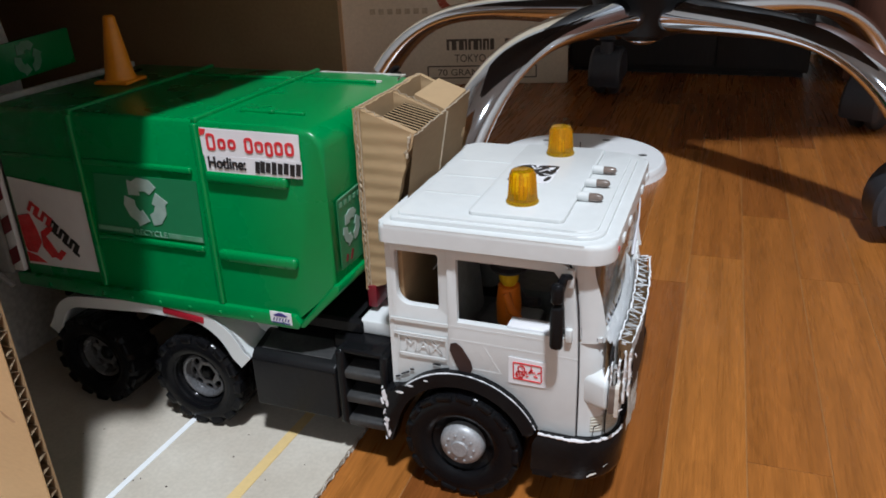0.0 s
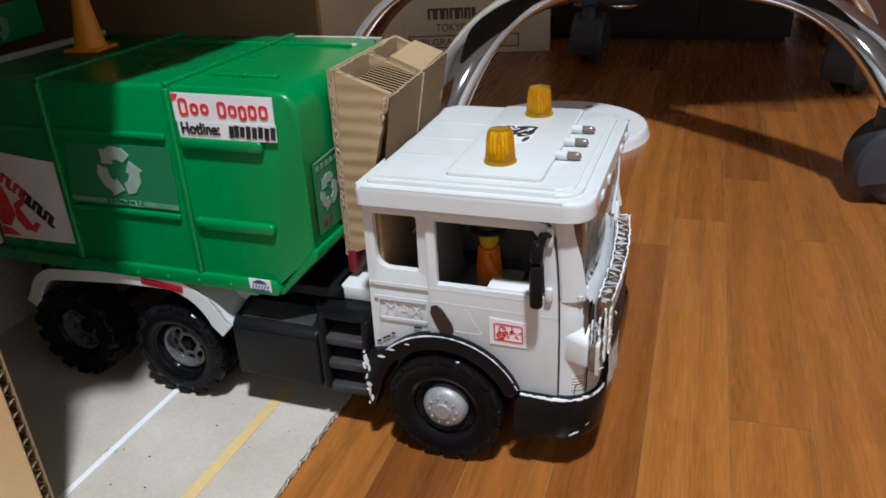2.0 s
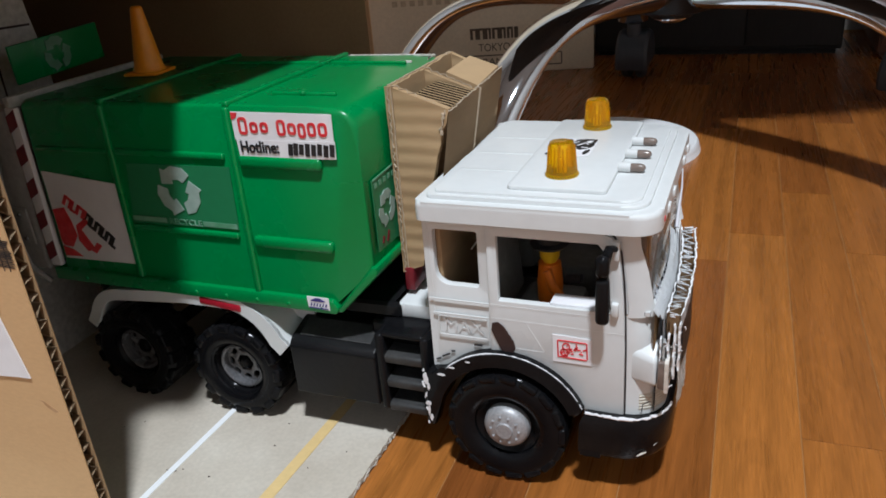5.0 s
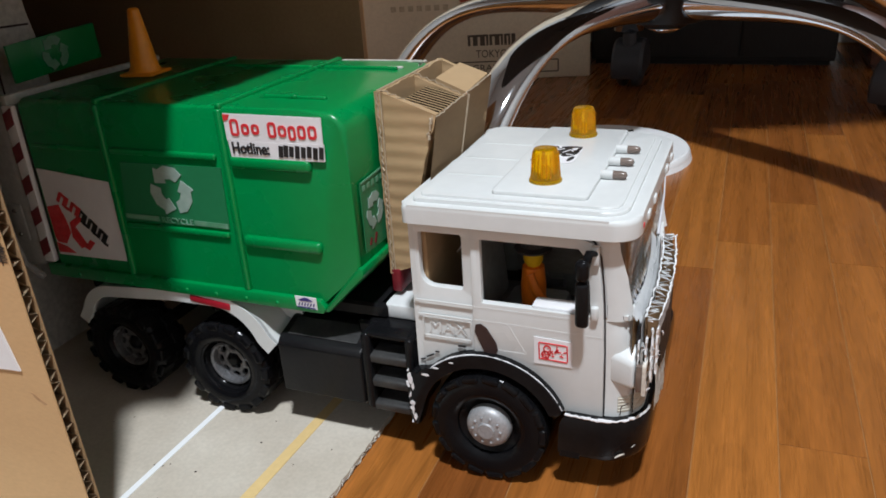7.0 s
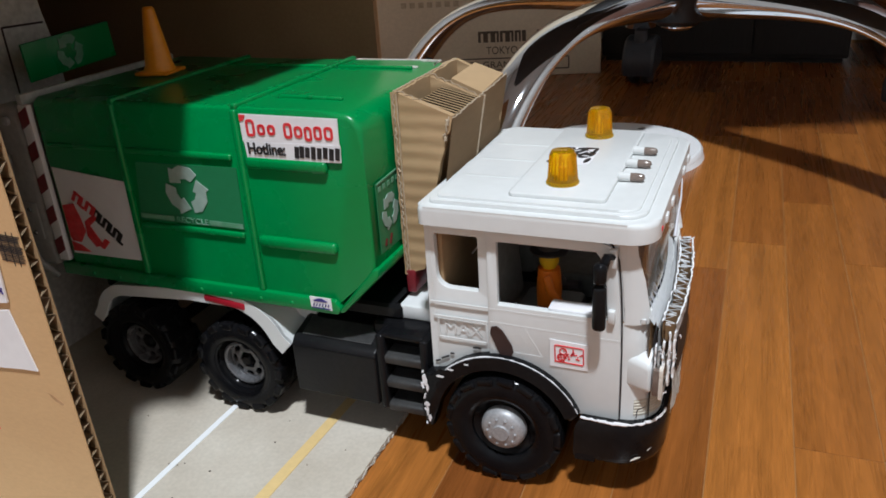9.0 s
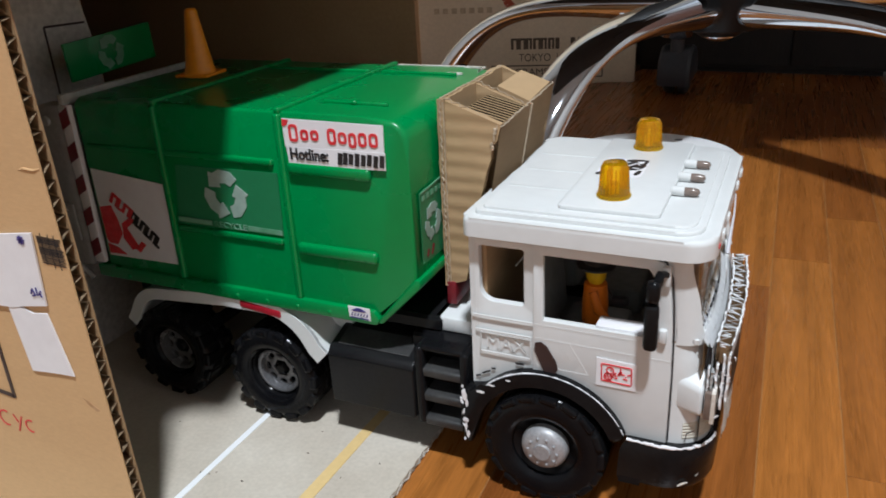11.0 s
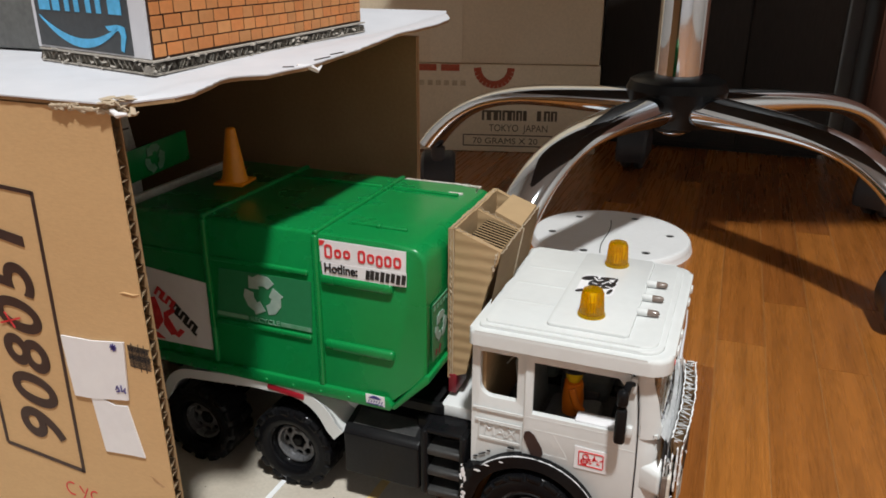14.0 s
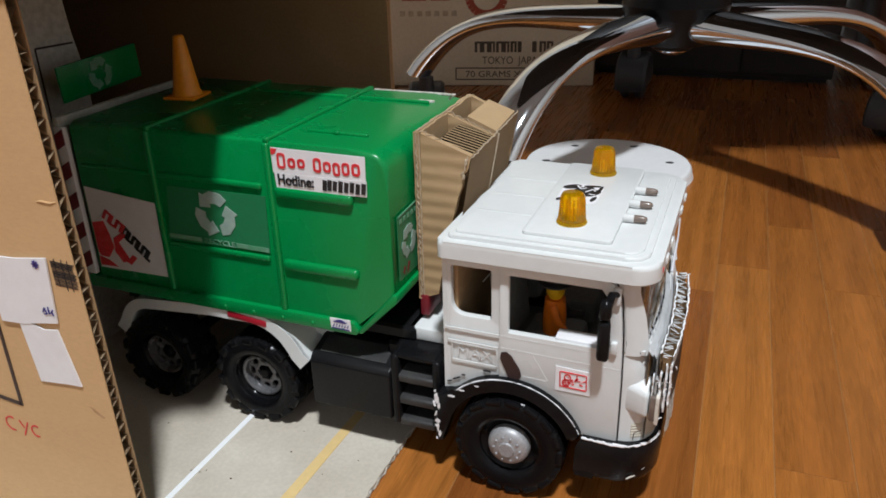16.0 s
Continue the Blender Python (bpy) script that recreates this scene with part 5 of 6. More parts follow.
def tail():
    """Bin lift at the rear end."""
    lift = part("tail_frame", box((-3.66, 0.02, 1.05), (-3.42, 0.22, 2.24), 0.045, 3), LIFT_GREY, TRUCK, "scuffed grey lifting frame")
    cover = part("frame_cover", box((-3.625, 0.006, 1.26), (-3.485, 0.03, 1.54), 0.012, 2), LIFT_GREY, lift)
    for z in (1.31, 1.49):
        part("screw", lathe([(0, 0.010), (0.014, 0.008), (0.018, 0)], Matrix.Rotation(radians(90), 4, "X"), 12), RIM, cover, at=(-3.555, 0.006, z))
    part("tail_post", box((-3.66, 1.41, 1.05), (-3.42, 1.61, 2.24), 0.045, 3), LIFT_GREY, lift)
    part("tail_plate", box((-3.60, 0.2, 1.0), (-3.46, 1.43, 2.1), 0.02), SATIN, lift)
    stripe = part("warning_strip", box((-3.415, 0.03, 1.10), (-3.325, 0.07, 2.25), 0.004), LABEL, lift, "red and white warning strip")
    bm = bmesh.new()
    for k in range(5):
        z = 1.14 + 0.235 * k
        add_prism(bm, [(-3.413, z), (-3.327, z + 0.05), (-3.327, z + 0.165), (-3.413, z + 0.115)], lambda a, b: (a, 0.026, b), (0, -0.004, 0))
    part("red_band", bm, MAROON, stripe)
    part("top_bar", box((-3.42, 0.04, 2.245), (-3.37, 1.58, 2.318), 0.01), SHADE, lift, "dull grey cross bar")
    m = Matrix.Translation((-3.63, 0.0, 2.285)) @ Matrix.Rotation(radians(3), 4, "X")
    plate = part("rear_sign", box((-0.012, 0.37, 0.02), (0.012, 1.21, 0.29), 0.006, 2, m), GREEN, lift, "green sign plate with a recycling mark")
    part("sign_mark", ring_of_arrows(lambda a, b, l: tuple(m @ Vector((0.012 + l, a, b))), 0.77, 0.155, 0.105, 0.002), FAINT, plate)
    part("lift_knob", lathe([(0, 0.03), (0.03, 0.02), (0.035, 0)], Matrix.Rotation(radians(90), 4, "X"), 14), SILVER, lift, at=(-3.54, 0.02, 2.14))
    part("lift_arm", tube([(-3.6, 0.0, 1.9), (-3.62, -0.03, 1.5), (-3.58, -0.02, 1.1), (-3.5, 0.05, 0.95)], [0.022, 0.022, 0.026, 0.022], 10), LIFT_GREY, lift)


tail()


def card_hopper():
    """Open box of corrugated card wedged between body and cab."""
    ob = thing("cardboard_hopper", (-0.72, 0.35, 1.0), "hand-cut corrugated cardboard hopper taped between truck body and cab", "cardboard part")
    L = lambda p: (p[0] + 0.72, p[1] - 0.35, p[2] - 1.0)
    near = [(-0.735, 1.16), (-0.63, 1.20), (-0.565, 1.55), (-0.506, 1.80), (-0.475, 1.93), (-0.448, 2.00), (-0.442, 2.07), (-0.405, 2.12), (-0.387, 2.205), (-0.725, 2.327)]
    far = [(-0.735, 1.16), (-0.62, 1.20), (-0.43, 1.95), (-0.415, 2.20), (-0.735, 2.34)]

    def sheet(name, outline, y, thick, mat=HOPPER_KRAFT, label=""):
        return part(name, prism(outline, lambda a, b: L((a, y, b)), (0, thick, 0)), mat, ob, label)

    sheet("near_panel", near, 0.40, 0.05, label="kraft card side with rippled surface")
    sheet("middle_panel", near[:1] + [(-0.60, 1.3), (-0.455, 1.80), (-0.39, 2.19), (-0.735, 2.325)], 0.90, 0.04)
    sheet("far_panel", far, 1.38, 0.045)
    part("back_panel", torn_sheet([(0.40, 1.14), (1.42, 1.14), (1.42, 2.345), (0.90, 2.335), (0.40, 2.33)], lambda a, b: L((-0.775, a, b)), (0.045, 0, 0), 0.006, 8, 0.05), KRAFT_OLD, ob)
    bm = bmesh.new()
    rows = []
    for x, z in ((-0.595, 1.2), (-0.515, 1.55), (-0.45, 1.80), (-0.385, 2.185)):
        rows.append([bm.verts.new(L((x + (0.01 if k == 4 else 0), 0.40 + 1.03 * k / 8, z + 0.012 * (k % 2) + 0.05 * k / 8))) for k in range(9)])
    for a, b in zip(rows, rows[1:]):
        for i in range(8):
            bm.faces.new((a[i], a[i + 1], b[i + 1], b[i]))
    bmesh.ops.solidify(bm, geom=bm.faces[:], thickness=0.035)
    part("front_panel", bm, KRAFT_OLD, ob, smooth=20)
    part("panel_seam", tube([L((x + 0.006, 0.93, z + 0.03)) for x, z in ((-0.595, 1.2), (-0.515, 1.55), (-0.45, 1.80), (-0.385, 2.18))], [0.008, 0.009, 0.010, 0.012], 6, (0, 1, 0.1)), CREASED, ob, "pale cut edge between the hopper cells")
    # corrugated strips inside the first cell, smooth flap over the second
    slope = Matrix.Rotation(radians(14), 3, "Y")
    bm = box((-0.655, 0.455, 2.04), (-0.41, 0.897, 2.200))
    bmesh.ops.rotate(bm, cent=(-0.40, 0.7, 2.19), matrix=slope, verts=bm.verts)
    bmesh.ops.translate(bm, vec=Vector(L((0, 0, 0))), verts=bm.verts)
    # solid block almost level with the strips; its black paints their shaded gaps
    insert = part("corrugated_insert", bm, GAP_SHADE, ob, "flush black block painting the shade between core strips", smooth=0)
    for k in range(10):
        y = 0.458 + 0.0455 * k
        bm = box((-0.655, y, 2.04), (-0.40, y + 0.012, 2.2025))
        bmesh.ops.rotate(bm, cent=(-0.40, 0.7, 2.19), matrix=slope, verts=bm.verts)
        bmesh.ops.translate(bm, vec=Vector(L((0, 0, 0))), verts=bm.verts)
        part("core_strip", bm, KRAFT_OLD, insert, smooth=0)
    part("flap", prism([(-0.62, 0.99), (-0.40, 0.96), (-0.40, 1.39), (-0.60, 1.39)], lambda a, b: L((a, b, 2.185 + 0.08 * (b - 0.95) - 0.35 * (a + 0.4))), (0, 0, 0.03)), KRAFT_OLD, ob)
    # exposed wavy edges
    bm = bmesh.new()
    rng = random.Random(5)

    def wave(points, y, w):
        for (x0, z0), (x1, z1) in zip(points, points[1:]):
            n = max(2, int(math.hypot(x1 - x0, z1 - z0) / 0.028))
            pts = [L((x0 + (x1 - x0) * i / n, y + (w if i % 2 else 0), z0 + (z1 - z0) * i / n + rng.uniform(-0.004, 0.004))) for i in range(n + 1)]
            add_tube(bm, pts, [0.0035] * len(pts), 5, (0.2, 0.1, 0.9))

    wave([(-0.735, 2.335), (-0.39, 2.20)], 0.405, 0.04)
    wave([(-0.735, 2.34), (-0.42, 2.215)], 0.905, 0.03)
    pts = []
    for i in range(60):
        pts.append(L((-0.758 + (0.008 if i % 2 else 0) + rng.uniform(-0.003, 0.003), 0.394 + rng.uniform(-0.004, 0.004), 1.15 + 1.18 * i / 59)))
    add_tube(bm, pts, [rng.uniform(0.003, 0.006) for _ in pts], 5, (0, 1, 0.1))
    pts = [L((-0.735 + rng.uniform(-0.003, 0.003), 0.397, 1.15 + 1.17 * i / 30)) for i in range(31)]
    add_tube(bm, pts, [0.004] * len(pts), 5, (0, 1, 0.1))
    pts = [L((-0.755 + (0.010 if i % 2 else 0), 0.40 + 1.02 * i / 34, 2.342)) for i in range(35)]
    add_tube(bm, pts, [0.004] * len(pts), 5)
    pts = [L((-0.39 + (0.012 if i % 2 else 0) + rng.uniform(-0.006, 0.006), 0.40 + 1.02 * i / 30, 2.195 + 0.05 * i / 30)) for i in range(31)]
    add_tube(bm, pts, [rng.uniform(0.003, 0.006) for _ in pts], 5)
    part("wavy_edge", bm, CREASED, ob, "exposed wavy cardboard edge")
    bm = bmesh.new()
    for _ in range(9):
        z = rng.uniform(2.0, 2.19)
        x = -0.45 + 0.25 * max(0.0, z - 2.05) + rng.uniform(-0.02, 0.012)
        add_box(bm, L((x, 0.387 + rng.uniform(-0.006, 0.006), z)), L((x + rng.uniform(0.006, 0.016), 0.402, z + rng.uniform(0.01, 0.035))), 0.003, 1)
    part("torn_corner", bm, CREASED, ob, "crumpled torn corner")
    part("tail_strip", box(L((-0.765, 0.39, 1.02)), L((-0.70, 0.62, 1.18)), 0.01), MAROON, ob, "maroon strip at the foot")
    return ob


card_hopper()


# ---------------------------------------------------------------- cone on the body
def cone():
    ob = thing("toy_traffic_cone", (-2.90, 0.885, 2.305), "orange plastic toy traffic cone on the truck body", "traffic cone", turn=8)
    part("base", box((-0.135, -0.135, 0.0), (0.135, 0.135, 0.026), 0.012), ORANGE, ob)
    part("cone", lathe([(0.0, 0.475), (0.03, 0.472), (0.042, 0.46), (0.102, 0.06), (0.118, 0.026), (0.0, 0.026)], seg=32), ORANGE, ob)


cone()


# ---------------------------------------------------------------- garage of card
def flute_edge(bm, start, way, across, depth_vec, length, pitch, amp, seed):
    """The zigzag core seen at the cut edge of a board."""
    rng = random.Random(seed)
    start, way, across, depth_vec = (Vector(v) for v in (start, way, across, depth_vec))
    n = int(length / pitch) * 2
    front = []
    for i in range(n + 1):
        p = start + way * (length * i / n) + across * ((amp if i % 2 else 0) + rng.uniform(-0.004, 0.004)) + way * rng.uniform(-0.006, 0.006)
        front.append(p)
    a = [bm.verts.new(p) for p in front]
    b = [bm.verts.new(p + depth_vec) for p in front]
    for i in range(n):
        bm.faces.new((a[i], a[i + 1], b[i + 1], b[i]))


def garage():
    ob = thing("cardboard_garage", (-4.0, 0.6, 0.0), "large brown cardboard box serving as an open toy garage", "cardboard box")
    L = lambda x, y, z: (x + 4.0, y - 0.6, z)
    edge = lambda z: -1.935 - 0.022 * z
    top = 3.405

    def panel(name, y, thick, seed, end, label="", inside=1, cut=True, top=top):
        outline = [(-6.4, 0.0), (end(0), 0.0), (end(1.7), 1.7), (end(top), top), (-6.4, top)]
        liner = [prism(outline, lambda a, b: L(a, yy, b), (0, 0.008, 0)) for yy in (y, y + thick - 0.008)]
        p = part(name, liner[1 - inside], KRAFT, ob, label, smooth=0)
        # inner faces take the darkened kraft, so their shade is in the colour
        part("inner_liner", liner[inside], KRAFT_SHADED, p, "inner liner in kraft darkened for shade", smooth=0)
        if not cut:
            part("core", prism(outline[:1] + [(a - 0.004, b) for a, b in outline[1:4]] + outline[4:], lambda a, b: L(a, y + 0.009, b), (0, thick - 0.018, 0)), KRAFT_SHADED, p, smooth=0)
            return p
        core = bmesh.new()
        flute_edge(core, L(end(0) - 0.004, y + 0.008, 0.0), (end(top) - end(0), 0, top), (0, 1, 0), (-0.25, 0, 0), 1.0, 0.082 / top, thick - 0.016, seed)
        bmesh.ops.solidify(core, geom=core.faces[:], thickness=0.008)
        part("corrugation", core, FLUTE, p, "zigzag corrugated core at the cut edge", smooth=0)
        return p

    front = panel("front_panel", -1.28, 0.075, 1, edge, "brown cardboard panel with printed code and taped papers", top=3.366)
    panel("rear_panel", 2.42, 0.075, 2, lambda z: -1.88, inside=0, cut=False)
    part("end_panel", box(L(-6.4, -1.2, 0.0), L(-6.325, 2.42, top)), KRAFT_SHADED, ob)
    flap = part("inner_flap", prism([(-1.19, 0.0), (1.02, 0.0), (1.03, 2.4), (0.97, 2.75), (0.92, 3.36), (-1.19, 3.36)], lambda a, b: L(-4.10, a, b), (0.05, 0, 0)), FLAP, ob, "grey cardboard flap folded inwards", smooth=0)
    bm = bmesh.new()
    marks(bm, lambda a, b, l=0.0: L(-4.05 + l, a, b), [(0.585, 2.10, 0.585, 2.675, 0.016), (0.585, 2.675, 0.96, 2.665, 0.016)], 0.002, 0.002)
    part("cut_slit", bm, INK_BROWN, flap, "dark cut line in the flap")

    P = lambda a, b, l=0.0: L(a, -1.28 - l, b)
    # printed frame and code, read from below upwards
    bm = bmesh.new()
    marks(bm, P, [(-2.69, 0.93, -2.665, 2.86, 0.026), (-2.69, 0.94, -3.35, 1.0, 0.026), (-3.35, 1.0, -3.33, 2.90, 0.026), (-3.33, 2.89, -2.665, 2.85, 0.026)], 0.003, 0.003)
    part("printed_frame", bm, INK_BROWN, front, "dark printed frame")
    for k, digit in enumerate("908051"):
        m = Matrix.Translation(Vector(P(-2.805 - 0.002 * k, 1.075 + 0.2675 * k, 0.005))) @ Matrix.Rotation(radians(90), 4, "X") @ Matrix.Rotation(radians(91), 4, "Z") @ Matrix.Diagonal((0.98, 1, 1, 1))
        lettering("printed_digit", digit, 0.50, m, INK_BROWN, front, "dark printed digit", 0.002, 0.18, 0.018)
    note = part("paper_note", prism([(-2.645, 1.955), (-2.40, 1.965), (-2.155, 2.0), (-2.175, 1.78), (-2.19, 1.60), (-2.34, 1.575), (-2.45, 1.55), (-2.62, 1.54), (-2.635, 1.75)], lambda a, b: P(a, b, 0.006), (0, -0.01, 0)), LABEL, front, "white paper note with violet scribbles")
    part("paper_note", prism([(-2.49, 1.545), (-2.40, 1.56), (-2.31, 1.535), (-2.21, 1.552), (-2.135, 1.195), (-2.23, 1.19), (-2.45, 1.165)], lambda a, b: P(a, b, 0.004), (0, -0.008, 0)), LABEL, front, "plain white paper strip")
    bm = bmesh.new()
    for k in range(4):
        a = math.pi * k / 4
        marks(bm, P, [(-2.235 - 0.025 * math.cos(a), 1.955 - 0.025 * math.sin(a), -2.235 + 0.025 * math.cos(a), 1.955 + 0.025 * math.sin(a), 0.007)], 0.018)
    marks(bm, P, [(-2.27, 1.66, -2.255, 1.69, 0.007), (-2.255, 1.69, -2.24, 1.655, 0.007), (-2.24, 1.655, -2.265, 1.65, 0.007), (-2.225, 1.655, -2.225, 1.70, 0.007), (-2.215, 1.66, -2.195, 1.685, 0.007), (-2.205, 1.67, -2.195, 1.65, 0.007)], 0.018)
    part("violet_scribble", bm, VIOLET, note)
    rng = random.Random(9)
    bars = [(-2.14, 1.845 + 0.0098 * k, -1.985 + rng.uniform(-0.01, 0.01), 1.839 + 0.0098 * k, rng.choice([0.003, 0.005, 0.007])) for k in range(15)]
    bars += [(a, 1.81 + rng.uniform(0, 0.03), a, 2.0, 0.004) for a in (-2.06, -2.02, -2.11)]
    strokes("printed_bar", P, bars, 0.002, INK, front, "thin printed black line", 0.002)
    bm = bmesh.new()
    curve = arc(-2.83, 0.76, 0.05, 60, 290, 8)
    marks(bm, P, [(*p, *q, 0.009) for p, q in zip(curve, curve[1:])], 0.002, 0.002)
    part("red_scrawl", bm, RED, front, "red pen scrawl")
    bm = bmesh.new()
    marks(bm, P, [(-2.76, 0.80, -2.73, 0.75, 0.009), (-2.69, 0.80, -2.745, 0.69, 0.009)], 0.002, 0.002)
    part("red_scrawl", bm, RED, front, "red pen scrawl")
    bm = bmesh.new()
    curve = arc(-2.63, 0.75, 0.04, 60, 290, 8)
    marks(bm, P, [(*p, *q, 0.009) for p, q in zip(curve, curve[1:])], 0.002, 0.002)
    part("red_scrawl", bm, RED, front, "red pen scrawl")
    bm = bmesh.new()
    marks(bm, P, [(-3.10, 2.03, -3.03, 1.93, 0.014), (-3.15, 1.945, -2.97, 2.01, 0.012)], 0.007, 0.002)
    part("red_scrawl", bm, RED, front, "red pen scrawl")

    loop = [(-2.08 + 0.05 * math.cos(k) * (1 + 0.3 * math.sin(3 * k)), 1.025 - 0.03 * math.cos(k) + 0.014 * math.sin(k)) for k in [math.tau * i / 14 for i in range(14)]]
    part("stain", prism(loop, lambda a, b: P(a, b, 0.0), (0, -0.001, 0)), STAIN, front, "small brown stain", smooth=0)
    # pressed crease near the cut edge
    part("crease", tube([P(-2.155, 2.305, -0.004), P(-2.10, 2.322, 0.0), P(-2.03, 2.318, 0.001), P(-1.99, 2.33, -0.001)], [0.002, 0.007, 0.006, 0.003], 8, (0, 1, 0)), KRAFT, front, "pressed crease in the cardboard")
    # thin roof board under white paper, wavy right edge
    right = [(-1.94, -1.287), (-1.62, -1.25), (-1.57, -1.15), (-1.61, -0.95), (-1.66, -0.82), (-1.69, -0.6), (-1.72, -0.45), (-1.69, -0.1), (-1.655, 0.06), (-1.64, 0.6), (-1.635, 0.85), (-1.58, 1.1), (-1.51, 1.57), (-1.48, 1.94), (-1.50, 2.28), (-1.60, 2.5), (-1.75, 2.85), (-1.92, 3.27)]

    def edge_x(y):
        for (x0, y0), (x1, y1) in zip(right, right[1:]):
            if y <= y1:
                return x0 + (x1 - x0) * (y - y0) / (y1 - y0)
        return right[-1][0]

    def roof_z(a, b):
        curl = min(1.0, max(0.0, (a + 2.25) / 0.45))
        lift = min(1.0, max(0.0, (a + 1.95) / 0.2)) * min(1.0, max(0.0, (-0.3 - b) / 0.4))
        far = min(1.0, max(0.0, (b - 2.35) / 0.9))
        rim = min(1.0, max(0.0, (a + 1.85) / 0.25)) * min(1.0, max(0.0, (b - 0.8) / 0.5))
        rise = max(curl * curl * (3 - 2 * curl), far * far * (3 - 2 * far))
        return 3.408 + 0.045 * lift + 0.055 * rim + 0.045 * max(0.0, b - 0.1) * rise + 0.006 * math.sin(b * 2.1) - 0.19 * min(0.0, b + 0.9) ** 2

    def roof_layer(grow, low, thick, rough, seed):
        rng = random.Random(seed)
        bm = bmesh.new()
        rows, cols = 96, 60
        sheets = []
        wild = [[rng.uniform(-rough, rough) for _ in range(cols + 1)], [rng.uniform(-rough, rough) for _ in range(rows + 1)]]
        for z in (low, low + thick):
            grid = []
            for i in range(rows + 1):
                y = -1.287 + 4.547 * i / rows
                end = edge_x(y) + grow + wild[1][i]
                line = []
                for j in range(cols + 1):
                    x = -6.5 + (end + 6.5) * (j / cols)
                    yy = y + ((-0.004 * math.sin(j * 0.14) + wild[0][j]) if i == 0 else 0.0) - grow * (i == 0)
                    line.append(bm.verts.new(L(x, yy, roof_z(x, y) + z)))
                grid.append(line)
            sheets.append(grid)
        for grid in sheets:
            for a, b in zip(grid, grid[1:]):
                for j in range(cols):
                    bm.faces.new((a[j], a[j + 1], b[j + 1], b[j]))
        loops = [[g[i][cols] for i in range(rows + 1)] + g[rows][cols - 1::-1] + [g[i][0] for i in range(rows - 1, -1, -1)] + g[0][1:cols] for g in sheets]
        n = len(loops[0])
        for i in range(n):
            bm.faces.new((loops[0][i], loops[0][(i + 1) % n], loops[1][(i + 1) % n], loops[1][i]))
        return bm

    part("roof_board", roof_layer(0.0, 0.0, 0.020, 0.006, 1), KRAFT_SHADED, ob, "thin brown roof board")
    sheet = part("roof_paper", roof_layer(0.010, 0.0215, 0.008, 0.005, 2), PAPER, ob, "creased white paper over the roof")
    # torn kraft and paper shreds along the edge
    bm = bmesh.new()
    rng = random.Random(14)
    for k in range(16):
        x, y = rng.uniform(-2.03, -1.86), rng.uniform(-1.31, -1.21)
        add_box(bm, (-0.05, -0.022, -0.003), (0.05, 0.022, 0.003), 0.002, 1, Matrix.Translation(L(x, y, roof_z(x, y) + 0.035 + 0.002 * k / 4)) @ Euler((rng.uniform(-0.15, 0.15), rng.uniform(-0.15, 0.15), rng.uniform(-1.5, 1.5))).to_matrix().to_4x4())
    for k in range(22):
        x, y = rng.gauss(-1.92, 0.06), -1.295 + rng.uniform(-0.008, 0.03)
        z = 3.385 + rng.uniform(-0.030, 0.020)
        add_box(bm, (-0.024, -0.014, -0.004), (0.024, 0.014, 0.004), 0.002, 1, Matrix.Translation(L(min(x, -1.84), y, z)) @ Euler([rng.uniform(-0.9, 0.9) for _ in range(3)]).to_matrix().to_4x4())
    for k in range(20):
        x = rng.uniform(-2.37, -1.97)
        add_box(bm, (-0.045, -0.008, -0.008), (0.045, 0.008, 0.008), 0.003, 1, Matrix.Translation(L(x, -1.298 + rng.uniform(-0.008, 0.006), 3.372 + rng.uniform(-0.012, 0.010))) @ Euler([rng.uniform(-0.25, 0.25) for _ in range(3)]).to_matrix().to_4x4())
    tagged(part("torn_fringe", bm, CREASED, ob, "torn kraft shreds at the corner"), kind="stuff")
    bm = bmesh.new()
    add_tube(bm, [L(-1.95, -1.315, 3.375), L(-1.90, -1.335, 3.36), L(-1.85, -1.32, 3.365)], [0.014, 0.017, 0.008], 8)
    part("paper_curl", bm, LABEL, ob, "white curl of torn paper")
    bm = bmesh.new()
    add_tube(bm, [L(-1.70, 0.06, 3.442), L(-1.655, 0.15, 3.425), L(-1.635, 0.20, 3.395), L(-1.64, 0.27, 3.42)], [0.012, 0.022, 0.016, 0.004], 6)
    part("paper_curl", bm, LABEL, ob, "white curl of torn paper")
    bm = bmesh.new()
    marks(bm, lambda a, b, l: L(a, b, roof_z(a, b) + 0.031 + l), [(-1.76, -0.02, -1.70, 0.02, 0.012), (-1.70, 0.28, -1.66, 0.42, 0.012), (-1.70, 0.50, -1.66, 0.62, 0.012)], 0.001)
    part("pen_stroke", bm, INK, sheet)
    return ob


garage()

# board lying under the lorry, with a cut corrugated edge
bm = bmesh.new()
rng = random.Random(2)
right = [(-0.865 + rng.uniform(-0.008, 0.008), -2.6 + 0.05 * i) for i in range(104)]
add_prism(bm, [(-6.3, -2.6)] + right + [(-6.3, 2.6)], lambda a, b: (a, b, 0.0), (0, 0, 0.04))
GROUND = part("cardboard_mat", bm, BOARD, smooth=0)
tagged(GROUND, "flat pale grey cardboard sheet on the wood floor under the truck", "cardboard sheet")
bm = bmesh.new()
flute_edge(bm, (-0.852, -2.55, 0.006), (0, 5.1, 0), (0, 0, 1), (-0.03, 0, 0), 1.0, 0.075 / 5.1, 0.03, 6)
bmesh.ops.solidify(bm, geom=bm.faces[:], thickness=0.010)
part("corrugated_edge", bm, TORN, GROUND, "ragged corrugated edge", smooth=0)
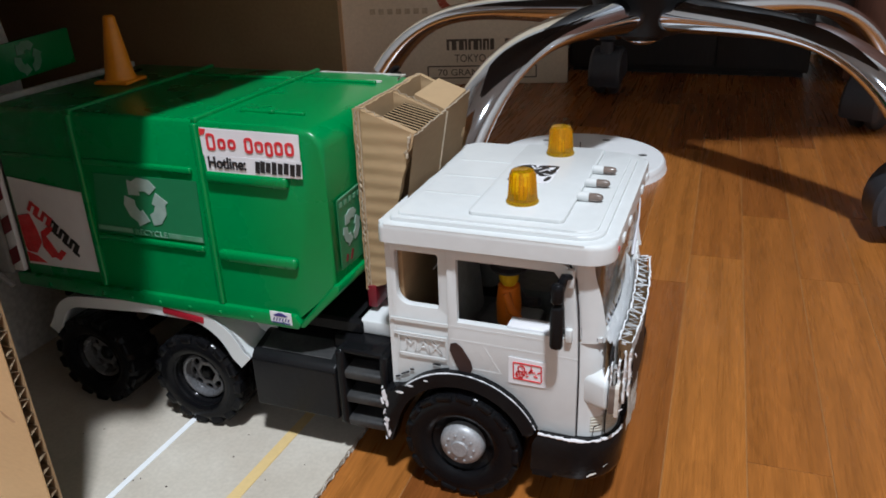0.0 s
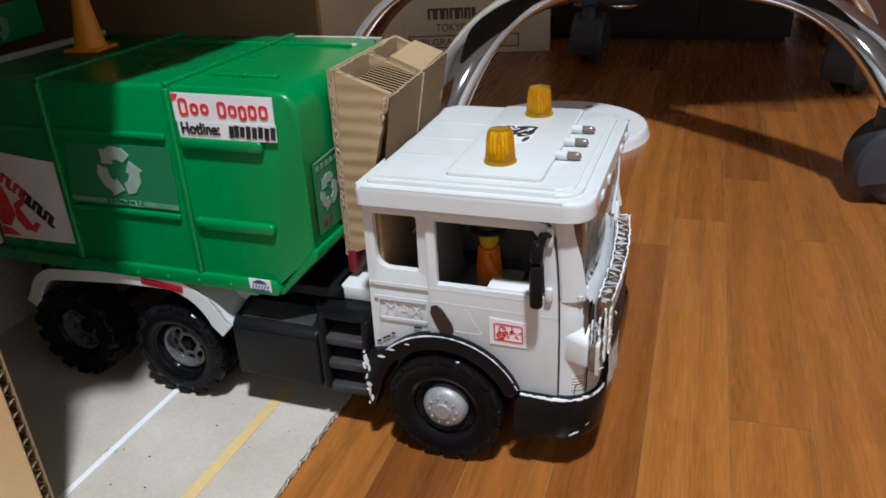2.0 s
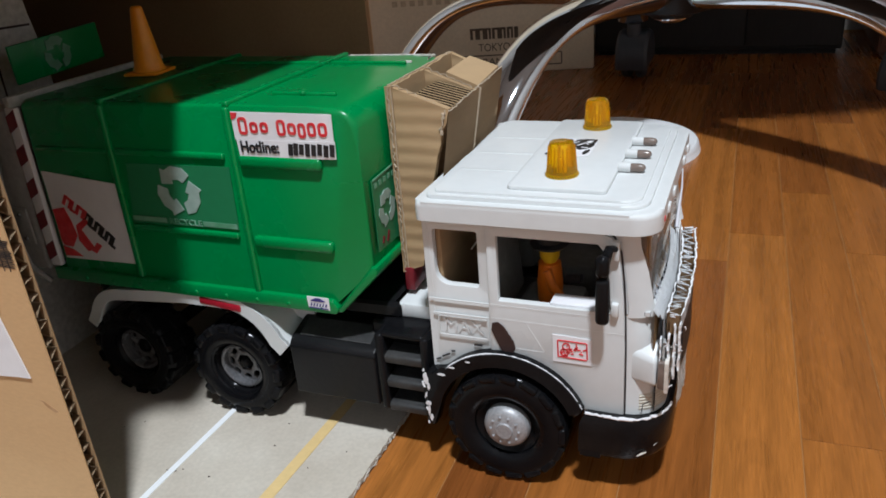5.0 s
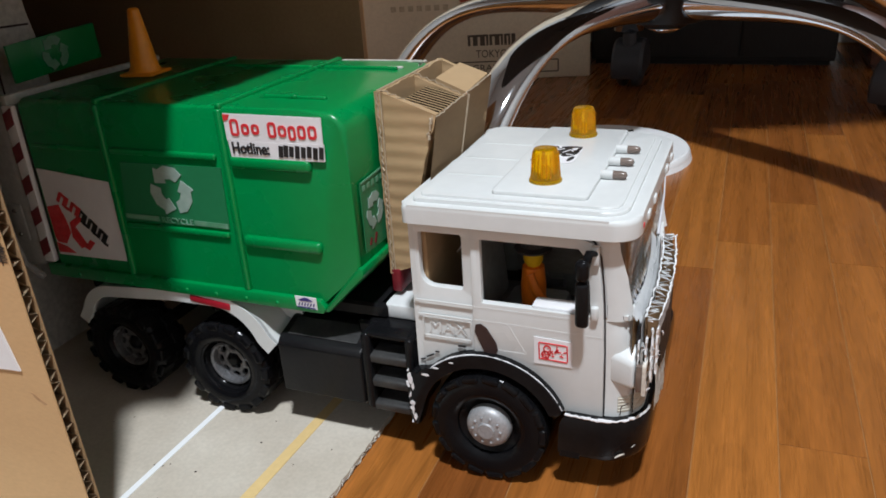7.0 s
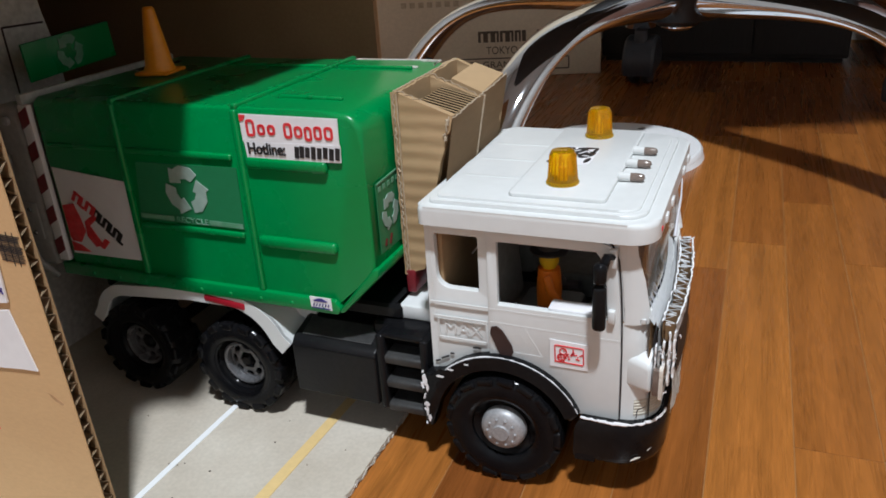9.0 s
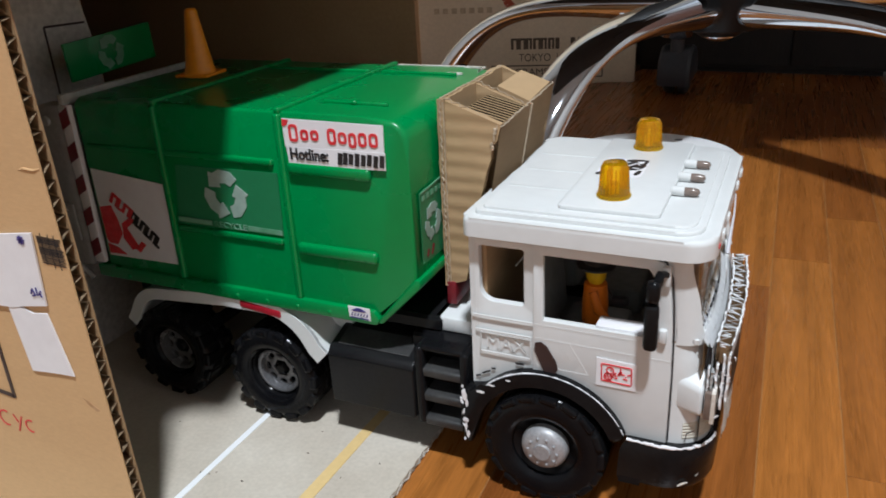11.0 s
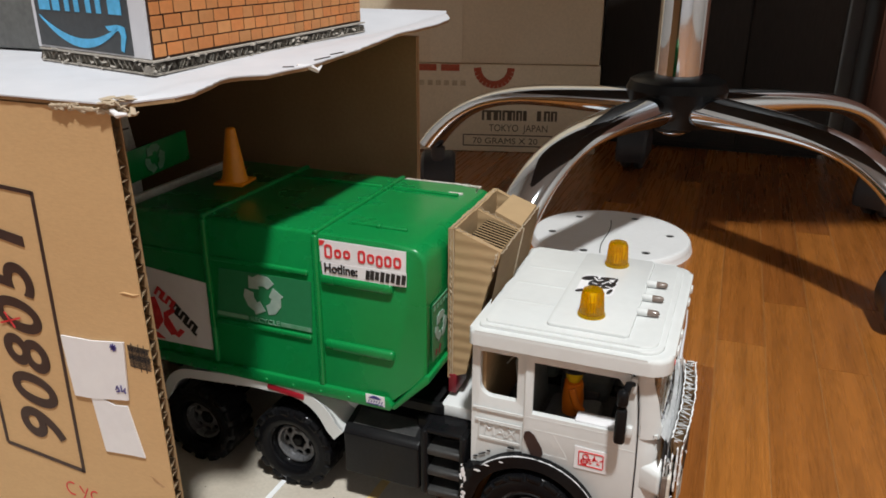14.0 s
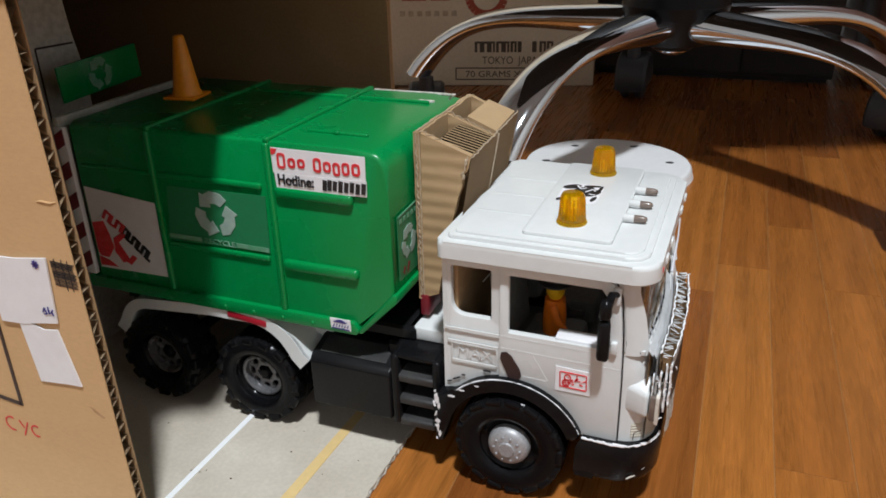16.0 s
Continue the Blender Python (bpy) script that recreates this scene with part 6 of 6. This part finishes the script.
part("white_line", prism([(-2.135, -2.5), (-2.09, -2.5), (-2.085, -0.6), (-2.075, 0.4), (-2.12, 0.4), (-2.13, -0.6)], lambda a, b: (a, b, 0.0405), (0, 0, 0.004)), LID_WHITE, GROUND, "white tape line")
part("yellow_line", prism([(-1.44, -2.5), (-1.35, -2.5), (-1.31, -0.65), (-1.275, 0.5), (-1.35, 0.5), (-1.395, -0.65)], lambda a, b: (a, b, 0.0405), (0, 0, 0.004)), YELLOW, GROUND, "yellow paper line")
for x, y, a, b in ((-1.13, -0.80, 0.055, 0.020), (-1.02, -0.84, 0.035, 0.012), (-1.20, -0.90, 0.03, 0.03), (-1.08, -0.95, 0.05, 0.015)):
    loop = [(x + a * math.cos(k) * rng.uniform(0.5, 1.2), y + b * math.sin(k) * rng.uniform(0.5, 1.2)) for k in [math.tau * i / 12 for i in range(12)]]
    part("paint_dab", prism(loop, lambda p, q: (p, q, 0.0402), (0, 0, 0.0012)), YELLOW, GROUND, "dried yellow paint dab", smooth=0)
bm = bmesh.new()
for _ in range(14):
    x, y = rng.uniform(-2.8, -0.95), rng.uniform(-1.2, 0.1)
    add_lathe(bm, [(0, 0.004), (0.006, 0.003), (0.008, 0)], Matrix.Translation((x, y, 0.041)) @ Matrix.Diagonal((rng.uniform(0.4, 1.2), rng.uniform(0.4, 1.0), 1, 1)), 6)
tagged(part("dark_dust", bm, INK_BROWN), "scattered dark specks of dust on the cardboard sheet", "dust", kind="stuff")


# ---------------------------------------------------------------- small house on the roof
def house():
    a, b = Vector((-2.275, -0.60)), Vector((-3.50, -0.295))
    ob = thing("paper_house", (a.x, a.y, 3.440), "small cardboard house with a drawn brick wall and a black sign", "paper model")
    way = (b - a).normalized()
    turn = math.degrees(math.atan2(way.y, way.x))
    long = (b - a).length
    back = Vector((-0.14, 2.95))
    L2 = lambda p, z: (p.x - a.x, p.y - a.y, z)
    o = Vector((0, 0))
    base = [a + way * -0.035 - back.normalized() * 0.04, a + way * (long - 0.02) - back.normalized() * 0.03, a + way * (long + 0.1) + back, a + back * 1.005 - way * 0.05]
    bm = bmesh.new()
    for z in (0.0, 0.075):
        add_prism(bm, [tuple(p) for p in base], lambda x, y: L2(Vector((x, y)), z), (0, 0, 0.01))
    plinth = part("base_board", bm, WORN_GREY, ob, "layered corrugated base board", smooth=0)
    bm = bmesh.new()
    p0, p1, p3 = base[0], base[1], base[3]
    flute_edge(bm, L2(p0, 0.012), (*(p1 - p0), 0), (0, 0, 1), (*(back.normalized() * 0.1), 0), 1.0, 0.055 / (p1 - p0).length, 0.06, 3)
    flute_edge(bm, L2(p0, 0.012), (*(p3 - p0), 0), (0, 0, 1), (*(way * 0.1), 0), 1.0, 0.045 / (p3 - p0).length, 0.05, 4)
    bmesh.ops.solidify(bm, geom=bm.faces[:], thickness=0.008)
    part("corrugation", bm, WORN_GREY, plinth, smooth=0)
    n_out = Vector((0.0, 0.0))
    torn = random.Random(31)
    bm = bmesh.new()
    for p, q, count, out in ((p0, p1, 26, -back.normalized()), (p0, p3, 50, -way)):
        for _ in range(count):
            at = p + (q - p) * torn.random() + out * torn.uniform(-0.015, 0.018)
            size = torn.uniform(0.006, 0.022)
            spot = Matrix.Translation(L2(at, torn.uniform(0.004, 0.088))) @ Euler([torn.uniform(-0.6, 0.6), torn.uniform(-0.6, 0.6), torn.uniform(-3, 3)]).to_matrix().to_4x4()
            add_box(bm, (-size, -size * 0.5, -0.006), (size, size * 0.5, 0.006), 0.002, 1, spot)
    tagged(part("torn_fringe", bm, WORN_GREY, plinth, "torn grey card along the foot", smooth=0), kind="stuff")
    walls = [a, a + way * long, a + way * long + back, a + back]
    inner = part("core", prism([tuple(p) for p in walls], lambda x, y: L2(Vector((x, y)), 0.085), (0, 0, 1.5)), MORTAR, ob, "drawn wall with dark joint lines", smooth=0)
    part("upper_wall", prism([tuple(p + n_out * 0.004) for p in walls], lambda x, y: L2(Vector((x, y)), 0.67), (0, 0, 0.92)), BRICK_A, ob, smooth=0)
    # brick wall towards +x
    n = Vector((back.y, -back.x)).normalized()
    rng = random.Random(4)
    h, run = 0.0815, back.length
    meshes = {}
    u = back.normalized()
    face = Matrix(((u.x, 0, n.x, 0), (u.y, 0, n.y, 0), (0, 1, 0, 0), (0, 0, 0, 1)))
    for row in range(7):
        s = -0.07 * (row % 2)
        while s < run:
            w = (0.15, 0.13, 0.16, 0.175)[rng.randrange(4)]
            s0, s1 = max(s, 0.005), min(s + w, run)
            if s1 - s0 > 0.03:
                key = round(s1 - s0, 2)
                if key not in meshes:
                    bm = box((0, 0, 0), (key - 0.010, h - 0.009, 0.004), 0.002, 1)
                    first = part("brick", bm, BRICK_A, inner, smooth=0)
                    meshes[key] = first.data
                    one = first
                else:
                    one = new("brick", meshes[key])
                    one.parent = inner
                m = face.copy()
                m.translation = Vector((u.x * s0 + n.x * 0.004, u.y * s0 + n.y * 0.004, 0.10 + row * h + 0.003 * math.sin(s * 3))) * U
                one.matrix_basis = m
            s += w
    # sign front
    fn = Vector((way.y, -way.x))
    if fn.y > 0:
        fn = -fn
    S = lambda p, z, l=0.0: (way.x * p + fn.x * l, way.y * p + fn.y * l, z)
    board = part("sign_border", prism([(0.01, 0.09), (long, 0.09), (long, 1.5), (0.01, 1.5)], lambda p, z: S(p, z, 0.003), tuple(Vector((fn.x, fn.y, 0)) * 0.012)), PAPER, ob, "white cut border of the sign")
    part("sign_face", prism([(0.17, 0.10), (1.215, 0.105), (1.225, 1.42), (0.17, 1.42)], lambda p, z: S(p, z, 0.016), tuple(Vector((fn.x, fn.y, 0)) * 0.004)), SLATE, board, "black glossy sign face")
    bm = bmesh.new()
    front_to = tuple(Vector((fn.x, fn.y, 0)) * 0.004)
    put = lambda p, z: S(p, z, 0.021)
    n = 18
    stroke = [(0.30 + 0.87 * i / n, 0.172 + 0.13 * ((i / n - 0.45) / 0.55) ** 2) for i in range(n + 1)]
    lower = [(p, z - 0.056 * math.sin(math.pi * (0.06 + 0.92 * i / n)) ** 0.8) for i, (p, z) in enumerate(stroke)]
    part("blue_stroke", prism(stroke + lower[::-1], put, front_to), SKY_BLUE, board, "light blue curved stroke")
    part("blue_stroke", prism([(0.42, 0.262), (0.39, 0.235), (0.28, 0.24), (0.265, 0.215), (0.285, 0.125), (0.255, 0.115), (0.215, 0.21), (0.225, 0.265), (0.30, 0.277)], put, front_to), SKY_BLUE, board)
    for p, w in ((0.30, 0.13), (0.47, 0.05), (0.58, 0.05), (0.71, 0.05), (0.82, 0.05), (0.95, 0.08), (1.09, 0.13)):
        part("blue_bar", prism([(p - w / 2, 0.335), (p + w / 2, 0.335), (p + w / 2, 0.50), (p - w / 2, 0.50)], put, front_to), SKY_BLUE, board)


house()

ob = thing("grey_storage_box", (-4.7, 0.9, 3.45), "grey plastic storage box on the garage roof", "storage box")
part("box_body", box((-0.9, -0.9, 0.0), (0.9, 0.9, 0.52), 0.03), GREY, ob)
part("box_lid", box((-0.93, -0.93, 0.535), (0.93, 0.93, 1.3), 0.03), GREY, ob)


# ---------------------------------------------------------------- round white plate on the floor
def plate():
    ob = thing("round_white_lid", (-0.60, 6.86, 0.0), "round white plastic lid with six small holes lying on the floor", "plastic lid")
    bm = pierced(arc(0, 0, 1.13, 0, 357, 90), [arc(0.88 * math.cos(radians(14 + 60 * k)), 0.88 * math.sin(radians(14 + 60 * k)), 0.064, 0, 330, 11) for k in range(6)],
                 lambda a, b: (a, b, 0.10), (0, 0, 0.045), 0.006)
    add_lathe(bm, [(1.12, 0.10), (1.19, 0.06), (1.21, 0.0), (1.19, 0.0), (1.12, 0.08)], seg=90, closed=True)
    add_lathe(bm, [(1.11, 0.145), (1.16, 0.135), (1.185, 0.10), (1.19, 0.06), (1.12, 0.08)], seg=90, closed=True)
    part("disc", bm, LID_WHITE, ob)
    # black disc added under the lid so the holes look dark
    part("under_disc", lathe([(0, 0.0), (1.04, 0.0), (1.04, 0.085), (0, 0.085)], seg=48), BLACK, ob, "added black disc that darkens the holes")
    # black discs set into the holes, painting the shade inside them
    for k in range(6):
        part("plug", lathe([(0, 0.134), (0.06, 0.134), (0.06, 0.09), (0, 0.09)], seg=16), INK, ob, "black disc painting the shade in a hole", at=(0.88 * math.cos(radians(14 + 60 * k)), 0.88 * math.sin(radians(14 + 60 * k)), 0))
    pts = [(-0.10 + 0.011 * k + 0.03 * math.sin(k * 0.6), 0.62 - 0.15 * k, 0.147) for k in range(11)]
    part("hair_crack", tube(pts, [0.008] * 11, 5), SATIN, ob, "thin dark curved line")


plate()


# ---------------------------------------------------------------- office chair
def leg_tube(points, radii, seg):
    """A bent tube, wider than high, flatter below, with a rounded end at the hub."""
    first = (Vector(points[0]) - Vector(points[1])).normalized()
    caps = [(tuple(Vector(points[0]) + first * radii[0] * k), radii[0] * r) for k, r in ((0.42, 0.25), (0.36, 0.62), (0.22, 0.88))]
    line = [p for p, _ in caps] + points
    bm = tube(line, [r for _, r in caps] + radii, seg, flat=1.25)
    bm.verts.ensure_lookup_table()
    for i, p in enumerate(line):
        for k in range(1, seg // 2):
            v = bm.verts[i * seg + k]
            v.co.z = p[2] + (v.co.z - p[2]) * (1.0 - 0.6 * i / len(line))
        for k in range(seg // 2 + 1, seg):
            v = bm.verts[i * seg + k]
            v.co.z = p[2] + (v.co.z - p[2]) * (1.0 - 0.8 * i / len(line))
    return bm


def chair():
    cx, cy = 0.08, 7.55
    ob = thing("office_chair", (cx, cy, 0.0), "office chair on a chrome five-star base with black casters", "office chair")
    part("hub", lathe([(0, 1.66), (0.26, 1.66), (0.30, 1.70), (0.54, 1.76), (0.62, 1.90), (0.69, 2.10), (0.73, 2.28), (0.68, 2.40), (0.56, 2.46), (0, 2.46)], seg=48), SATIN, ob, "dark plastic hub cover")
    part("hub_tip", lathe([(0, 1.59), (0.14, 1.595), (0.22, 1.64), (0.23, 1.67), (0, 1.67)], seg=32), CHROME, ob)
    part("column", lathe([(0, 2.4), (0.345, 2.4), (0.345, 5.4), (0, 5.4)], seg=48), CHROME, ob, "chrome gas-lift column")
    part("piston", lathe([(0, 5.4), (0.2, 5.4), (0.2, 6.3), (0, 6.3)], seg=32), SATIN, ob)
    # unseen seat, stretched and turned to cast the shadow behind the chair
    part("seat", prism(rounded(-4.4, 4.2, -3.3, 2.8, 0.9), lambda a, b: (a, b, 6.2), (0, 0, 1.0), 0.25, 3), FABRIC, ob, "black padded seat out of view, sized for its shadow", turn=(0, 0, 20))
    for k in range(5):
        ang = radians(-38.5 + 72 * k)
        c, s = math.cos(ang), math.sin(ang)
        pts, rad = [], []
        for i in range(27):
            q = i / 26
            r = 0.50 + 3.48 * q
            z = 2.03 + 0.02 * q - 0.98 * q ** 5.0
            pts.append((c * r, s * r, z))
            rad.append(0.255 - 0.03 * q)
        part("leg", leg_tube(pts, rad, 36), CHROME, ob, "curved chrome leg")
        ex, ey = c * 3.86, s * 3.86
        swivel = radians((5, 60, 88, 110, 200)[k])
        wx, wy = math.cos(swivel), math.sin(swivel)
        post = part("caster", lathe([(0, 1.02), (0.12, 1.02), (0.13, 0.80), (0.0, 0.72)], seg=16), CASTER, ob, at=(ex, ey, 0))
        ox, oy = 0.20 * wx, 0.20 * wy
        for sgn in (-1, 1):
            m = Matrix.Translation((ox - wy * sgn * 0.13, oy + wx * sgn * 0.13, 0.40)) @ Matrix.Rotation(swivel, 4, "Z") @ Matrix.Rotation(radians(90), 4, "X")
            part("caster_wheel", lathe([(0, -0.11), (0.28, -0.11), (0.37, -0.08), (0.40, -0.04), (0.40, 0.04), (0.37, 0.08), (0.28, 0.11), (0, 0.11)], m, 32), CASTER, post)
        m = Matrix.Translation((ox, oy, 0.40)) @ Matrix.Rotation(swivel, 4, "Z") @ Matrix.Rotation(radians(90), 4, "X")
        bm = bmesh.new()
        rows = []
        for w in (-0.30, -0.29, -0.24, 0.24, 0.29, 0.30):
            grow = 0.50 if abs(w) < 0.25 else (0.46 if abs(w) < 0.295 else 0.38)
            rows.append([bm.verts.new(m @ Vector((grow * math.cos(radians(d)), grow * math.sin(radians(d)), w))) for d in range(-8, 211, 10)])
        for a, b in zip(rows, rows[1:]):
            for i in range(len(a) - 1):
                bm.faces.new((a[i], a[i + 1], b[i + 1], b[i]))
        bm.faces.new(rows[0]), bm.faces.new(rows[-1])
        part("caster_hood", bm, CASTER, post, "dark rounded caster hood")
    return ob


chair()


# ---------------------------------------------------------------- cartons, dark backdrop and wardrobe behind
def carton(name, x0, z0, z1, shift, mat, label):
    """A carton whose front right corner is the origin, turned a little to the room."""
    ob = thing(name, (-1.88 + shift[0], 12.25 + shift[1], z0), label, "carton", turn=15)
    part("carton_body", box((x0, 0.0, 0), (0.0, 4.2, z1 - z0), 0.04, 2), mat, ob)
    return ob


low = carton("printed_carton", -6.4, 0.0, 1.92, (0, 0), CARTON, "pale brown carton with dark and red print on the floor")
C = lambda a, b, l=0.0: (a, -l, b)
for i, w in enumerate((0.17, 0.17, 0.13, 0.17, 0.13, 0.13, 0.05, 0.0, 0.07, 0.14, 0.14)):
    a = -2.47 + 0.15 * i
    if w:
        bm = bmesh.new()
        marks(bm, C, [(a, 0.71, a, 0.93, 0.055), (a + w * 0.6, 0.71, a + w * 0.6, 0.93, 0.045), (a, 0.91, a + w * 0.6, 0.91, 0.045)], 0.004)
        part("dark_bar", bm, CARTON_INK, low, "dark printed bar")
R90 = Matrix.Rotation(radians(90), 4, "X")
lettering("printed_words", "TOKYO  JAPAN", 0.22, Matrix.Translation((-2.34, -0.008, 0.47)) @ R90 @ Matrix.Diagonal((0.85, 1, 1, 1)), CARTON_INK, low, "dark printed words")
bm = bmesh.new()
marks(bm, C, [(-2.90, 0.14, -2.90, 0.38, 0.025), (-2.90, 0.38, -0.65, 0.38, 0.025), (-2.90, 0.14, -0.65, 0.14, 0.025), (-0.65, 0.14, -0.65, 0.38, 0.025)], 0.004)
part("printed_frame", bm, CARTON_INK, low)
lettering("small_words", "70 GRAMS X 20", 0.19, Matrix.Translation((-2.70, -0.008, 0.19)) @ R90 @ Matrix.Diagonal((1.12, 1, 1, 1)), CARTON_INK, low)
strokes("red_bar", C, [(a0, 1.83, a1, 1.83, 0.14) for a0, a1 in ((-4.0, -3.5), (-3.4, -3.0))], 0.004, CARTON_RED, low, "red printed bar")
bm = bmesh.new()
big = arc(-2.25, 1.84, 0.36, 180, 360, 14)
marks(bm, C, [(*p, *q, 0.16) for p, q in zip(big, big[1:])], 0.004)
part("red_print", bm, CARTON_RED, low, "red printed letters in part")
strokes("faint_bar", C, [(-4.0 + 0.18 * i, 1.45, -4.0 + 0.18 * i, 1.56, 0.11) for i in range(7)], 0.004, CARTON_FAINT, low)
up = carton("plain_carton", -6.5, 1.93, 7.0, (-0.02, -0.06), CARTON_TOP, "plain pale brown carton stacked on the printed one")
part("carton_tape", box((-3.6, -0.02, 0.02), (-2.9, 0.0, 4.85)), CARTON_TOP, up)

# black block added to stand in for the unlit space behind the chair
ob = thing("dark_backdrop", (0.9, 14.6, 0.0), "black block standing in for the dark space behind the chair", "cabinet")
part("cabinet_body", box((-3.0, -1.1, 0.12), (1.84, 1.7, 13.0), 0.03), BACKDROP_BLACK, ob)
part("plinth", box((-2.95, -0.9, 0.0), (1.75, 1.6, 0.12)), BACKDROP_BLACK, ob)
part("cabinet_door", box((-2.95, -1.16, 0.2), (0.03, -1.105, 12.9), 0.02), BACKDROP_BLACK, ob)
part("cabinet_door", box((0.07, -1.16, 0.2), (1.79, -1.105, 12.9), 0.02), BACKDROP_BLACK, ob)
ob = thing("brown_wardrobe", (7.4, 14.4, 0.0), "dark reddish brown wooden wardrobe", "wardrobe")
part("wardrobe_body", box((-4.08, -1.2, 0.1), (3.8, 1.9, 14.0), 0.03), BROWN_WOOD, ob)
part("wardrobe_door", box((-4.03, -1.26, 0.25), (0.0, -1.205, 13.8), 0.02), BROWN_WOOD, ob)
part("wardrobe_base", box((-4.0, -1.0, 0.0), (3.7, 1.8, 0.1)), BROWN_WOOD, ob)


# ---------------------------------------------------------------- floor strips
def strips():
    rng = random.Random(17)
    pitch, gap = 0.517, 0.0065
    shared = {}
    holder = FLOOR
    turn = 1.0
    rot = Matrix.Rotation(radians(turn), 4, "Z")
    # strips beside the truck: where cut, and how light; far tones also carry shade
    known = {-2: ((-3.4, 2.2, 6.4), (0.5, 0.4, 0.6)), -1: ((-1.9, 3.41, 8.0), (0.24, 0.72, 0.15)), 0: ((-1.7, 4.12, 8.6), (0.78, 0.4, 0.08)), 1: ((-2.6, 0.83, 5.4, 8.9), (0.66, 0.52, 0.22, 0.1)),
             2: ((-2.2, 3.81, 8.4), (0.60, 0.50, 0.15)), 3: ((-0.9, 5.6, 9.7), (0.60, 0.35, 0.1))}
    lengths = (2.6, 3.2, 3.8, 4.4)
    for k in range(-16, 15):
        x = 1.175 + pitch * k
        cuts, tones = (list(v) for v in known.get(k, ((rng.uniform(-2, 2),), ())))
        first = cuts[0]
        while cuts[0] > -3.6:
            cuts.insert(0, cuts[0] - rng.choice(lengths))
        while cuts[-1] < 15.9:
            cuts.append(cuts[-1] + rng.choice(lengths))
        cuts[-1] = 16.0
        for b0, b1 in zip(cuts, cuts[1:]):
            n = cuts.index(b0) - cuts.index(first)
            # planks past y 7 are toned down, painting the dim floor behind the chair
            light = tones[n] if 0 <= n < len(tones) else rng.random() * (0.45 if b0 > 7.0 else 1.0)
            ln = round(b1 - b0, 3)
            if ln not in shared:
                bm = box((0, 0, -0.03), (pitch - gap, ln - gap, 0.0))
                ob = part("plank", bm, WOOD, holder, smooth=0)
                shared[ln] = ob.data
            else:
                ob = new("plank", shared[ln])
                ob.parent = holder
            m = rot.copy()
            m.translation = (rot @ Vector((x + gap / 2, b0 + gap / 2, 0))) * U
            ob.matrix_basis = m
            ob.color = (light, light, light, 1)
    # the rest of the floor, joined: the same strips further off
    bm = bmesh.new()
    for k in range(-54, 58):
        x = 1.175 + pitch * k
        spans = [(-32.3, 15.7)] if not -16 <= k < 15 else [(-32.3, -7.8)]
        for low, high in spans:
            b = low
            while b < high - 0.5:
                e = min(b + rng.choice(lengths), high)
                foot = [rot @ Vector((x + gap / 2 + p, q, -0.0002)) for p, q in ((0, b + gap / 2), (pitch - gap, b + gap / 2), (pitch - gap, e - gap / 2), (0, e - gap / 2))]
                if all(-26.9 < v.x < 30.9 for v in foot):
                    top = [bm.verts.new(v) for v in foot]
                    bottom = [bm.verts.new(v - Vector((0, 0, 0.02))) for v in foot]
                    bm.faces.new(top)
                    for n in range(4):
                        bm.faces.new((top[n], bottom[n], bottom[(n + 1) % 4], top[(n + 1) % 4]))
                b = e
    tagged(part("floor_rest", bm, WOOD_REST, holder, smooth=0), kind="stuff")


strips()
